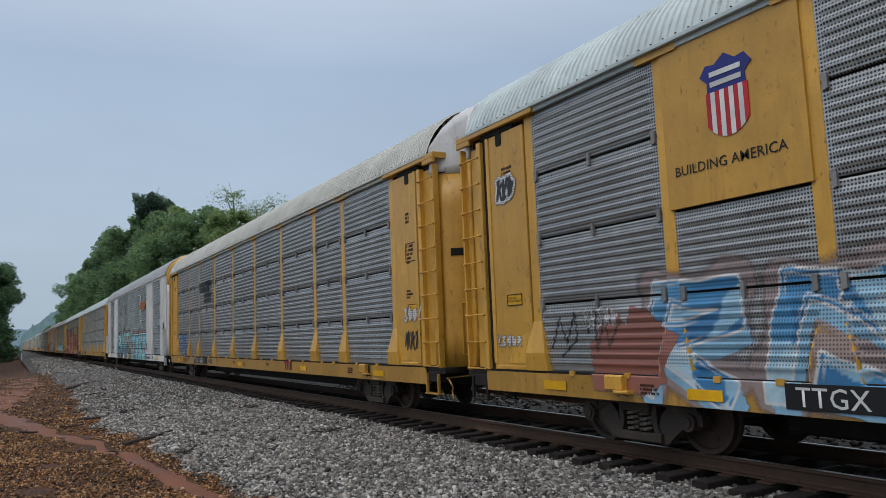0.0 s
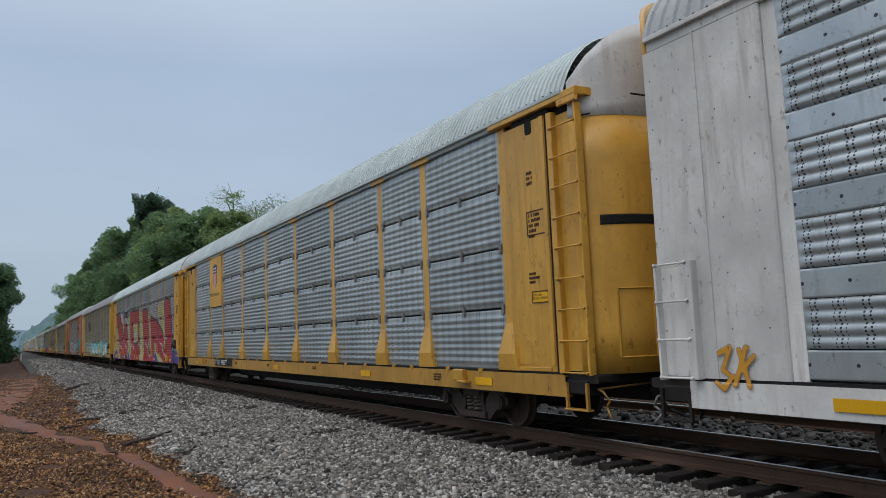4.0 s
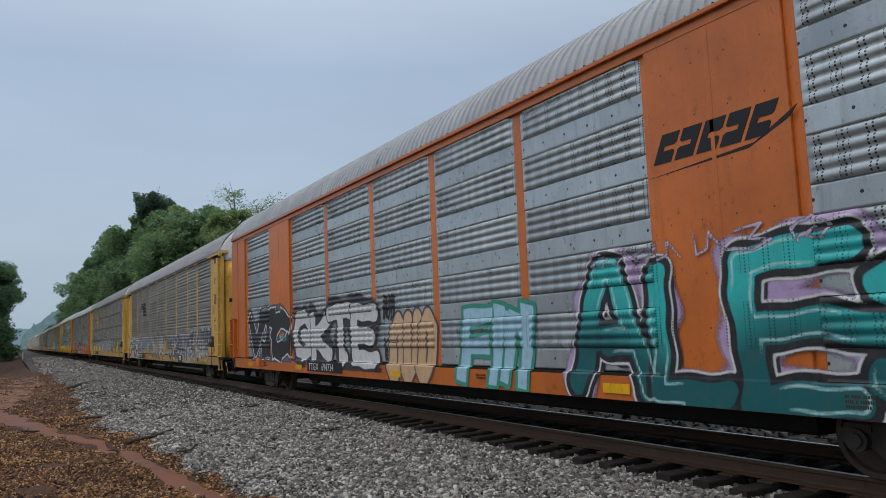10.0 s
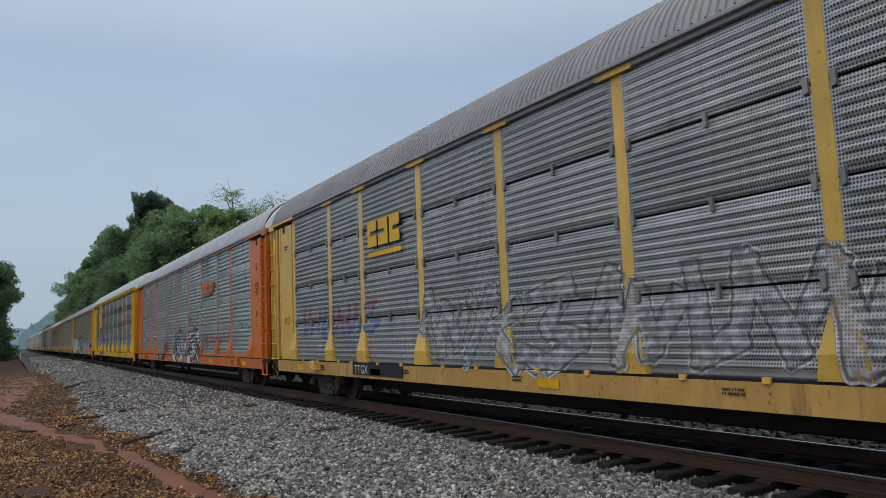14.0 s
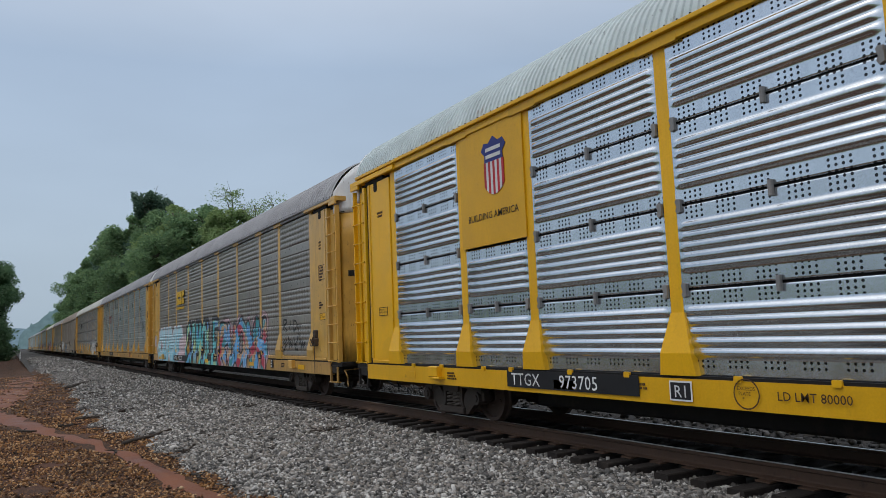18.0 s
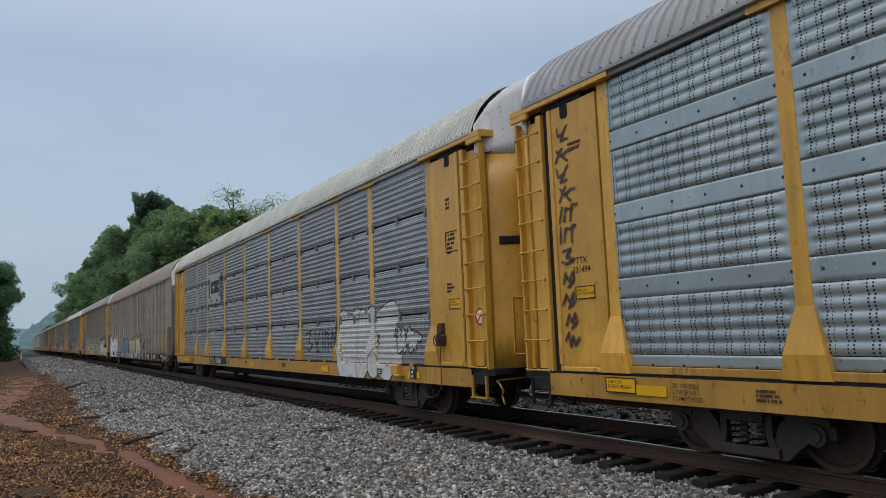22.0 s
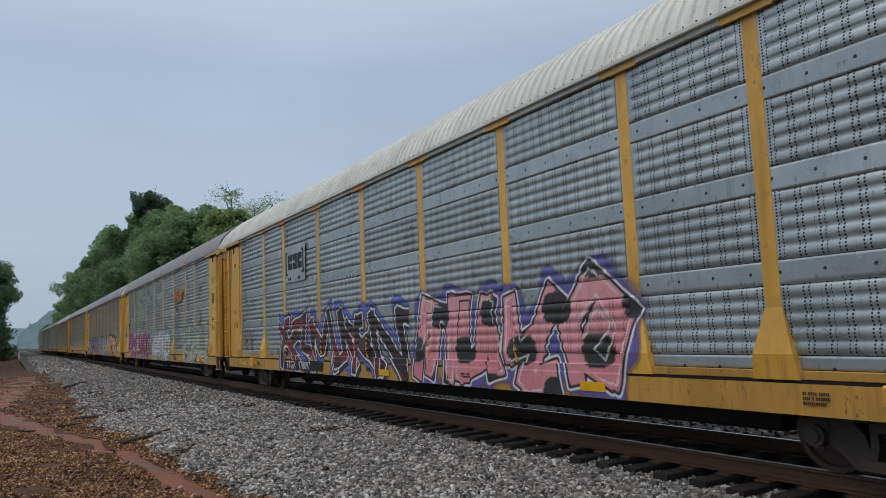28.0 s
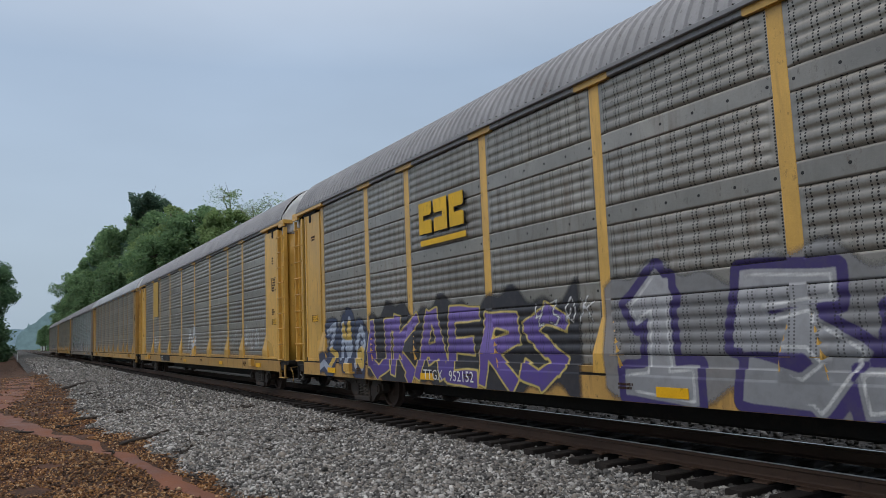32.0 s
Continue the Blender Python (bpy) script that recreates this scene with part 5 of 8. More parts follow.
def autorack(spec):
    """A covered car carrier; spec: the dictionary of its looks."""
    fr, shape, style = spec["frame"], spec.get("shape", "low"), spec["style"]
    ztop = {"low": 4.93, "tall": 5.02, "deep": 4.76}[shape]
    eave = ARCH[shape][0][1]
    car = tagged(new("autorack_carriage"), spec["label"], "railway carriage", "carriages of the passing train")
    CARS.append(car)
    underside(car, spec.get("sill", {"yellow": "sill_yellow", "pale_yellow": "sill_tan", "tan": "sill_tan"}.get(fr, fr)))
    # near-black sheet as shade behind the joints; the side away from the sight line
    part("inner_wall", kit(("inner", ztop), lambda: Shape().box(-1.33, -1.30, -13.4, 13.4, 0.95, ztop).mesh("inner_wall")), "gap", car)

    def far_side():
        s = Shape().box(1.34, 1.385, -13.4, 13.4, 1.06, ztop)
        for y in POSTS:
            s.box(1.38, 1.47, y - 0.11, y + 0.11, 1.06, ztop)
        return s.mesh("far_side")
    part("far_side", kit(("farside", ztop), far_side), spec["panel"], car)
    part("roof", roof_mesh(shape, spec.get("pitch", 0.21), spec.get("rise", 0.04)), spec["roof"], car)
    for k in (-1, 1):
        part("roof_chord", kit(("chord", k, ztop, eave), lambda: Shape().box(*sorted((k * 1.445, k * 1.34)), -13.4, 13.4, ztop, eave + 0.01, 0.008, "y").mesh("roof_chord")), spec.get("chord", spec["roof"]), car)
    part("eave_trim", kit(("trim", eave), lambda: Shape().box(-1.50, -1.43, -13.4, 13.4, eave - 0.03, eave + 0.035, 0.008, "y").mesh("eave_trim")), spec.get("chord", spec["roof"]), car)
    part("eave_bolts", kit(("bolts", eave), lambda: eave_bolts(eave)), "under", car, kind="stuff")
    flat = spec.get("flat_bays", ())
    rows = style in ("rows", "shiny")
    bays = spec.get("posts", POSTS)
    for i in range(len(bays) - 1):
        a, b = bays[i], bays[i + 1]
        w, mid = b - a - 0.16, (a + b) / 2
        if i in flat:
            def plain(w=w):
                s = Shape().box(-1.44, -1.36, -w / 2 - 0.06, w / 2 + 0.06, FOOT, ztop, 0.01, "z")
                s.box(-1.446, -1.43, -0.03, 0.03, 1.02, ztop - 0.02, 0.004, "z")
                return s.mesh("flat_panel")
            part("flat_panel", kit(("flat", round(w, 2), ztop), plain), fr, car, (0, mid, 0), "smooth painted steel panel")
            continue
        if rows:
            h = (ztop - FOOT) / 4
            for k in range(4):
                z0, z1 = FOOT + k * h + (0.016 if k else 0), FOOT + (k + 1) * h - (0.016 if k < 3 else 0)
                if spec.get("emblem_bay") == i and k >= spec.get("emblem_row", 2):
                    if k == spec.get("emblem_row", 2):
                        part("emblem_panel", kit(("emblem", round(w, 2), k, ztop), lambda: Shape().box(-1.42, -1.37, -w / 2 - 0.03, w / 2 + 0.03, z0, ztop, 0.01, "x").mesh("emblem_panel")), fr, car, (0, mid, 0), "smooth painted panel with a shield")
                    continue
                part("side_panel", panel_mesh(style, w, z0, z1, ztop), spec["panel"], car, (0, mid, 0))
                if k:
                    z = FOOT + k * h
                    part("clip", kit("clip", lambda: Shape().box(-1.43, -1.375, -0.025, 0.025, -0.1, 0.07, 0.008, "z").mesh("clip")), "red_coat" if spec.get("wall") and k < 3 else "zinc", car, (0, mid, z))
                    for yy, sg in ((a + 0.15, 1), (b - 0.15, -1)):
                        part("bracket", kit("bracket", lambda: Shape().prism([(-0.035, -0.08), (0.02, -0.1), (0.04, -0.06), (0.02, -0.02), (0.04, 0.05), (0.02, 0.08), (-0.035, 0.07)], "x", -1.418, -1.375).mesh("bracket")), "zinc", car, (0, yy, z))
        elif style in ("ribs", "plates"):
            if style == "ribs":
                part("foot_rail", kit(("frail", round(w, 2)), lambda: Shape().box(-1.442, -1.37, -w / 2 + 0.17, w / 2 - 0.17, 1.004, 1.094, 0.006, "y").mesh("foot_rail")), spec.get("sill", {"pale_yellow": "sill_tan", "tan": "sill_tan", "yellow": "sill_yellow"}.get(fr, fr)), car, (0, mid, 0))
            start, tall, band = (0.98, 0.985, 0.26) if style == "ribs" else (1.02, 0.81, 0.30)
            for k in range(6):
                for name, z0, z1 in (("panel_band", start + k * tall, start + k * tall + band - 0.003), ("side_panel", start + k * tall + band + 0.006, start + (k + 1) * tall - 0.006)):
                    z0, z1 = max(1.10 if style == "ribs" else FOOT, z0), min(ztop, z1)
                    if z1 - z0 > 0.04:
                        part(name, panel_mesh(style, w, z0, z1, ztop), spec["panel"], car, (0, mid, 0))
        else:
            part("side_panel", panel_mesh(style, w, FOOT, ztop, ztop), spec["panel"], car, (0, mid, 0))
    for i, y in enumerate(bays):
        if spec.get("narrow"):
            part("post", kit(("npost", ztop), lambda: Shape().box(-1.44, -1.36, -0.05, 0.05, 0.64, ztop, 0.01, "z").mesh("post")), "brown_post", car, (0, y, 0))
            part("post_foot", kit("pfoot", lambda: Shape().box(-1.468, -1.42, -0.07, 0.07, 0.62, 1.1, 0.01, "z").mesh("post_foot")), "brown_post", car, (0, y, 0))
            if i % 2 and i + 1 < len(bays):
                for j in range(4):
                    plate(car, "reflective_tape", y + 0.2 + 0.14 * j, y + 0.34 + 0.14 * j, 0.935, 1.01, "sign_red" if j % 2 else "letter_white", -1.462)
            if i in (0, 1, 4, 5, 7, 12, 17, 21):
                plate(car, "reflective_tape", y + 0.035, y - 0.035, 1.12, 2.2 if i < 2 else 1.75, "mark_yellow", -1.444)
            continue
        if spec.get("slim"):
            part("post", post_mesh(ztop, False), fr, car, (0, y, 0))
            continue
        part("post", post_mesh(ztop), fr, car, (0, y, 0))
        if 0 < i < 9:
            part("post_cap", kit(("cap", ztop), lambda: Shape().box(-1.448, -1.39, -0.34, 0.34, ztop - 0.02, ztop + 0.1, 0.01, "x").mesh("post_cap")), fr, car, (0, y, 0))
    # ends
    split = spec.get("split", 4.62)
    end_paint = spec.get("end", {"tan": "end_ochre", "brown": "brown_end"}.get(fr, fr))
    for k in (-1, 1):
        a, b = sorted((k * 11.84, k * 12.89))
        x = -1.40
        if spec.get("smooth_end"):
            a, b = sorted((k * (12.37 if spec.get("narrow") else 11.80), k * 13.5))
            part("corner_panel", kit(("smoothc", k, ztop, spec.get("narrow")), lambda: Shape().box(-1.44, -1.34, a, b, 1.0, ztop, 0.02, "z").box(-1.452, -1.43, k * 12.7 - 0.02, k * 12.7 + 0.02, 1.0, ztop).mesh("corner_panel")), fr, car)
            ladder(car, k, fr, 2.35, -1.447, 12.95, 13.45)
        else:
            def corner():
                s = Shape().box(x - 0.015, x + 0.05, a, b, 1.0, ztop - 0.1, 0.008, "z")
                return s.mesh("corner_panel")
            part("corner_panel", kit(("corner", k, ztop), corner), fr, car)
            part("door_edge", kit(("dedge", k, ztop), lambda: Shape().box(x - 0.035, x, k * 12.84 - 0.045, k * 12.84 + 0.045, 1.1, ztop - 0.1, 0.008, "z").mesh("door_edge")), fr, car)
            part("door_foot", kit(("dfoot", k), lambda: Shape().box(x - 0.04, x, a + 0.1, b - 0.1, 1.0, 1.06, 0.008, "y").mesh("door_foot")), fr, car)
            part("gusset", kit(("gusset", k), lambda: Shape().prism([(k * 11.9, 1.1), (k * 12.5, 1.1), (k * 12.3, 1.45), (k * 11.9, 1.6)], "x", x - 0.022, x).mesh("gusset")), fr, car)
            c0, c1 = sorted((k * 11.5, k * 13.72))

            def header():
                s = Shape().box(-1.49, -1.15, c0, c1, ztop - 0.01, ztop + 0.10, 0.012, "y")
                s.box(-1.49, -1.44, *sorted((k * 13.3, k * 13.72)), ztop - 0.1, ztop, 0.012, "y")
                return s.mesh("door_header")
            part("door_header", kit(("header", k, ztop), header), fr, car)
            # near-black boxes stand in for the shaded recess and slit
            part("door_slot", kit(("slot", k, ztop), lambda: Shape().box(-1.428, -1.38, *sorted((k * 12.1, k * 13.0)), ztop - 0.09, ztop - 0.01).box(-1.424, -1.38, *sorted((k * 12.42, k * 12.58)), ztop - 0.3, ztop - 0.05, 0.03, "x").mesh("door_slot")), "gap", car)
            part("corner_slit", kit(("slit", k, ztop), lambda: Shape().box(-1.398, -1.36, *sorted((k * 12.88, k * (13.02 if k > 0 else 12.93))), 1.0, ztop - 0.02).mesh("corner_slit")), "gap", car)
            ladder(car, k, fr, ztop - 0.12)
        door = part("end_door", end_mesh(k, 0.98, split, shape), end_paint, car)
        part("end_cap", end_mesh(k, split + 0.004, None, shape, -1.0, 1.0, 0.004), spec.get("cap", "cap_white"), car)
        if k < 0:
            def hatch():
                s = Shape()
                for u in (-0.72, -0.36):
                    x_, y_ = end_plan(u)
                    s.box(x_ - 0.012, x_ + 0.012, -y_ - 0.02, -y_ + 0.03, 1.2, 2.15)
                for z in (1.2, 2.15):
                    pts = [end_plan(u) for u in np.linspace(-0.72, -0.36, 5)]
                    for (x1, y1), (x2, y2) in zip(pts[:-1], pts[1:]):
                        s.tube((x1, -y1 - 0.005, z), (x2, -y2 - 0.005, z), 0.014, 5)
                return s.mesh("hatch_frame")
            part("hatch_frame", kit("hatch", hatch), end_paint, door)
            part("latch_slot", end_mesh(-1, 3.05, 3.19, shape, -0.82, -0.12, 0.006), "gap", door)
            part("door_seam", end_mesh(-1, 0.98, split, shape, -0.015, 0.015, 0.006), "gap", door)
            def bars():
                s = Shape()
                x_, y_ = end_plan(-0.04)
                s.tube((x_, -y_ - 0.04, 1.2), (x_, -y_ - 0.04, split + 0.4), 0.016, 6)
                for z in (1.5, 2.6, 4.3):
                    s.box(x_ - 0.04, x_ + 0.04, -y_ - 0.08, -y_, z, z + 0.36, 0.01, "z")
                x2, y2 = end_plan(-0.35)
                s.tube((x2 - 0.25, -y2 - 0.06, split + 0.28), (x2 + 0.18, -y2 - 0.08, split + 0.28), 0.014, 6)
                s.tube((-1.38, -13.47, split + 0.02), (-1.25, -13.75, split + 0.02), 0.012, 6)
                return s.mesh("lock_bars")
            part("lock_bars", kit(("lock", split), bars), "under", door)
    if rows:
        for i in range(len(bays) - 1):
            for f in (0.3, 0.7):
                part("cleat", kit("cleat", lambda: Shape().box(-1.472, -1.44, -0.05, 0.05, 0.95, 1.02, 0.01, "x").mesh("cleat")), fr, car, (0, bays[i] + f * (bays[i + 1] - bays[i]), 0))
    if spec.get("end_rungs"):
        def grab():
            s = Shape()
            (x1, y1), (x2, y2) = end_plan(-0.62), end_plan(-0.25)
            s.tube((x1, -y1 - 0.07, 0), (x2, -y2 - 0.07, 0), 0.013, 6)
            s.tube((x1, -y1 + 0.02, 0.04), (x1, -y1 - 0.07, 0), 0.013, 6).tube((x2, -y2 + 0.02, 0.04), (x2, -y2 - 0.07, 0), 0.013, 6)
            return s.mesh("grab_iron", True)
        for j in range(8):
            part("grab_iron", kit("grab", grab), "zinc", car, (0, 0, 1.25 + 0.445 * j))
    if spec.get("brake", False):
        handbrake(car, -1)
    for y in spec.get("pads", (-10.3, 10.0)):
        jack_pad(car, y, spec.get("sill", fr))
    # near-black strip stands in for the shaded gap above the sill
    part("corner_rail", kit("crail", lambda: Shape().box(-1.43, -1.36, -13.1, 13.1, 0.962, 1.0).mesh("corner_rail")), "gap", car)
    # stencilled data at the ends, jacking notes and reflective tape on the sill
    if not spec.get("smooth_end"):
        outline(car, "data_frame", -12.85, -12.35, 3.05, 3.43, 0.018, "ink", -1.419)
        part("stencil", bars_mesh((6, 7, 6, 5, 4), 0.05, 4), "ink", car, (-1.42, -12.40, 3.34), kind="stuff")
        part("stencil", bars_mesh((4, 3, 4), 0.05, 5), "ink", car, (-1.42, -12.4, 4.0), kind="stuff")
        part("stencil", bars_mesh((6, 9, 5), 0.04, 6), "ink", car, (-1.42, -12.35, 2.45), kind="stuff")
        plate(car, "warning_plate", -12.80, -12.40, 2.02, 2.2, "mark_yellow", -1.42)
        part("warning_text", writing_mesh("THIS CAR\nEXCESS HEIGHT", 0.05), "black", car, (-1.425, -12.425, 2.125))
        outline(car, "warning_frame", -12.80, -12.40, 2.02, 2.2, 0.012, "black", -1.426)
        plate(car, "warning_plate", 12.45, 12.05, 2.0, 2.18, "mark_yellow", -1.42)
        part("warning_text", writing_mesh("THIS CAR\nEXCESS HEIGHT", 0.05), "black", car, (-1.425, 12.425, 2.105))
        outline(car, "warning_frame", 12.05, 12.45, 2.0, 2.18, 0.012, "black", -1.426)
        part("stencil", bars_mesh((9, 7), 0.045, 14), "ink", car, (-1.42, 12.45, 4.2), kind="stuff")
    for y, n in ((-9.7, 3), (9.2, 3), (4.6, 2), (-3.2, 2), (0.8, 2)):
        part("stencil", bars_mesh((11,) * n, 0.03, int(y * 10) + 99), "ink", car, (-1.467, y + 0.4, 0.93 - DROP), kind="stuff")
    for y in spec.get("tape", (-11.0, -6.2, 0.3, 6.3, 11.1)):
        plate(car, "reflective_tape", y - 0.25, y + 0.25, 0.81, 0.935, "mark_yellow", -1.467)
    if spec.get("number"):
        y, wide = spec["number"]
        h = spec.get("num_h", 0.19)
        if spec.get("num_plate", True):
            plate(car, "number_plate", y + 0.12, y - wide, 0.79, 1.05, "black", -1.467, "black plate with white carriage number")
        text, size, gap = spec.get("mark", "TTGX"), h * 1.38, spec.get("mark_gap", 0.22)
        wide_ = 0.0
        if text:
            me = writing_mesh(text, size, 1.06)
            part("reporting_mark", me, "letter_white", car, (-1.473, y, 0.825 - DROP))
            wide_ = -min(v.co.y for v in me.vertices)
        if spec.get("serial"):
            part("car_number", writing_mesh(spec["serial"], size, 1.06), "letter_white", car, (-1.473, y - wide_ - gap, 0.825 - DROP))
    if spec.get("door_mark"):
        part("door_mark", writing_mesh(spec["door_mark"], 0.13), "ink", car, (-1.421, 12.5, 2.5))
    for y, z, h, s_, mat in spec.get("words", ()):
        if s_ == "R1":
            plate(car, "mark_plate", y + 0.07, y - h * 1.35, z - 0.045, z + h * 0.95, "letter_white", -1.467)
            plate(car, "mark_plate", y + 0.05, y - h * 1.25, z - 0.025, z + h * 0.85, "black", -1.470)
            mat = "letter_white"
        part("writing", writing_mesh(s_, h), mat, car, (-1.475, y, z - DROP))
    for y in spec.get("circle", ()):
        disc(car, "plate_ring", y, 0.905, 0.165, "ink", -1.472, 0.15)
        part("plate_words", writing_mesh("EXCEEDS\n PLATE\n    F", 0.055), "ink", car, (-1.473, y + 0.115, 0.945 - DROP))
    for y, hgt in spec.get("consol", ()):
        plate(car, "stencil_plate", y + 0.13, y - 0.13, 0.80, 1.04, "black", -1.468)
        part("stencil", bars_mesh((3, 3, 3), 0.05, 31), "letter_white", car, (-1.473, y + 0.1, 0.98 - DROP), kind="stuff")
    for emblem, y, z, k in spec.get("emblems", ()):
        EMBLEM[emblem](car, y, z, k)
    for y in spec.get("no_hump", ()):
        disc(car, "warning_sign", y, 1.85, 0.15, "letter_white", -1.38)
        disc(car, "sign_ring", y, 1.85, 0.15, "sign_red", -1.381, 0.115)
        part("sign_bar", Shape().prism([(y - 0.09, 1.95), (y - 0.11, 1.93), (y + 0.09, 1.75), (y + 0.11, 1.77)], "x", -1.385, -1.381).mesh("sign_bar"), "sign_red", car)
    return car


# --- owners' emblems, as plain shapes in their colours
def shield(car, y, z, k):
    """Shield with a blue head and red and white stripes; y its middle, z its foot, k its height."""
    w = k * 0.36
    head = [(y + w * 0.75, z + k * 0.58), (y - w * 0.75, z + k * 0.58), (y - w * 0.72, z + k * 0.7), (y - w, z + k * 0.8), (y - w * 0.75, z + k * 0.92), (y - w * 0.4, z + k * 0.9), (y, z + k), (y + w * 0.4, z + k * 0.9),
            (y + w * 0.75, z + k * 0.92), (y + w, z + k * 0.8), (y + w * 0.72, z + k * 0.7)]
    part("shield_head", Shape().prism(head, "x", -1.432, -1.424).mesh("shield_head"), "sign_blue", car)
    for i in range(2):
        plate(car, "shield_bars", y + w * 0.6, y - w * 0.6, z + k * (0.64 + i * 0.12), z + k * (0.70 + i * 0.12), "letter_white", -1.436)
    n = 9
    for i in range(n):
        a, b = -0.8 + 1.6 * i / n, -0.8 + 1.6 * (i + 1) / n
        foot = [z + k * (0.02 + 0.26 * abs(t) ** 2.2) for t in (a, b)]
        s = Shape().prism([(y - a * w, foot[0]), (y - b * w, foot[1]), (y - b * w, z + k * 0.58), (y - a * w, z + k * 0.58)], "x", -1.432, -1.424)
        part("shield_stripe", s.mesh("shield_stripe"), "sign_red" if i % 2 == 0 else "letter_white", car)


def blocks(car, y, z, k, mat, n, x=-1.43, lean=0.0, name="emblem_block"):
    """n stout block shapes of height k in a row, running on from y."""
    for i in range(n):
        a = y - i * k * 0.95
        s = Shape()
        t = k * 0.24
        pts = lambda p: [(a - u * k * 0.8 - lean * v * k, z + v * k) for u, v in p]
        ps = [[(0, 0), (1, 0), (1, 0.36), (0.9, 0.42), (0, 0.42)], [(0, 0.58), (0.9, 0.58), (1, 0.64), (1, 1), (0, 1)], [(0, 0.42), (0.34, 0.42), (0.34, 0.58), (0, 0.58)]]
        if i % 2:
            ps = [[(1 - u, v) for u, v in p] for p in ps]
        for j, p in enumerate(ps):
            s.prism(pts(p), "x", x - 0.004 - 0.001 * j, x + 0.004)
        part(name, s.mesh(name), mat, car)


def emblem_gold(car, y, z, k):
    blocks(car, y, z, k, "black", 3, -1.442)
    blocks(car, y + 0.02, z + 0.02, k, "csx_yellow", 3, -1.452)
    plate(car, "emblem_bar", y, y - k * 2.75, z - k * 0.35, z - k * 0.17, "csx_yellow", -1.446)


def emblem_box(car, y, z, k):
    plate(car, "emblem_field", y + k * 0.75, y - k * 3.3, z - k * 0.85, z + k * 1.55, "roof_grey", -1.437)
    blocks(car, y, z, k, "black", 3, -1.443)
    for a, d in ((y + k * 0.45, -1), (y - k * 2.95, 1)):
        plate(car, "emblem_bracket", a + 0.04, a - 0.04, z - k * 0.35, z + k * 1.25, "black", -1.444)
        for zz in (z - k * 0.35, z + k * 1.13):
            plate(car, "emblem_bracket", *((a, a - k * 0.3) if d < 0 else (a + k * 0.3, a)), zz, zz + k * 0.12, "black", -1.444)
    for a in (y - k * 0.1, y - k * 0.4, y - k * 2.0, y - k * 2.3):
        disc(car, "emblem_dot", a, z - k * 0.62, k * 0.12, "black", -1.444)


def emblem_horse(car, y, z, k):
    """Slanting bars and two stout black blocks, over two rows of small blocks."""
    for i in range(4):
        plate(car, "emblem_bar", y, y - (1.1 - 0.06 * i) * k, z + 0.55 * k + i * 0.13 * k, z + 0.63 * k + i * 0.13 * k, "black", -1.44)
    blocks(car, y - 1.08 * k, z + 0.52 * k, 0.52 * k, "black", 2, -1.441, 0.25)
    for r_ in range(2):
        for i in range(8):
            w = 0.19 * k
            a = y - 0.95 * k - i * w
            plate(car, "emblem_letter", a, a - w * 0.7, z + 0.26 * k - r_ * 0.26 * k, z + 0.44 * k - r_ * 0.26 * k, "black", -1.441)


def emblem_swoosh(car, y, z, k, mat="orange"):
    blocks(car, y, z, 0.46 * k, mat, 5, -1.441, 0.5)
    s = Shape().prism([(y + 0.12 * k, z - 0.2 * k), (y - 1.9 * k, z - 0.06 * k), (y - 2.6 * k, z + 0.3 * k), (y - 2.45 * k, z + 0.14 * k), (y - 1.8 * k, z - 0.12 * k)], "x", -1.443, -1.43)
    part("emblem_bar", s.mesh("emblem_bar"), "black", car)


def emblem_swoosh_black(car, y, z, k):
    emblem_swoosh(car, y, z, k, "black")


def emblem_ttx(car, y, z, k, mat="maroon", x=-1.468):
    """A long bar on four slanting feet."""
    plate(car, "emblem_bar", y, y - k * 2.6, z + k * 0.76, z + k, mat, x)
    for i in range(3):
        a = y - k * (0.28 + 0.8 * i)
        plate(car, "emblem_foot", a, a - k * (0.26 if i < 2 else 0.5), z, z + k * 0.76, mat, x, lean=0.0 if i < 2 else -0.1 * k)


def emblem_ttx_high(car, y, z, k):
    emblem_ttx(car, y, z, k, "maroon", -1.444)


def emblem_ttx_white(car, y, z, k):
    plate(car, "emblem_field", y + k, y - k * 4.0, 0.74, 1.06, "black", -1.463)
    emblem_ttx(car, y, z, k, "letter_white", -1.468)


def slogan(car, y, z, k):
    part("writing", writing_mesh("BUILDING AMERICA", k), "black", car, (-1.428, y, z))


EMBLEM = {"shield": shield, "gold": emblem_gold, "box": emblem_box, "horse": emblem_horse, "swoosh": emblem_swoosh, "swoosh_black": emblem_swoosh_black,
          "ttx": emblem_ttx, "ttx_high": emblem_ttx_high, "ttx_white": emblem_ttx_white, "slogan": slogan}


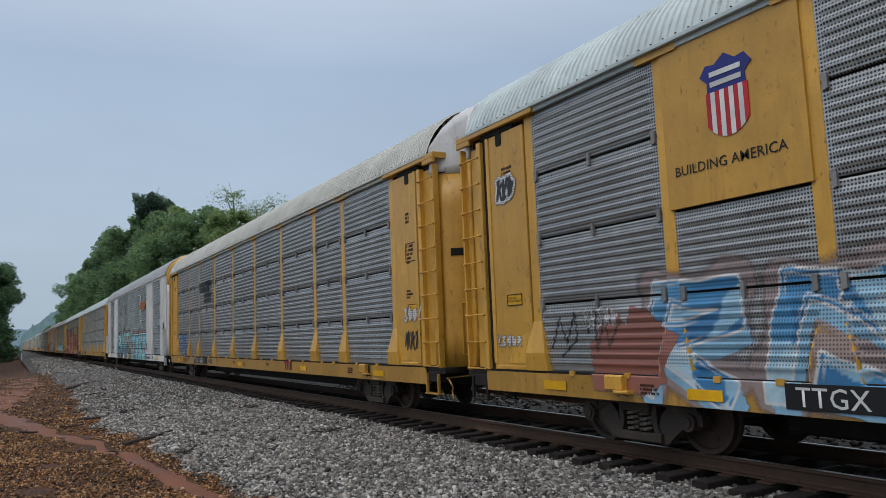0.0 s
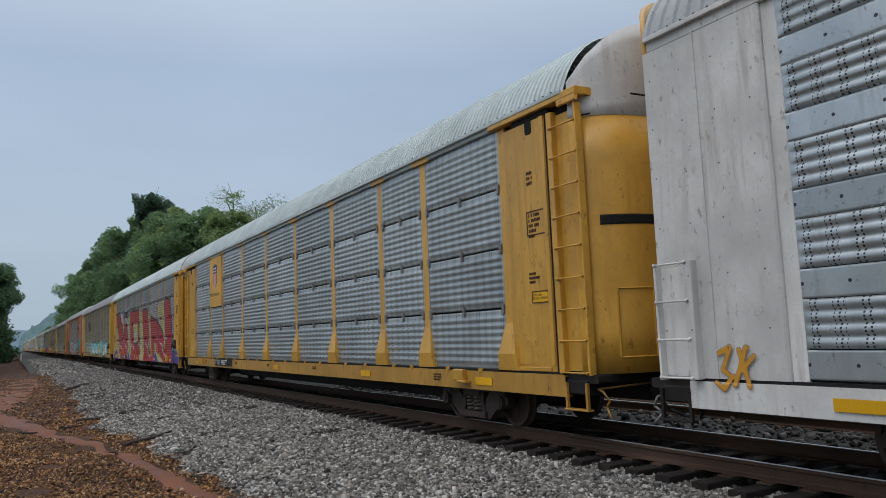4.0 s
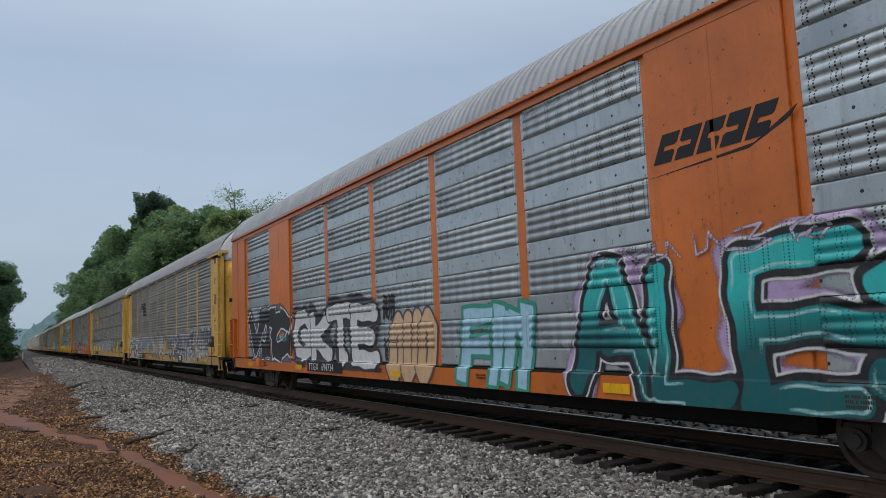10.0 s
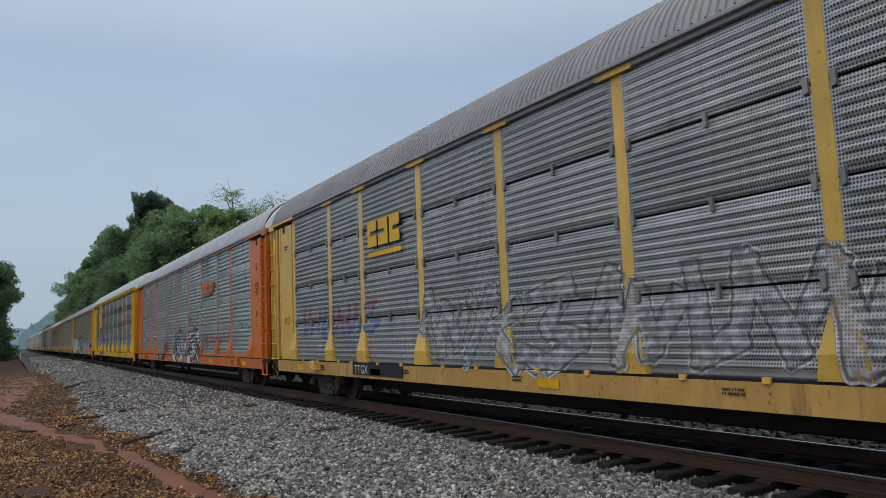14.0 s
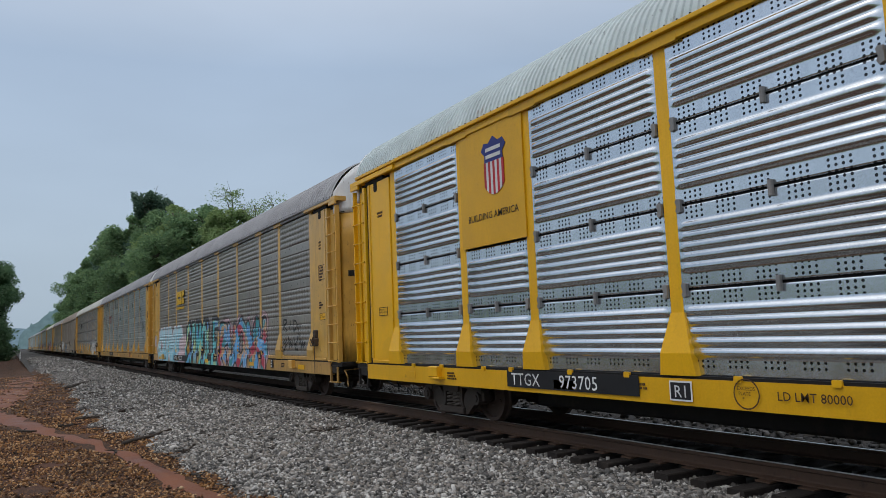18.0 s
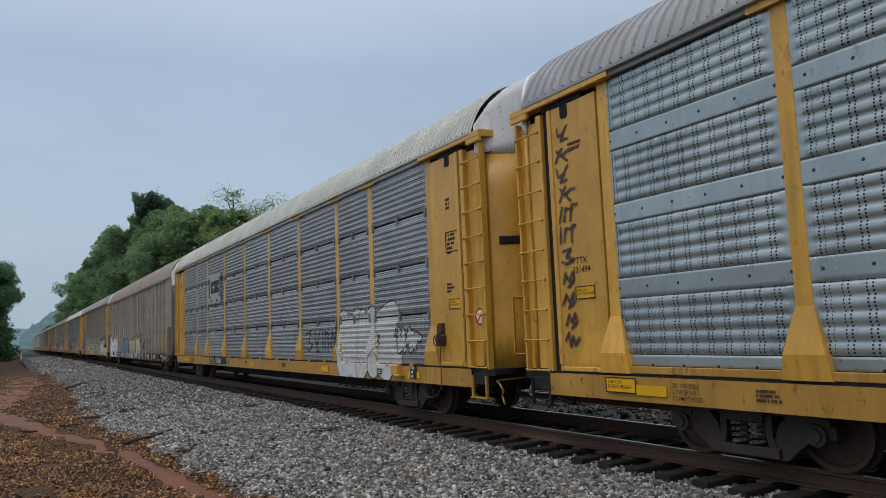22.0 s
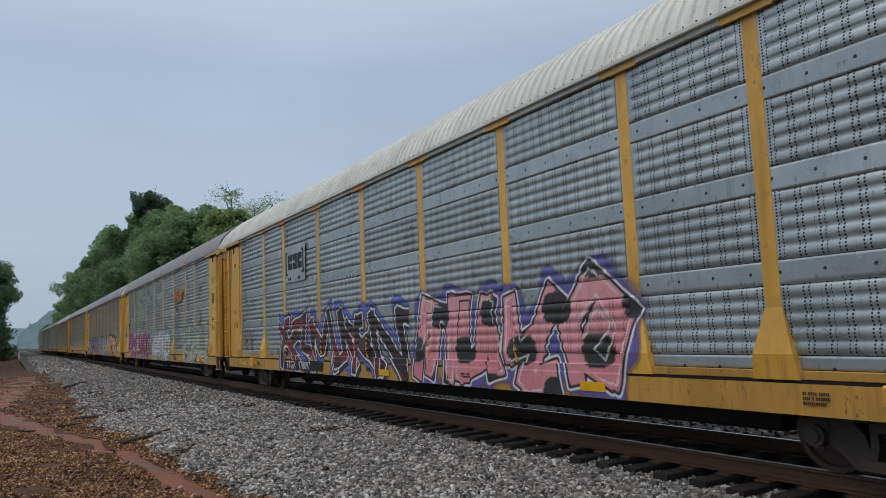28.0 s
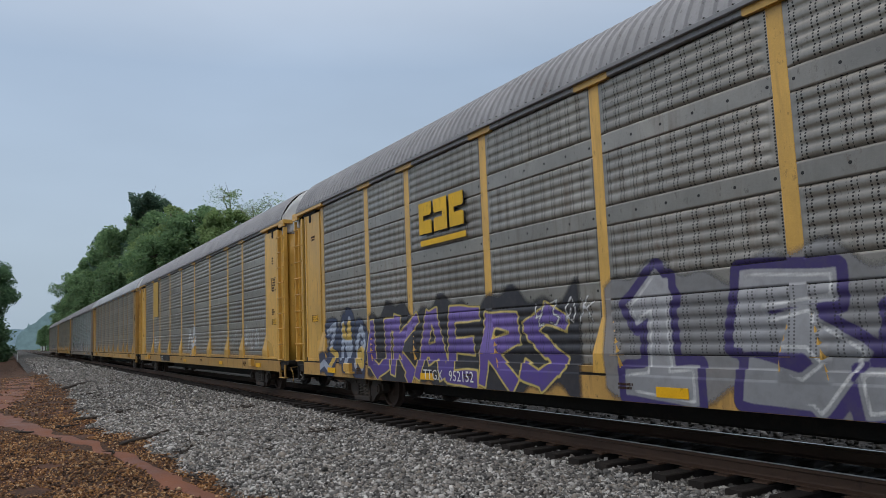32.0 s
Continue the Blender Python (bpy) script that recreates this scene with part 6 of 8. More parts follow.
# ---------------------------------------------------------------- spray paint on the sides
# Strokes of block letters in a unit square, and of loops that stand for unreadable tags.
STROKES = {"A": "0,0 .4,1 .6,1 1,0|.2,.4 .8,.4", "B": ".1,0 .1,1 .7,.95 .8,.75 .15,.52 .9,.3 .75,.05 .1,0", "C": ".95,.8 .6,1 .2,.9 .05,.5 .2,.1 .6,0 .95,.2", "D": ".1,0 .1,1 .7,.9 .95,.5 .7,.1 .1,0", "E": ".95,1 .1,1 .1,0 .95,0|.1,.5 .75,.5",
           "F": ".95,1 .1,1 .1,0|.1,.5 .75,.5", "G": ".95,.8 .6,1 .2,.9 .05,.5 .2,.1 .6,0 .95,.2 .95,.48 .55,.48", "H": ".1,0 .1,1|.9,0 .9,1|.1,.5 .9,.5", "I": ".5,0 .5,1", "J": ".2,1 .9,1 .7,1 .7,.2 .4,0 .1,.2", "K": ".1,0 .1,1|.95,1 .15,.5 .95,0",
           "L": ".1,1 .1,0 .9,0", "M": "0,0 .1,1 .5,.4 .9,1 1,0", "N": ".05,0 .1,1 .9,0 .95,1", "O": ".5,1 .1,.8 .1,.2 .5,0 .9,.2 .9,.8 .5,1", "P": ".1,0 .1,1 .8,.95 .9,.7 .7,.48 .1,.45", "R": ".1,0 .1,1 .8,.95 .85,.7 .15,.5 .95,0",
           "S": ".9,.85 .5,1 .1,.78 .5,.5 .9,.25 .5,0 .05,.15", "T": "0,1 1,1|.5,1 .5,0", "U": ".1,1 .12,.2 .5,0 .88,.2 .9,1", "V": "0,1 .5,0 1,1", "W": "0,1 .25,0 .5,.7 .75,0 1,1", "1": ".25,.8 .55,1 .55,0|.2,0 .9,0", "5": ".9,1 .2,1 .15,.55 .7,.6 .9,.3 .6,0 .1,.1",
           "9": ".9,.6 .5,.45 .1,.7 .5,1 .9,.8 .9,.3 .5,0 .15,.1", "x": "0,.05 .45,.95 .55,.95|.05,.9 1,.02|.5,.5 1,.75", "y": ".05,.95 .2,.35 .6,.5 .85,1|.6,.5 .45,0 .9,.1", "z": "0,.85 .7,1 .35,.45 .95,.3 .5,0 0,.15", "w": ".08,0 .12,1|.4,.05 .45,.9 .9,.75|.92,0 .9,1", "v": ".1,1 .2,.1 .55,.3 .6,1 .95,.15", "q": ".14,.04 .14,.96|.86,.04 .86,.96|.1,.8 .9,.8|.1,.1 .9,.1", "a": ".14,0 .14,.96|.86,0 .86,.96|.1,.82 .9,.82|.1,.45 .9,.45", "k": ".12,0 .12,1|.5,.5 .9,.98|.5,.5 .9,.02|.2,.5 .6,.5", "t": "0,.9 1,.9|.55,.9 .55,0", "?": ".1,.2 .3,.9 .6,.3 .8,1 .95,.4 .5,0", "~": "0,.5 .2,1 .4,.1 .55,.8 .8,.2 1,.7", "o": ".2,.1 .1,.6 .5,1 .9,.6 .7,.1 .3,.3 .6,.6"}


def ink_letters(width, height, n, seed, slant, spread=0.8, even=False):
    """The strokes of each form in a row: a list of lines for every letter."""
    r = random.Random(seed)
    forms = []
    word = n if isinstance(n, str) else "".join(r.choice("?~oxyzwv") for _ in range(n))
    cell = width / len(word)
    for i, ch in enumerate(word):
        lift, tall, tilt = (0.0, 1.08, slant) if even else (r.uniform(0, 0.07), r.uniform(0.84, 1.0), slant + r.uniform(-0.1, 0.1))
        segs = []
        for line in STROKES[ch].split("|"):
            pts = [tuple(float(v) for v in p.split(",")) for p in line.split()]
            pts = [((i + 0.5 + (u - 0.5) * spread) * cell + (v - 0.5) * tilt * height + (0 if even else r.uniform(-.03, .03)) * cell, (lift + v * tall * 0.92) * height) for u, v in pts]
            segs += list(zip(pts[:-1], pts[1:]))
        if r.random() < 0.35 and not even:
            p = pts[-1]
            segs.append((p, (p[0] + r.uniform(-.4, .5) * cell, p[1] - r.uniform(0.02, .12) * height)))
        forms.append(segs)
    return forms


def stroke_field(segs, S, V, r, cut):
    """Distance to the edge of strokes of half width r, negative inside; cut: square ends and a swelling width, else round."""
    if not cut:
        return nearest(segs, S, V) - r
    d = np.full(S.shape, 9.0)
    for (ax, ay), (bx, by) in segs:
        dx, dy = bx - ax, by - ay
        ln = math.hypot(dx, dy) + 1e-6
        u, v = ((S - ax) * dx + (V - ay) * dy) / ln, ((V - ay) * dx - (S - ax) * dy) / ln
        wide = r * (0.82 + 0.36 * np.clip(u / ln, 0, 1))
        p, q_ = np.abs(u - ln / 2) - ln / 2 - 0.7 * r, np.abs(v) - wide
        d = np.minimum(d, np.hypot(np.maximum(p, 0), np.maximum(q_, 0)) + np.minimum(np.maximum(p, q_), 0))
    return d


def nearest(segs, S, V):
    d = np.full(S.shape, 9.0)
    for (ax, ay), (bx, by) in segs:
        dx, dy = bx - ax, by - ay
        t = np.clip(((S - ax) * dx + (V - ay) * dy) / (dx * dx + dy * dy + 1e-9), 0, 1)
        d = np.minimum(d, np.hypot(S - ax - t * dx, V - ay - t * dy))
    return d


def side_x(spec, ztop, y, z):
    """The outermost surface of the side seen."""
    style = spec["style"]
    x = 1.378 + prof(style, z, ztop)
    bays = spec.get("posts", POSTS)
    x = np.where(np.abs(y) > 11.8, 1.45 if spec.get("smooth_end") else 1.42, x)
    for p in bays:
        near = np.abs(y - p)
        if spec.get("narrow"):
            x = np.where(near < 0.051, 1.442, x)
        elif spec.get("slim"):
            x = np.where(near < 0.1, 1.393, x)
        else:
            x = np.where(near < 0.1, 1.393, x)
            w = np.interp(z, [FOOT, 1.26, 1.74], [0.275, 0.235, 0.101])
            x = np.where((near < w + 0.004) & (z < 1.74), np.interp(z, [FOOT, 1.26, 1.74], [1.459, 1.482, 1.396]), x)
    for i in spec.get("flat_bays", ()):
        x = np.where((y > bays[i] + 0.015) & (y < bays[i + 1] - 0.015), 1.447, x)
    if style == "ribs":
        x = np.where(z < 1.10, np.maximum(x, 1.442), x)
    return -(np.where(z < 0.985, 1.4535, x) + 0.004)


def seams(spec, ztop):
    """Heights between which the sheets of the side leave a joint open."""
    style = spec["style"]
    if style in ("rows", "shiny"):
        h = (ztop - FOOT) / 4
        return [(FOOT + k * h - 0.015, FOOT + k * h + 0.015) for k in (1, 2, 3)]
    if style in ("ribs", "plates"):
        start, tall, band = (0.98, 0.985, 0.26) if style == "ribs" else (1.02, 0.81, 0.30)
        return [g for k in range(5) for g in ((start + k * tall - 0.006, start + k * tall), (start + k * tall + band - 0.003, start + k * tall + band + 0.006)) if g[0] > 1.12]
    return []


def mix3(a, b, f):
    return np.asarray(a, float) * (1 - f[..., None]) + np.asarray(b, float) * f[..., None]


def spray(car, spec, piece, seed, lift):
    """Paints one piece; piece: y from, y to, z from, z to, count of forms, then colours and looks."""
    y0, y1, z0, z1, n = piece[:5]
    z0 = z0 - 0.06 if z0 < 1.0 else z0
    look_ = piece[5]
    ztop = {"low": 4.93, "tall": 5.02, "deep": 4.76}[spec.get("shape", "low")]
    pad = look_.get("pad", 0.3)
    step = look_.get("step", 0.034)
    ys_ = list(np.arange(y1 - pad, y0 + pad, step))
    for p in spec.get("posts", POSTS):
        for e in (-0.102, -0.0985, 0.0985, 0.102):
            ys_.append(p + e)
    ys_ = np.array(sorted(v for v in ys_ if y1 - pad <= v <= y0 + pad))
    zs = [v for v in np.arange(max(0.66, z0 - pad), min(ztop, z1 + pad), 0.029)] + [0.964, 0.966, 0.999, 1.001, 1.099, 1.101, 1.26] + [e for g in seams(spec, ztop) for e in g]
    zs = np.array(sorted(v for v in zs if max(0.66, z0 - pad) <= v <= z1 + pad))
    Y, Z = np.meshgrid(ys_, zs)
    S, V = y0 - Y, Z - z0
    width, height = y0 - y1, z1 - z0
    r = look_.get("r", 0.11)
    cut = look_.get("cut", r > 0.09)
    forms = ink_letters(width, height, n, seed, look_.get("slant", 0.1), look_.get("spread", 0.95 if cut else 0.8), look_.get("even", False))
    bend = look_.get("wobble", 0.5)
    S_, V_ = S + bend * 0.05 * np.sin(V * 3.1 + seed) + bend * 0.015 * np.sin(V * 11 + S * 3), V + bend * 0.05 * np.sin(S * 1.9 + seed) + bend * 0.015 * np.sin(S * 9 - V * 4)
    fields = [stroke_field(f, S_, V_, r, cut) for f in forms]
    d = np.minimum.reduce(fields)
    shape3 = S.shape + (3,)
    coats = {}

    def coat(key, colour, a, dist):
        coats[key] = (np.broadcast_to(np.asarray(colour, float), shape3), a, dist)
    if "ground" in look_:
        inside = np.maximum(np.maximum(-S, S - width), np.maximum(z0 - Z - 0.05, Z - z1))
        coat("halo", look_["ground"], look_.get("ground_a", 0.95), inside - 0.1 - 0.14 * np.sin(S * 3.1 + seed) - 0.08 * np.sin(S * 8.3))
    elif "halo" in look_:
        coat("halo", look_["halo"], look_.get("halo_a", 0.85), d - 0.17 - 0.08 * np.sin(S * 4 + V * 6))
    if "shade" in look_:
        sx, sv = look_.get("throw", (0.16, -0.14))
        deep = np.minimum.reduce([stroke_field([g for f in forms for g in f], S_ - sx * k, V_ - sv * k, r, cut) for k in (0.35, 0.7, 1.0)])
        coat("shade", look_["shade"], 1.0, deep)
    if "rim" in look_:
        coat("rim", look_["rim"], 1.0, d - look_.get("rim_w", 0.075))
    if "line" in look_:
        coat("line", look_["line"], 1.0, d - look_.get("line_w", 0.04))
    a, b = look_["fill"], look_.get("fill2", look_["fill"])
    f = np.clip(0.5 + 0.5 * np.sin(S * 2.1 + seed) * 0.7 + (V / height - 0.5) * look_.get("fade", 1.2), 0, 1)
    if look_.get("spots"):
        f = np.zeros(S.shape)
        row = np.floor(V / 0.26)
        col = np.floor((S + 0.14 * (row % 2)) / 0.29)
        off = np.hypot(S + 0.14 * (row % 2) - (col + 0.5) * 0.29 + 0.03 * np.sin(col * 5 + row), V - (row + 0.5) * 0.26 + 0.03 * np.cos(col * 3 + row * 2))
        coat("glint", b, 0.95, np.maximum(off - 0.05 - 0.06 * np.abs(np.sin(col * 12.9 + row * 7.3)), d + 0.02))
    if look_.get("bands"):
        f = (np.sin(S * 9 + 3 * np.sin(V * 5)) > 0.1).astype(float)
    fill = mix3(a, b, f)
    if "third" in look_:
        patch = np.sin(S * 3.7 + 1.3 * seed) * np.sin(V * 5.1 + seed) > 0.35
        fill = np.where(patch[..., None], np.asarray(look_["third"], float), fill)
    if "palette" in look_:
        hues = np.array(look_["palette"], float)
        cells = np.floor(S * 2.3 + 0.5 * np.sin(V * 3.3 + S)) + 3 * np.floor(V * 2.6 + 0.6 * np.sin(S * 2.7 + seed))
        fill = hues[(np.abs(np.sin(cells * 12.9898)) * 997).astype(int) % len(hues)]
    coat("fill", fill, look_.get("a", 1.0), d)
    if r > 0.05 and len(fields) > 1 and look_.get("seam", "line" in look_ or "rim" in look_):
        under, cross = fields[0], np.full(S.shape, 9.0)
        w = look_.get("line_w", 0.04) * 0.5
        for g in fields[1:]:
            cross = np.minimum(cross, np.maximum(np.abs(g) - w, under))
            under = np.minimum(under, g)
        coat("seam", look_.get("line", look_.get("rim", GREY)), 1.0, cross)
    if "glint" in look_:
        side = np.sin(S * 2.7 + V * 1.3 + seed)
        coat("glint", look_["glint"], 0.9, np.maximum(np.abs(d + r * 0.3) - 0.016, 0.05 * (0.25 - side)))
    return skin(car, spec, side_x(spec, ztop, Y, Z) - lift, Y, Z, coats, look_.get("worn", 0.0), {"ribs": "spray_ribs", "plates": "spray_plates", "rows": "spray_rows"}.get(spec["style"], "spray"))


def skin(car, spec, X, Y, Z, coats, worn=0.0, material="spray", name="graffiti"):
    """A coat of paint that follows the side; faces with no paint are left out. coats: colours, strength, distance to the edge."""
    h, w = X.shape
    idx = np.arange(h * w).reshape(h, w)
    quads = np.stack([idx[:-1, :-1], idx[:-1, 1:], idx[1:, 1:], idx[1:, :-1]], -1).reshape(-1, 4)
    seen = np.zeros(h * w, bool)
    for colour, a, dist in coats.values():
        seen |= (dist.ravel() < 0.05) & (a > 0)
    mid_z, mid_y = Z.ravel()[quads].mean(1), Y.ravel()[quads].mean(1)
    bare = np.zeros(len(quads), bool)
    for lo, hi in seams(spec, {"low": 4.93, "tall": 5.02, "deep": 4.76}[spec.get("shape", "low")]):
        bare |= (mid_z > lo) & (mid_z < hi)
    for p in spec.get("posts", POSTS):
        bare &= np.abs(mid_y - p) > 0.11
    bare &= np.abs(mid_y) < 11.7
    for i in spec.get("flat_bays", ()):
        bare &= ~((mid_y > POSTS[i]) & (mid_y < POSTS[i + 1]))
    quads = quads[seen[quads].any(1) & ~bare]
    used, inv = np.unique(quads, return_inverse=True)
    me = array_mesh(name, np.stack([X.ravel(), Y.ravel(), Z.ravel()], -1)[used], inv.reshape(-1, 4)[:, ::-1])

    def store(key, rgba):
        me.attributes.new(key, "FLOAT_COLOR", "POINT").data.foreach_set("color", np.ascontiguousarray(rgba, dtype=np.float32).ravel())
    clear = np.full(h * w, 9.0)
    for key, order in (("edges", ("fill", "line", "rim", "halo")), ("more_edges", ("shade", "seam", "glint", "none"))):
        store(key, np.stack([(coats[k][2].ravel() if k in coats else clear)[used] for k in order], -1))
    for key in COATS:
        c, a = (coats[key][0].reshape(-1, 3)[used], coats[key][1]) if key in coats else (np.zeros((len(used), 3)), 0.0)
        store(key, np.concatenate([c, np.full((len(used), 1), a)], 1))
    me.attributes.new("worn", "FLOAT", "POINT").data.foreach_set("value", np.full(len(used), worn, np.float32))
    return part(name, me, material, car, label="spray-painted graffiti")


def red_wall(car, spec):
    """One painter's work over almost the whole side: red ground, pale green letters, black edges, white lightning, violet foot."""
    ztop = 4.93
    ys_ = list(np.arange(-13.1, 12.5, 0.03))
    for p in POSTS:
        ys_ += [p + e for e in (-0.102, -0.0985, 0.0985, 0.102)]
    ys_ = np.array(sorted(ys_))
    zs = np.array(sorted(list(np.arange(0.66, 4.15, 0.029)) + [0.964, 0.966, 0.999, 1.001] + [e for g in seams(spec, ztop) for e in g]))
    Y, Z = np.meshgrid(ys_, zs)
    col, alpha = np.zeros(Y.shape + (3,)), np.zeros(Y.shape)

    def lay(dist, c, a=1.0, s=0.02):
        nonlocal col, alpha
        m = (np.clip(0.5 - dist / (2 * s), 0, 1) * a)[..., None]
        col = np.asarray(c, float) * m + col * (1 - m)
        alpha = np.maximum(alpha, m[..., 0])
    red, green, dark, blue, violet = (0.40, 0.018, 0.026), (0.46, 0.47, 0.20), (0.02, 0.02, 0.024), (0.40, 0.48, 0.54), (0.07, 0.04, 0.26)

    def field(pts):
        """Distance to a closed outline, negative inside."""
        pairs = list(zip(pts, pts[1:] + pts[:1]))
        inside = np.zeros(Y.shape, bool)
        for (ya, za), (yb, zb) in pairs:
            inside ^= ((za > Z) != (zb > Z)) & (Y < (yb - ya) * (Z - za) / (zb - za + 1e-9) + ya)
        return np.where(inside, -1.0, 1.0) * nearest(pairs, Y, Z)

    def form(c, *pts, edge=0.0):
        pts = list(pts)
        if edge:
            lay(field([(y - edge, z + edge) for y, z in pts]), dark)
        lay(field(pts), c)
    lay(np.maximum(Z - 1.0, np.maximum(Y - 11.4, -11.3 - Y)), red)
    form(green, (11.6, 3.4), (9.2, 2.6), (8.2, 0.61), (11.6, 0.61))
    form(blue, (9.6, 3.95), (7.4, 3.85), (6.8, 1.9))
    form(green, (8.4, 3.2), (7.6, 3.5), (7.1, 2.2))
    form(red, (11.45, 3.8), (9.7, 3.92), (6.95, 1.95), (6.9, 0.61), (8.5, 0.61), (9.3, 1.2), (9.9, 1.9), edge=0.13)
    form(blue, (6.0, 3.55), (4.3, 3.5), (4.0, 0.9), (4.6, 0.9))
    form(green, (5.1, 3.6), (4.0, 3.6), (3.6, 0.61), (4.3, 0.61))
    form(red, (7.5, 3.75), (5.9, 3.65), (4.6, 0.61), (6.9, 0.61), (6.95, 1.9), edge=0.13)
    form(green, (0.2, 3.6), (-1.2, 3.7), (-2.6, 0.61), (-0.6, 0.61))
    form(red, (4.0, 3.75), (0.1, 3.75), (-0.4, 0.61), (3.75, 0.61), edge=0.13)
    form(dark, (2.65, 2.9), (0.6, 2.95), (0.4, 1.7), (1.5, 1.55), (2.05, 1.62))
    form(green, (2.6, 2.95), (0.6, 3.0), (0.5, 1.85), (1.5, 1.72), (2.0, 1.8))
    form(blue, (2.35, 2.35), (1.5, 2.4), (1.5, 1.72), (2.0, 1.8))
    form(green, (4.15, 1.8), (3.5, 1.5), (3.2, 0.61), (3.8, 0.61))
    form(green, (-3.5, 3.4), (-4.6, 3.3), (-5.2, 0.95), (-4.3, 0.95))
    form(red, (-1.4, 3.65), (-3.2, 3.65), (-4.6, 0.61), (-2.2, 0.61), edge=0.12)
    form(green, (-7.3, 3.5), (-8.7, 4.05), (-9.6, 1.3), (-8.2, 2.0))
    form(red, (-4.4, 3.2), (-5.5, 3.0), (-7.3, 2.62), (-8.6, 2.1), (-9.5, 0.61), (-5.0, 0.61), edge=0.11)
    form(green, (-5.8, 1.7), (-6.5, 1.6), (-7.2, 1.15), (-9.3, 0.61), (-6.2, 0.61))
    form(red, (-8.85, 3.9), (-10.45, 3.8), (-11.45, 0.61), (-9.3, 0.61), (-9.25, 1.5), edge=0.16)
    fringe = 0.12 * np.sin(Y * 9) * np.sin(Y * 3.1)
    for pts in ([(-11.2, 0.61), (-13.1, 0.61), (-13.0, 1.1), (-12.0, 1.2), (-11.4, 1.65)], [(-5.8, 0.61), (-5.9, 1.05), (-6.6, 1.15), (-7.5, 0.61)],
                [(12.4, 0.61), (12.3, 1.25), (11.4, 1.2), (9.9, 0.9), (9.8, 0.61)], [(4.75, 1.5), (4.4, 1.4), (3.6, 0.61), (4.4, 0.61)]):
        d = field(pts) + fringe * 0.6
        lay(d - 0.08, (0.12, 0.45, 0.6), 0.9)
        lay(d, violet)
    r = random.Random(9)
    bolts = []
    for c in (8.4, 5.7, 2.5, -0.9, -3.6, -8.7):
        for (ya, za), (yb, zb) in (((c + 1.1, 1.7), (c, 1.42)), ((c, 1.42), (c - 1.15, 0.8)), ((c - 0.1, 1.42), (c - 0.4, 1.85)), ((c - 0.4, 1.85), (c - 0.75, 1.95))):
            p = (ya, za)
            for k in range(1, 10):
                q_ = (ya + (yb - ya) * k / 9 + r.uniform(-.05, .05), za + (zb - za) * k / 9 + r.uniform(-.05, .05))
                bolts.append((p, q_))
                p = q_
    d = nearest(bolts, Y, Z)
    lay(d - 0.06, (0.62, 0.33, 0.33), 0.6, 0.05)
    lay(d - 0.02, (0.75, 0.72, 0.7), 1.0, 0.012)
    skin(car, spec, side_x(spec, ztop, Y, Z), Y, Z, {"fill": (col, 1.0, 0.02 - 0.04 * alpha)}, 0.0, "spray_rows")


# ---------------------------------------------------------------- the carriages, from the head of the train
PLACES = [-2.66, 25.65, 53.89, 82.36, 110.76, 138.94, 167.33, 196.05, 224.41, 252.22, 280.6, 309.03, 337.1, 365.47, 393.8, 422.13, 450.81, 478.97, 507.36, 535.62, 563.95, 592.25, 620.6, 648.9]

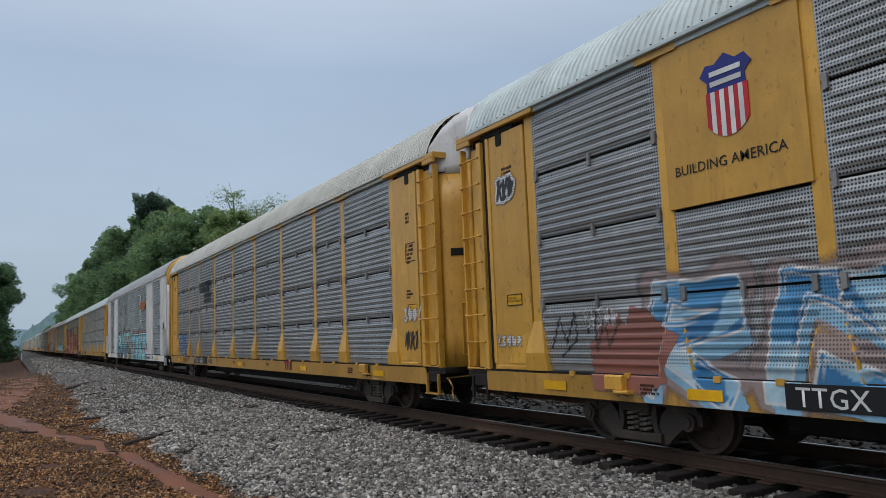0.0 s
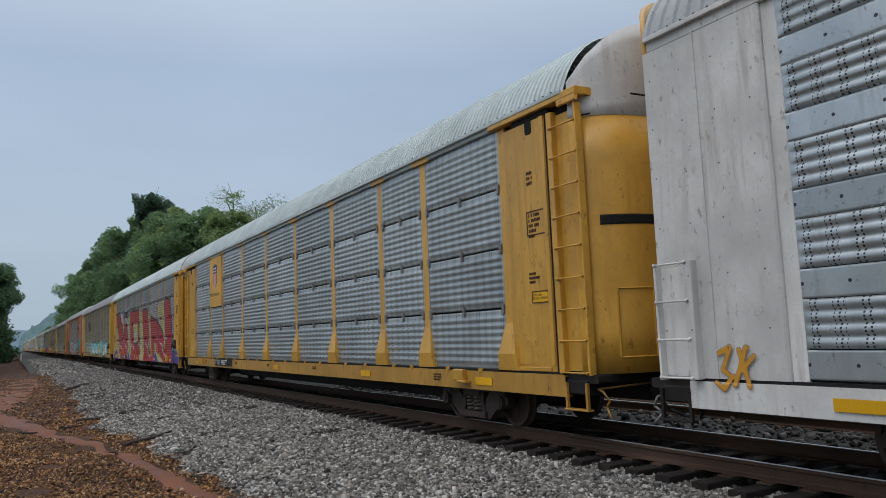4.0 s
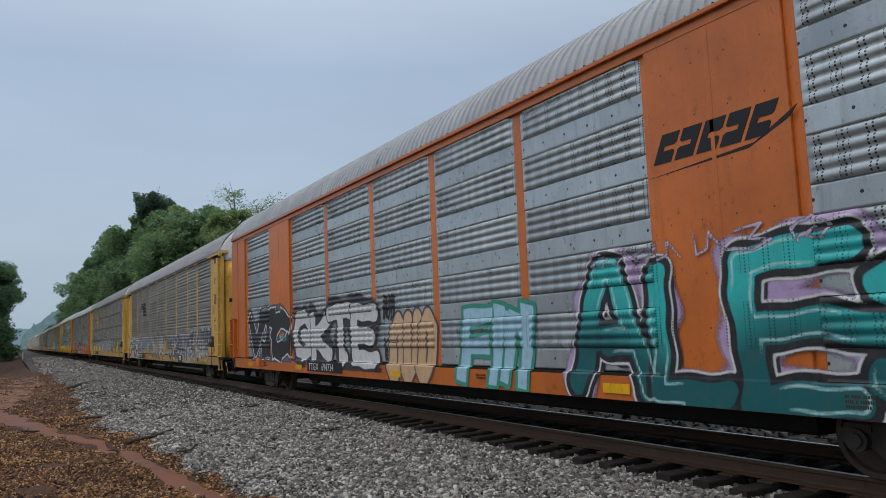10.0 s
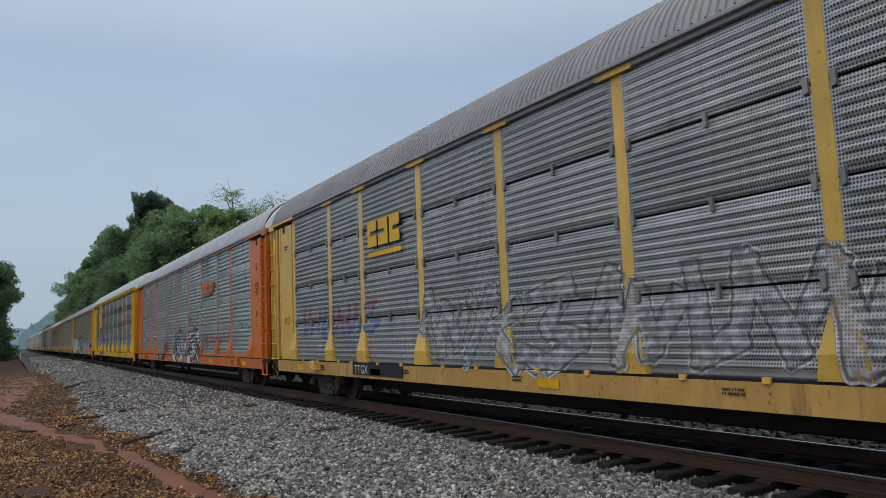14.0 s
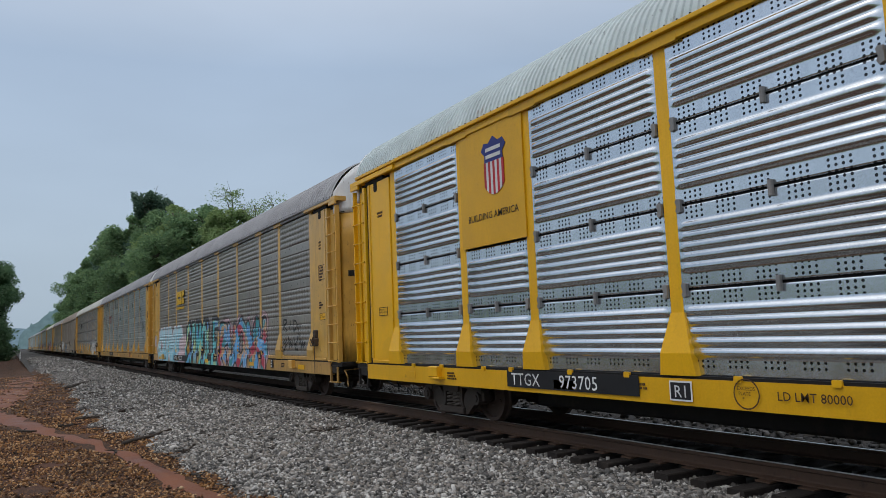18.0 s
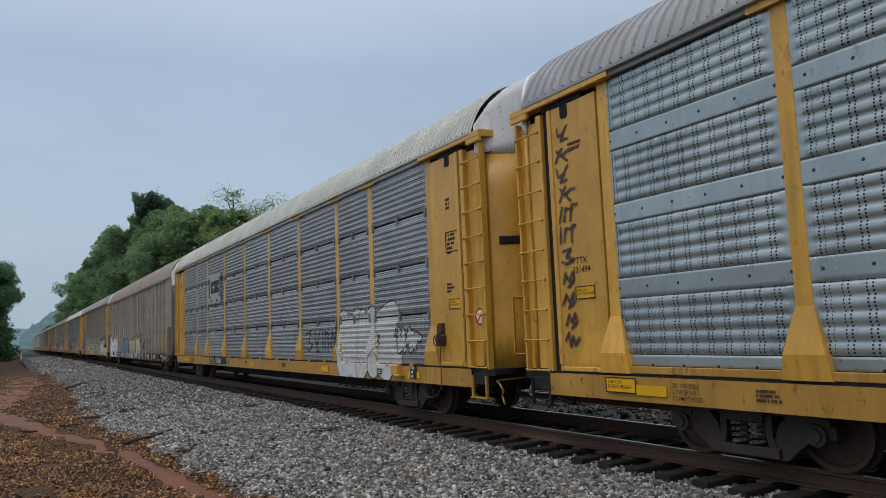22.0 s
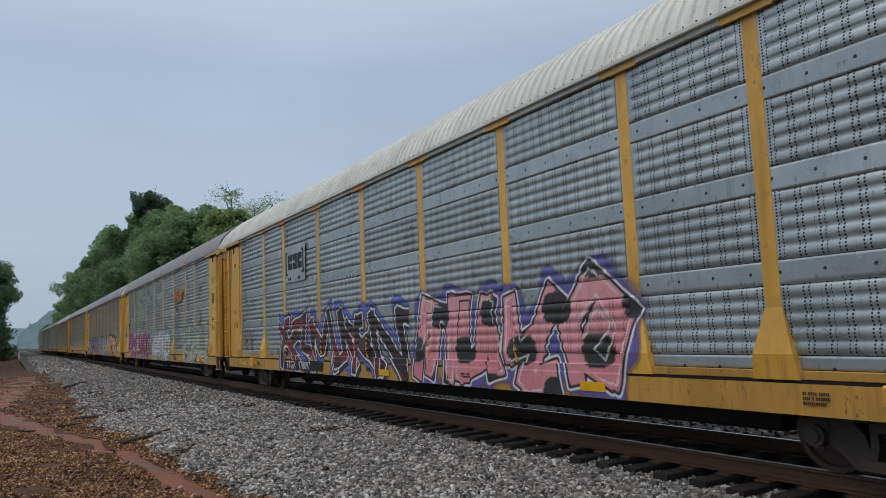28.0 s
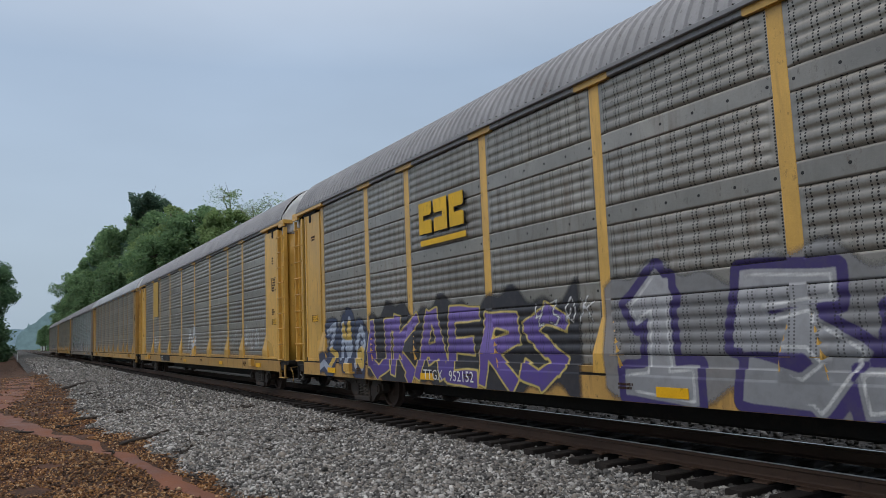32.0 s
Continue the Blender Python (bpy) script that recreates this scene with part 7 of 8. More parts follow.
WHITE, BLACK, GREY = (0.62, 0.62, 0.62), (0.012, 0.012, 0.016), (0.3, 0.31, 0.33)
ROWS = dict(frame="yellow", style="rows", panel="perf", roof="roof_cream", pitch=0.125, rise=0.03)
RIBS = dict(frame="pale_yellow", style="ribs", panel="rib", roof="roof_dark")
PLATES = dict(style="plates", panel="rib_plate", roof="roof_grey", shape="tall", slim=True, smooth_end=True, flat_bays=(1, 7))
THIN = dict(r=0.018, soft=0.014, wobble=0.1, pad=0.1)
SPECS = [
    dict(ROWS, roof="roof_white", label="yellow covered car carrier with grey perforated sides and blue graffiti", emblem_bay=7, number=(7.45, 3.2), num_h=0.2, mark_gap=0.3, emblems=(("shield", 8.0, 3.66, 0.97), ("slogan", 8.82, 3.36, 0.168)), tape=(-11.0, 8.6, 11.3),
         art=((9.4, 2.0, 0.85, 2.1, "RISNxy", dict(r=0.15, palette=((0.05, 0.25, 0.5), (0.04, 0.2, 0.42), (0.3, 0.52, 0.68), (0.08, 0.3, 0.55), (0.42, 0.6, 0.7)), fill=(0.03, 0.2, 0.48), line=WHITE, line_w=0.035, shade=(0.22, 0.42, 0.58), throw=(0.1, -0.22), halo=(0.42, 0.32, 0.31), halo_a=0.8, slant=0.25, spread=1.15, wobble=0.9, glint=WHITE)),
              (10.4, 9.2, 0.9, 1.75, 2, dict(r=0.2, fill=(0.30, 0.11, 0.08), soft=0.06)), (11.5, 9.9, 1.2, 1.9, 2, dict(THIN, fill=BLACK)), (10.7, 10.0, 1.6, 1.9, 5, dict(THIN, fill=WHITE)), (12.6, 12.15, 3.7, 4.1, 3, dict(THIN, fill=BLACK, r=0.03, rim=WHITE, rim_w=0.05)),
              (12.8, 12.1, 1.35, 1.55, 5, dict(THIN, fill=WHITE)))),
    dict(ROWS, serial="159811", door_mark="52000", label="yellow covered car carrier with grey perforated sides and cream roof", number=(7.6, 2.3), words=((4.6, 0.83, 0.19, "R1", "letter_white"),), circle=(3.5,), consol=((-10.4, 0.2),), emblems=(("horse", 6.75, 3.2, 0.85), ("ttx", -4.59, 0.80, 0.25)),
         art=((11.4, 9.4, 1.68, 2.02, 5, dict(r=0.02, fill=(0.03, 0.2, 0.62), a=0.85, pad=0.1, spread=1.1)), (11.2, 9.3, 1.3, 1.66, 6, dict(r=0.02, fill=(0.03, 0.2, 0.62), a=0.85, pad=0.1, spread=1.1)), (11.0, 9.5, 0.95, 1.28, 4, dict(r=0.02, fill=(0.03, 0.2, 0.62), a=0.85, pad=0.1, spread=1.1)), (11.3, 9.5, 1.0, 1.95, 3, dict(r=0.018, fill=(0.04, 0.24, 0.66), a=0.8, pad=0.1)), (-12.2, -12.9, 1.3, 1.75, 3, dict(THIN, fill=BLACK, r=0.025)), (-12.2, -12.95, 1.85, 2.15, 4, dict(THIN, fill=WHITE, r=0.03)), (9.4, 8.8, 0.8, 1.05, 2, dict(THIN, fill=(0.02, 0.1, 0.4))))),
    dict(PLATES, frame="white", chord="white", cap="yellow", end="white", mark="", mark_gap=0.62, serial="301585", label="white covered car carrier with grey ribbed sides and turquoise graffiti", number=(5.85, 2.3), emblems=(("swoosh", -4.43, 3.72, 0.92),), words=((-0.5, 0.84, 0.1, "LD LMT 80000", "ink"),),
         art=((6.7, 1.0, 0.85, 2.55, "RUAT", dict(r=0.15, fill=(0.02, 0.24, 0.36), fill2=(0.36, 0.72, 0.70), line=BLACK, line_w=0.05, shade=(0.05, 0.04, 0.06), throw=(0.14, -0.16), rim=(0.45, 0.2, 0.16), rim_w=0.08, halo=(0.16, 0.12, 0.13), halo_a=0.8, glint=WHITE, slant=0.1, fade=2.6, wobble=1.1, cut=False, spread=1.05)),
              (0.9, -0.6, 0.66, 0.95, 4, dict(r=0.1, cut=False, fill=(0.2, 0.19, 0.09), a=0.85, worn=0.2, spread=1.0)), (1.0, 0.55, 1.2, 1.6, 1, dict(r=0.13, cut=False, fill=(0.2, 0.22, 0.08), a=0.8)), (-1.45, -1.95, 2.0, 2.45, "A", dict(r=0.09, cut=False, fill=(0.17, 0.25, 0.08), halo=(0.36, 0.45, 0.3), halo_a=0.5, a=0.9)), (-3.7, -4.5, 2.0, 2.6, "A", dict(r=0.12, cut=False, fill=(0.17, 0.25, 0.08), halo=(0.36, 0.45, 0.3), halo_a=0.5, a=0.9)),
              (-0.65, -6.9, 0.72, 2.15, "takq", dict(r=0.25, even=True, cut=True, fill=(0.24, 0.62, 0.66), fill2=(0.02, 0.22, 0.34), spots=True, line=BLACK, line_w=0.04, shade=(0.02, 0.015, 0.02), throw=(0.2, -0.1), rim=(0.5, 0.16, 0.17), rim_w=0.12, halo=(0.26, 0.29, 0.13), slant=0.0, spread=0.66, wobble=0.1)), (-7.1, -7.6, 1.22, 1.42, "RIP", dict(THIN, fill=BLACK, r=0.02)), (-7.05, -7.5, 1.46, 1.64, "DAD", dict(THIN, fill=BLACK, r=0.02)), (-7.1, -8.6, 0.78, 0.92, 7, dict(THIN, fill=BLACK, r=0.02)), (-3.4, -3.9, 2.25, 2.42, 3, dict(THIN, fill=BLACK, r=0.02)), (9.4, 8.9, 1.3, 1.6, 3, dict(THIN, fill=(0.5, 0.1, 0.07))), (12.7, 12.2, 0.95, 1.4, 2, dict(THIN, fill=(0.6, 0.28, 0.02), r=0.03)), (-12.7, -13.1, 2.2, 2.75, 2, dict(THIN, fill=BLACK, r=0.03)))),
    dict(ROWS, panel="perf_rows", roof="roof_white", serial="993577", label="yellow covered car carrier with pale perforated sides and a shield", emblem_bay=7, number=(7.9, 2.5), emblems=(("shield", 8.05, 3.72, 0.95), ("slogan", 8.85, 3.40, 0.165))),
    dict(ROWS, panel="perf_light", roof="roof_white", serial="941195", brake=True, label="yellow covered car carrier painted over with large red graffiti", number=(7.69, 2.5), circle=(3.52,), emblems=(("box", 6.26, 3.48, 0.42),), no_hump=(-13.35,), wall=True,
         art=((12.55, 11.95, 1.85, 2.5, 3, dict(THIN, fill=(0.4, 0.02, 0.02), r=0.03)),)),
    dict(RIBS, serial="983802", mark="TTCX", brake=True, label="pale yellow covered car carrier with dark ribbed sides and teal graffiti", number=(7.44, 2.7), num_h=0.21, circle=(3.51,), consol=((-11.1, 0.2),), emblems=(("horse", 6.67, 3.12, 0.92), ("ttx", -5.44, 0.80, 0.26)),
         art=((8.7, 4.9, 1.12, 2.0, "AMN", dict(r=0.15, cut=True, fill=(0.1, 0.42, 0.44), fill2=(0.2, 0.55, 0.57), rim=(0.6, 0.45, 0.48), rim_w=0.03, halo=(0.2, 0.3, 0.3), halo_a=0.3, a=0.8, worn=0.5, wobble=0.5, spread=1.0)), (5.2, 4.1, 1.3, 1.95, 2, dict(r=0.24, cut=False, fill=(0.2, 0.58, 0.62), fill2=(0.35, 0.66, 0.68), a=0.9, worn=0.2)), (3.0, -4.1, 1.0, 1.9, 5, dict(r=0.23, cut=False, fill=(0.5, 0.70, 0.74), fill2=(0.2, 0.6, 0.67), halo=(0.08, 0.24, 0.04), halo_a=0.75, third=(0.24, 0.56, 0.6), worn=0.15)),
              (-4.8, -6.3, 1.15, 2.0, 1, dict(r=0.4, cut=False, fill=(0.16, 0.55, 0.58), fill2=(0.2, 0.62, 0.66), worn=0.15)), (-7.3, -10.5, 0.9, 1.85, 4, dict(r=0.13, fill=(0.55, 0.58, 0.58), fill2=(0.45, 0.55, 0.58), shade=(0.02, 0.05, 0.08), throw=(0.12, -0.35), halo=(0.1, 0.40, 0.44), third=(0.12, 0.45, 0.48), cut=False, seam=False)),
              (12.7, 12.2, 1.6, 4.3, 1, dict(THIN, fill=(0.03, 0.04, 0.08), r=0.03)), (9.9, 8.9, 1.2, 1.9, 7, dict(THIN, fill=WHITE)), (9.7, 8.95, 1.55, 1.95, 5, dict(THIN, fill=WHITE)))),
    dict(PLATES, frame="orange", chord="orange", end="cap_white", cap="white", roof="roof_grey", serial="694734", label="orange covered car carrier with grey ribbed sides and teal graffiti", number=(5.47, 2.3), emblems=(("swoosh_black", -7.1, 3.56, 0.76),),
         art=((11.3, 7.3, 1.2, 2.35, "VTC", dict(spread=1.1, r=0.25, fill=BLACK, line=WHITE, line_w=0.05, rim=BLACK, rim_w=0.085, shade=BLACK, throw=(0.05, -0.07), halo=(0.16, 0.17, 0.26), halo_a=0.7, wobble=1.0, seam=False)), (6.8, 1.3, 1.1, 2.3, "GKTE", dict(r=0.19, fill=WHITE, line=BLACK, line_w=0.05, shade=BLACK, throw=(0.1, -0.05), halo=(0.03, 0.03, 0.04), wobble=1.1, spread=1.0, cut=False)), (0.9, 0.35, 1.9, 2.5, 5, dict(THIN, fill=BLACK, r=0.022)), (0.9, 0.3, 1.0, 1.6, 4, dict(THIN, fill=BLACK, r=0.022)), (8.0, 7.3, 1.5, 1.75, 3, dict(THIN, fill=(0.3, 0.6, 0.6))),
              (0.6, -1.3, 0.8, 1.9, "OUO", dict(r=0.17, even=True, fill=(0.58, 0.37, 0.2), fill2=(0.62, 0.42, 0.25), line=(0.08, 0.06, 0.08), line_w=0.05, cut=False, spread=0.8)), (-2.3, -4.3, 0.85, 2.05, "Fw", dict(r=0.14, fill=(0.34, 0.55, 0.68), line=(0.02, 0.25, 0.18), rim=(0.03, 0.28, 0.2))),
              (-5.4, -10.9, 0.8, 2.35, "ALES", dict(r=0.165, fill=(0.0, 0.10, 0.11), fill2=(0.02, 0.46, 0.45), line=BLACK, line_w=0.085, shade=BLACK, throw=(0.16, -0.12), rim=WHITE, rim_w=0.115, halo=(0.48, 0.34, 0.58), halo_a=0.95, glint=(0.4, 0.65, 0.65), fade=2.4, wobble=1.2, spread=0.95, cut=False)), (-5.6, -9.4, 2.35, 2.65, 6, dict(THIN, fill=(0.5, 0.42, 0.55))))),
    dict(RIBS, frame="tan", serial="992187", deck_min=True, door_mark="NS 25286", brake=True, label="ochre covered car carrier with dark ribbed sides and faded graffiti", number=(7.9, 2.6), emblems=(("horse", 6.9, 3.22, 0.75), ("ttx_white", -5.29, 0.82, 0.2)), tape=(-11.0, -1.3, -4.0, 3.3, 11.1),
         art=((11.9, 7.7, 0.85, 1.85, "DARSx", dict(r=0.1, fill=(0.025, 0.04, 0.055), fill2=(0.06, 0.1, 0.14), line_w=0.035, line=WHITE, spread=1.2, wobble=0.9, halo=(0.52, 0.52, 0.52), halo_a=0.9, slant=0.25)), (8.2, 3.1, 1.15, 1.95, 4, dict(r=0.12, fill=(0.14, 0.36, 0.38), third=(0.38, 0.2, 0.2), rim=GREY, a=0.7, worn=0.6)),
              (2.9, -1.4, 1.0, 2.0, 4, dict(r=0.16, fill=(0.5, 0.49, 0.46), fill2=(0.3, 0.26, 0.24), halo=(0.42, 0.41, 0.38), halo_a=0.5, worn=0.5, line=(0.1, 0.1, 0.1))), (-2.7, -8.0, 0.9, 1.95, "SDBNwN", dict(cut=False, r=0.12, fill=(0.08, 0.08, 0.095), fill2=(0.13, 0.13, 0.16), line=(0.55, 0.53, 0.6), line_w=0.045, wobble=1.0, worn=0.2, spread=1.05)),
              (-7.5, -11.6, 0.95, 2.1, 4, dict(r=0.14, fill=(0.3, 0.3, 0.3), fill2=(0.1, 0.1, 0.12), rim=(0.5, 0.5, 0.5), worn=0.5)))),
    dict(ROWS, frame="pale_yellow", roof="roof_dark", brake=True, label="pale yellow covered car carrier with dark perforated sides", number=(7.4, 2.4), consol=((-10.9, 0.2),), emblems=(("gold", 6.5, 3.5, 0.58),),
         art=((11.1, 6.0, 1.6, 2.4, 5, dict(r=0.06, fill=(0.1, 0.2, 0.42), fill2=(0.35, 0.1, 0.1))), (4.2, -5.4, 1.05, 2.4, 6, dict(r=0.13, fill=(0.42, 0.43, 0.45), rim=(0.55, 0.55, 0.55), line=(0.14, 0.14, 0.15), worn=0.5)), (-6.1, -8.8, 1.2, 1.95, 4, dict(THIN, r=0.03, fill=BLACK)))),
    dict(RIBS, frame="orange", panel="rib_cool", roof="roof_grey", serial="953337", warn_sill=True, door_mark="28214", label="orange-framed covered car carrier with grey ribbed sides", number=(6.58, 2.5), cap="cap_white", emblems=(("swoosh", -4.42, 3.5, 0.95),),
         art=((1.6, -4.0, 0.8, 2.0, "SUNEx", dict(r=0.13, fill=BLACK, fill2=(0.03, 0.03, 0.035), line=WHITE, line_w=0.03, rim=(0.3, 0.3, 0.32), rim_w=0.06, halo=(0.02, 0.02, 0.03), halo_a=0.97, third=(0.5, 0.5, 0.54), wobble=0.9, slant=0.2, glint=WHITE, spread=1.1)), (4.9, 2.2, 1.2, 1.9, 5, dict(THIN, fill=(0.4, 0.04, 0.06))), (-5.0, -9.0, 1.45, 1.9, 7, dict(THIN, fill=(0.42, 0.04, 0.05), r=0.022)), (4.3, 3.0, 0.85, 1.7, 4, dict(THIN, fill=BLACK)), (12.8, 12.2, 1.4, 1.8, 3, dict(THIN, fill=WHITE)))),
    dict(ROWS, frame="bright_yellow", style="shiny", panel="shiny", roof="roof_white", shape="tall", chord="bright_yellow", serial="973705", label="bright yellow covered car carrier with new shiny galvanised sides", emblem_bay=7, number=(7.6, 2.75), num_h=0.19, mark_gap=0.45, circle=(3.27,), consol=((-6.5, 0.2),), no_hump=(-13.35,),
         words=((2.9, 0.86, 0.13, "LD LMT 80000", "ink"), (4.28, 0.82, 0.2, "R1", "black"), (-10.15, 0.92, 0.06, "JACK HERE", "ink")), emblems=(("shield", 7.87, 3.82, 1.0), ("slogan", 8.72, 3.46, 0.165), ("ttx", -5.24, 0.80, 0.25)), deck_note=True),
    dict(RIBS, frame="tan", serial="992220", brake=True, label="ochre covered car carrier with dark ribbed sides and colourful graffiti", number=(7.15, 3.0), num_h=0.21, consol=((-8.4, 0.2),), emblems=(("gold", 6.46, 3.32, 0.6),), words=((-9.9, 0.93, 0.07, "JACK", "ink"),),
         art=((11.6, 5.4, 0.85, 2.1, "CUAOD", dict(r=0.27, even=True, cut=False, fill=(0.2, 0.52, 0.66), fill2=(0.42, 0.64, 0.72), line=WHITE, line_w=0.07, halo=(0.6, 0.46, 0.5), halo_a=0.9, glint=WHITE, wobble=0.9, slant=0.0, spread=0.8, worn=0.1)), (6.1, 4.7, 0.85, 1.75, 2, dict(r=0.26, cut=False, fill=(0.6, 0.42, 0.46), fill2=(0.64, 0.5, 0.53), worn=0.15)), (4.5, -1.5, 0.72, 2.25, "CAMOLE", dict(even=True, r=0.13, palette=((0.08, 0.46, 0.5), (0.11, 0.29, 0.6), (0.14, 0.55, 0.6), (0.48, 0.6, 0.26), (0.05, 0.38, 0.42)), fill=(0.03, 0.34, 0.38), fill2=(0.16, 0.55, 0.6), line=BLACK, line_w=0.045, shade=BLACK, throw=(0.16, -0.04), third=(0.1, 0.28, 0.55), glint=(0.6, 0.68, 0.3), slant=0.05, halo=(0.02, 0.02, 0.025), halo_a=0.95, wobble=0.2, spread=0.82)),
              (-1.7, -7.7, 0.8, 2.2, "RUONH", dict(r=0.2, fill=(0.42, 0.05, 0.06), palette=((0.42, 0.03, 0.06), (0.1, 0.33, 0.62), (0.03, 0.26, 0.3), (0.5, 0.3, 0.15), (0.1, 0.33, 0.62), (0.42, 0.03, 0.06), (0.04, 0.3, 0.36)), line=BLACK, line_w=0.08, shade=BLACK, throw=(-0.1, 0.05), halo=(0.66, 0.46, 0.5), glint=WHITE, cut=False, spread=0.85, wobble=0.8)), (-9.3, -10.6, 1.8, 2.15, "RID", dict(THIN, fill=BLACK, r=0.024)), (-9.2, -11.2, 1.25, 1.65, 4, dict(THIN, fill=BLACK, r=0.024)),
              (12.8, 12.2, 1.4, 2.0, 3, dict(r=0.05, fill=(0.6, 0.5, 0.52))))),
    dict(RIBS, frame="yellow", panel="rib_light", roof="roof_dark", serial="710787", deck_min=True, door_mark="TTTX\n331494", label="yellow covered car carrier with pale galvanised ribbed sides", number=(6.33, 2.5), emblems=(("ttx_high", 6.65, 3.22, 0.55), ("ttx", -5.13, 0.78, 0.27)), pads=(), words=((10.75, 0.93, 0.075, "28\" WHEELS\n2 INCH HF\nCOMP SHOES", "ink"),), warn_sill=True,
         art=(*[(12.72 + 0.03 * (i % 3), 12.4, 4.3 - 0.3 * i, 4.56 - 0.3 * i, 1, dict(THIN, fill=(0.03, 0.012, 0.01), r=0.02, wobble=0.2)) for i in range(11)],)),
    dict(ROWS, panel="perf_light", serial="990242", brake=True, label="yellow covered car carrier with pale perforated sides and cream roof", number=(6.3, 2.5), consol=((-11.0, 0.2),), no_hump=(-13.35,), emblems=(("box", 6.2, 3.45, 0.47),), words=((-2.78, 0.82, 0.14, "PSH 22", "ink"), (3.6, 0.82, 0.19, "R1", "letter_white")),
         art=((-4.7, -7.0, 1.2, 1.9, 4, dict(THIN, fill=BLACK, r=0.03)), (-7.2, -10.3, 0.85, 2.05, 3, dict(r=0.27, fill=(0.58, 0.58, 0.57), fill2=WHITE, line=BLACK, line_w=0.03, wobble=0.9, cut=False, spread=0.9)), (-10.2, -11.1, 1.25, 1.75, 2, dict(r=0.06, fill=WHITE, line=BLACK)))),
    dict(frame="brown", style="brown", panel="brown_perf", roof="brown_roof", chord="brown_post", shape="deep", smooth_end=True, narrow=True, end_rungs=True, posts=[-12.25 + 1.128 * k for k in range(22)] + [12.42], pitch=0.2, rise=0.05, split=4.35, sill="sill_black", label="brown covered car carrier with narrow perforated panels", tape=(-11.75, -8.5, -6.4, 5.4, 8.6), big_number=(8.2, 5.9),
         art=((12.4, 8.7, 0.85, 1.95, 3, dict(r=0.24, fill=(0.58, 0.61, 0.65), fill2=(0.66, 0.68, 0.7), line=BLACK, line_w=0.025, halo=(0.5, 0.53, 0.57), halo_a=1.0, spread=1.0)), (5.0, 1.7, 0.8, 1.85, "HMzL", dict(r=0.14, fill=(0.04, 0.13, 0.27), fill2=(0.09, 0.24, 0.4), shade=(0.45, 0.58, 0.64), throw=(-0.12, 0.02), rim=(0.03, 0.05, 0.08), rim_w=0.03, halo=(0.16, 0.22, 0.27), halo_a=0.7, wobble=1.2, spread=1.1)),
              (1.5, -3.0, 0.8, 1.95, "RwxvN", dict(r=0.11, fill=(0.3, 0.22, 0.14), fill2=(0.5, 0.44, 0.31), line=(0.68, 0.62, 0.5), line_w=0.045, shade=(0.5, 0.44, 0.32), throw=(-0.1, 0.03), halo=(0.17, 0.12, 0.1), halo_a=0.6, wobble=1.0, spread=1.0)), (-3.6, -4.6, 1.15, 1.85, 4, dict(THIN, r=0.022, fill=(0.1, 0.085, 0.07), a=0.7)), (-4.4, -7.0, 1.45, 1.95, 5, dict(THIN, r=0.022, fill=(0.05, 0.05, 0.05), a=0.75)))),
    dict(RIBS, frame="tan", brake=True, label="ochre covered car carrier with dark ribbed sides and black-and-white graffiti", emblem_plate=(9.0, 7.1, 3.2, 4.9), emblems=(("shield", 8.1, 4.05, 0.8),),
         art=((11.9, 6.9, 0.9, 2.1, "zwxv", dict(r=0.13, cut=True, fill=(0.02, 0.05, 0.08), fill2=(0.05, 0.13, 0.18), line=(0.55, 0.6, 0.62), line_w=0.03, shade=BLACK, throw=(0.08, -0.15), spread=1.15, halo=(0.35, 0.28, 0.34), halo_a=0.5)), (1.4, -1.1, 0.85, 2.0, "MwS", dict(r=0.1, cut=True, fill=(0.42, 0.47, 0.46), fill2=(0.35, 0.42, 0.42), shade=(0.02, 0.03, 0.06), throw=(0.12, -0.04), halo=(0.38, 0.44, 0.43), halo_a=0.8, worn=0.2)),
              (-1.9, -6.8, 0.8, 1.95, 4, dict(r=0.26, fill=(0.32, 0.40, 0.33), fill2=(0.40, 0.46, 0.40), worn=0.5, a=0.85, third=(0.35, 0.28, 0.18))), (-7.7, -12.2, 0.8, 2.15, "xvzNwyx", dict(r=0.105, cut=True, fill=(0.66, 0.67, 0.64), fill2=(0.5, 0.52, 0.52), line=BLACK, line_w=0.035, shade=(0.015, 0.018, 0.04), throw=(0.16, -0.12), halo=(0.02, 0.025, 0.05), halo_a=0.95, slant=-0.35, spread=1.3, wobble=0.9)))),
    dict(RIBS, frame="yellow", panel="rib_cool", roof="roof_cream", serial="978097", door_mark="81011", label="yellow covered car carrier with grey ribbed sides and maroon graffiti", number=(6.67, 2.8), num_h=0.21, emblems=(("box", 6.45, 3.5, 0.42),), warn_sill=True,
         art=((7.2, -0.5, 0.8, 2.25, "xzMvxN", dict(r=0.14, palette=((0.02, 0.01, 0.012), (0.17, 0.012, 0.022), (0.02, 0.01, 0.012), (0.14, 0.01, 0.02)), fill=(0.02, 0.01, 0.012), line=WHITE, line_w=0.04, shade=(0.02, 0.015, 0.03), throw=(0.12, -0.12), rim=BLACK, rim_w=0.08, halo=(0.1, 0.15, 0.55), halo_a=0.95, slant=-0.3, wobble=0.9, spread=1.2)), (-1.2, -7.0, 0.8, 2.3, 4, dict(r=0.2, fill=(0.58, 0.2, 0.24), fill2=(0.66, 0.3, 0.33), line=BLACK, rim=WHITE, halo=(0.12, 0.1, 0.4), third=(0.02, 0.02, 0.02), glint=WHITE)),
              (11.3, 10.0, 1.2, 2.1, 2, dict(THIN, fill=(0.4, 0.05, 0.08))))),
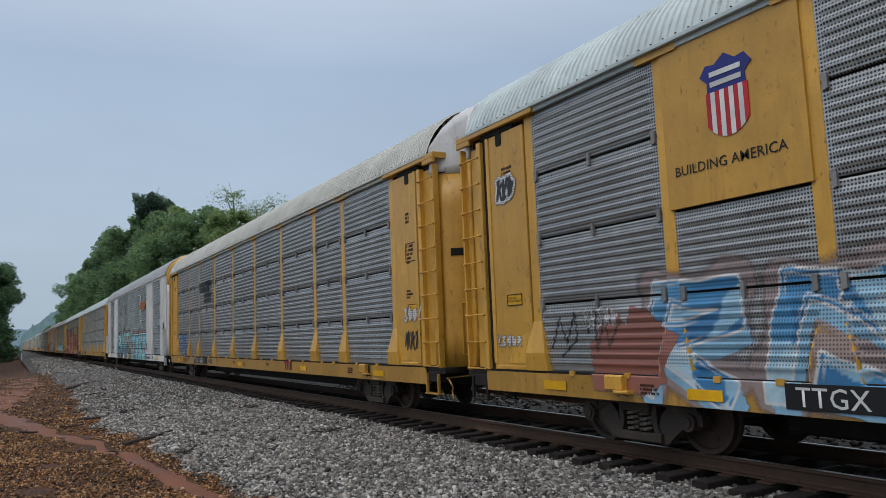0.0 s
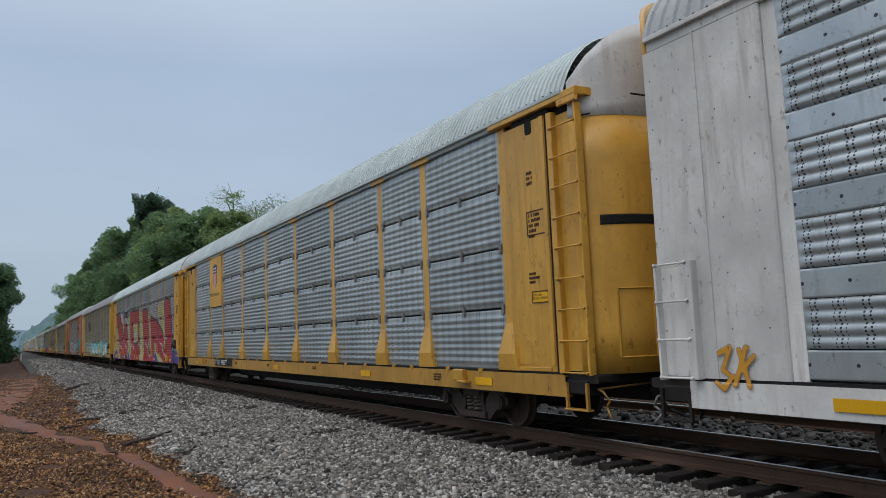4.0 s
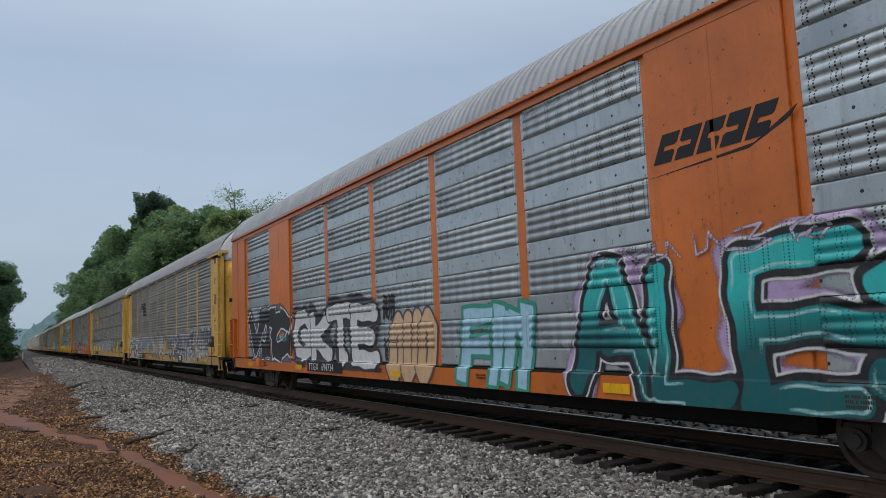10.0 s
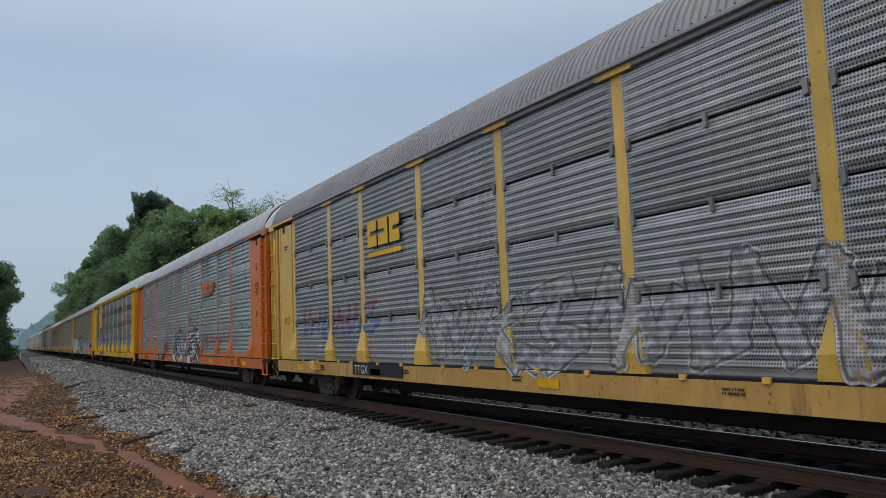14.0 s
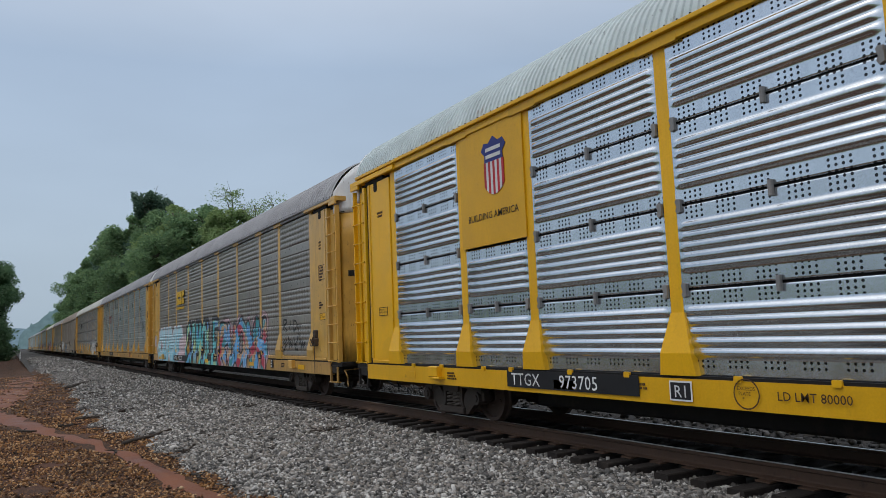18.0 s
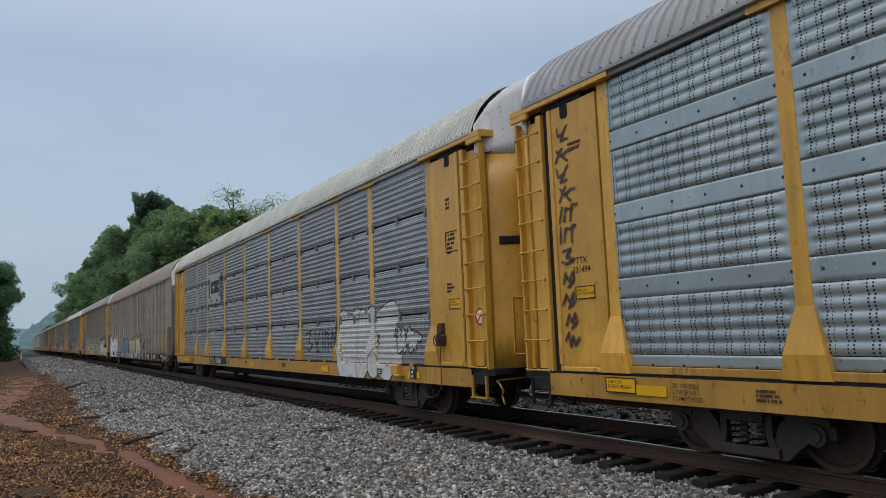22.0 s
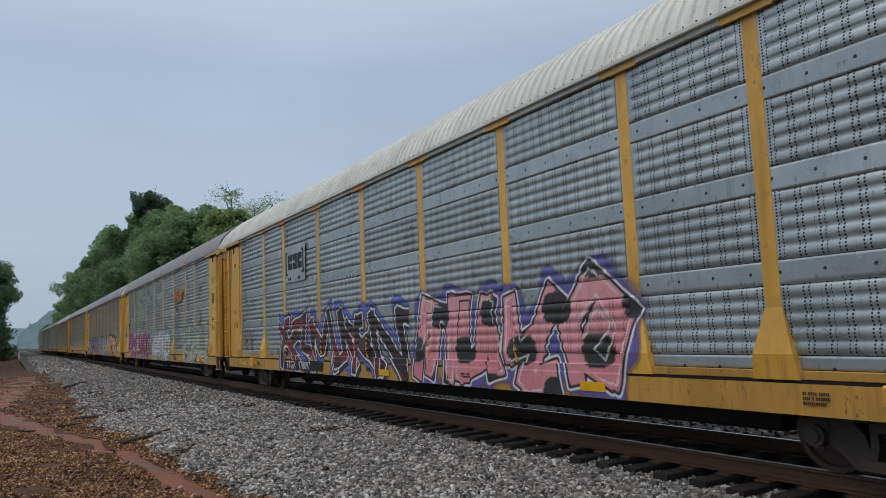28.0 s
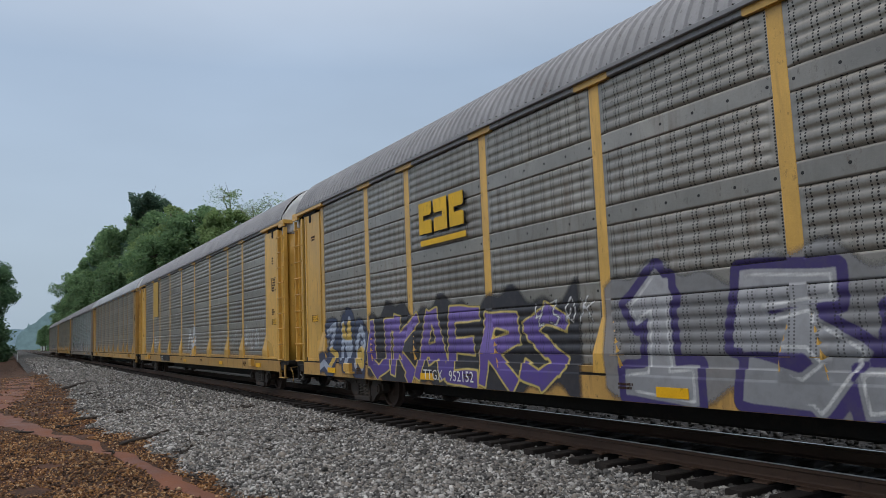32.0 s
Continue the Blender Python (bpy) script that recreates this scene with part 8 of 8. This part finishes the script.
    dict(RIBS, frame="tan", panel="rib_cool", serial="952606", door_mark="26440", label="ochre covered car carrier with grey ribbed sides and magenta graffiti", number=(6.5, 2.4), num_plate=False, emblems=(("swoosh", -4.45, 3.52, 0.95), ("ttx", -4.54, 0.78, 0.24)), warn_sill=True,
         art=((11.4, 7.4, 0.8, 2.15, "RPwS", dict(r=0.155, fill=(0.17, 0.012, 0.085), fill2=(0.25, 0.02, 0.12), line=WHITE, line_w=0.036, wobble=1.0, spread=1.0, slant=0.0)), (7.0, 2.8, 0.8, 2.2, "zowvS", dict(r=0.155, fill=(0.15, 0.012, 0.075), fill2=(0.23, 0.018, 0.11), line=WHITE, line_w=0.036, wobble=1.0, spread=1.0, slant=0.0)), (1.5, -3.2, 0.85, 2.05, "GAxO", dict(r=0.2, fill=(0.38, 0.4, 0.42), fill2=(0.54, 0.56, 0.58), line=BLACK, line_w=0.06, rim=WHITE, rim_w=0.1, shade=(0.03, 0.03, 0.05), throw=(0.1, -0.12), wobble=1.1, slant=0.1, halo=(0.12, 0.4, 0.24), spread=1.0)),
              (-7.2, -11.5, 0.85, 2.15, "MwxM", dict(r=0.2, fill=(0.33, 0.37, 0.33), fill2=(0.2, 0.23, 0.2), line=BLACK, line_w=0.04, rim=WHITE, rim_w=0.08, shade=(0.03, 0.03, 0.03), throw=(-0.08, -0.1), slant=0.2, halo=(0.45, 0.36, 0.3), halo_a=0.5, spread=1.1, third=(0.4, 0.43, 0.3))), (12.9, 12.1, 2.0, 2.35, 4, dict(THIN, fill=BLACK, r=0.026)))),
    dict(RIBS, frame="tan", serial="952152", label="ochre covered car carrier with dark ribbed sides and violet graffiti", number=(6.43, 2.1), num_plate=False, emblems=(("gold", 6.39, 3.47, 0.6),), sill_art=True,
         art=((11.6, 9.0, 0.85, 2.0, 3, dict(r=0.08, fill=(0.35, 0.4, 0.5), halo=(0.03, 0.05, 0.12), third=(0.6, 0.4, 0.08))), (9.0, 2.2, 0.85, 2.05, "UKAERS", dict(r=0.125, fill=(0.09, 0.055, 0.25), fill2=(0.17, 0.11, 0.38), line=(0.56, 0.44, 0.12), line_w=0.035, seam=False, spread=0.85, wobble=0.4, halo=BLACK, ground=(0.02, 0.02, 0.03), ground_a=0.9)),
              (1.45, -4.0, 0.9, 2.15, "159", dict(halo=(0.4, 0.45, 0.12), halo_a=0.9, r=0.2, fill=(0.24, 0.245, 0.26), fill2=(0.36, 0.36, 0.38), line=(0.045, 0.03, 0.13), line_w=0.12, glint=WHITE, spread=0.7, wobble=0.1, slant=0.0, ground=(0.28, 0.28, 0.29), ground_a=0.8)),
              (-4.8, -10.4, 0.8, 2.1, "ARPK", dict(r=0.22, fill=(0.45, 0.14, 0.05), fill2=(0.62, 0.4, 0.26), line=(0.1, 0.03, 0.02), rim=(0.24, 0.05, 0.03), halo=(0.04, 0.03, 0.03), halo_a=0.7)), (3.0, 1.6, 1.65, 2.1, 4, dict(THIN, fill=WHITE)), (-8.9, -10.6, 1.0, 1.45, "OLAP", dict(r=0.035, fill=WHITE, rim=BLACK)), (-9.6, -10.8, 2.15, 2.5, 3, dict(r=0.03, fill=WHITE)))),
    dict(RIBS, frame="tan", label="ochre covered car carrier with dull grey ribbed sides", emblem_plate=(8.7, 7.3, 3.0, 4.85), number=(6.3, 2.4),
         art=((0.0, -1.7, 1.1, 2.3, 1, dict(r=0.12, fill=(0.5, 0.5, 0.5))), (8.6, 7.6, 1.2, 1.9, 1, dict(r=0.06, fill=(0.5, 0.5, 0.5))), (-7.4, -8.4, 1.3, 2.0, 2, dict(THIN, fill=WHITE)), (-9.2, -11.0, 1.3, 2.1, 3, dict(r=0.05, fill=(0.5, 0.5, 0.5))))),
    dict(RIBS, frame="sill_tan", roof="roof_grey", label="grimy ochre covered car carrier with dull dark sides"),
    dict(RIBS, frame="brown", panel="rib_cool", label="dull brown covered car carrier with grey ribbed sides", art=((9, -3, 1.0, 1.9, 5, dict(r=0.1, fill=(0.3, 0.3, 0.34), worn=0.5)),)),
    dict(RIBS, frame="sill_tan", label="grimy ochre covered car carrier near the end of the train"),
    dict(RIBS, frame="brown", label="last covered car carrier of the train with a dark end", art=((6, -6, 1.2, 2.0, 6, dict(r=0.1, fill=(0.3, 0.33, 0.4), worn=0.5)),)),
]


def finish(car, spec, k):
    """Paint and notes that belong to one carriage."""
    for i, piece in enumerate(spec.get("art", ())):
        spray(car, spec, piece, 100 * k + i, 0.0011 * (i + 1))
    if spec.get("wall"):
        red_wall(car, spec)
    if spec.get("emblem_plate"):
        a, b, z0, z1 = spec["emblem_plate"]
        plate(car, "emblem_panel", a, b, z0, z1, "pale_yellow", -1.43, "faded emblem panel")
    if spec.get("deck_note"):
        part("deck_note", writing_mesh("DECK\nCLEARANCE\nA  87\"\nB  93 1/4\"", 0.078), "ink", car, (-1.374, -13.13, 2.72))
    if spec.get("deck_min"):
        part("deck_note", writing_mesh("DECK\nCLEARANCE\nA 89 MIN\nB 94 MIN", 0.085), "ink", car, (-1.42, -12.05, 2.92))
    if spec.get("warn_sill"):
        plate(car, "warning_plate", 11.9, 11.35, 0.82, 1.02, "mark_yellow", -1.467)
        part("warning_text", writing_mesh("THIS CAR\nEXCESS HEIGHT", 0.06), "black", car, (-1.472, 11.86, 0.94 - DROP))
        outline(car, "warning_frame", 11.35, 11.9, 0.82, 1.02, 0.014, "black", -1.472)
    if spec.get("big_number"):
        a, b = spec["big_number"]
        part("number", writing_mesh("546213", 0.38, 1.5), "black", car, (-1.445, a - 0.25, 1.5))


for k, spec in enumerate(SPECS):
    finish(autorack(spec), spec, k)


# ---------------------------------------------------------------- what moves
# the couplings run in and out: seconds, metres that the train hangs back
SLACK = ([0, 3.0, 3.5, 5.0, 5.5, 6.0, 8.0, 9.0, 10.0, 11.0, 12.0, 13.0, 15.5, 18.4, 19.0, 19.5, 20.0, 20.5, 21.0, 22.0, 23.0, 24.0, 25.3, 26.0, 26.5, 28.5, 29.0, 30.0, 31.0, 32],
         [0, 0, 0.5, 0.3, 0.3, 0, 0, 0.05, 0.07, 0.02, 0.14, 0.04, 0.03, 0.03, -0.13, 0.1, 0.40, 0.22, 0.08, 0.13, 0.05, 0.02, 0.0, 0.27, 0.28, 0.24, -0.06, 0.08, 0.02, 0.12])


def travelled(t):
    """How far the train has come at t seconds."""
    return 15.2819 * t + 0.26747 * t * t / 30 + 0.089594 * t ** 3 / 900 - float(np.interp(t, *SLACK))


def motions():
    for car, s in zip(CARS, PLACES):
        walk(car, [(k / 2, pose(TRACK_X, s - travelled(k / 2), 0)) for k in range(65)])
    lead = {}
    for ob, y in WHEELS:
        if y not in lead:
            walk(ob, [(k / 30, pose(0, y, 0.42, math.degrees(travelled(k / 30) / 0.42))) for k in range(961)])
            lead[y] = ob
        else:
            keys = ob.animation_data_create()
            ob.rotation_mode = "QUATERNION"
            keys.action = lead[y].animation_data.action
            keys.action_slot = lead[y].animation_data.action_slot


motions()
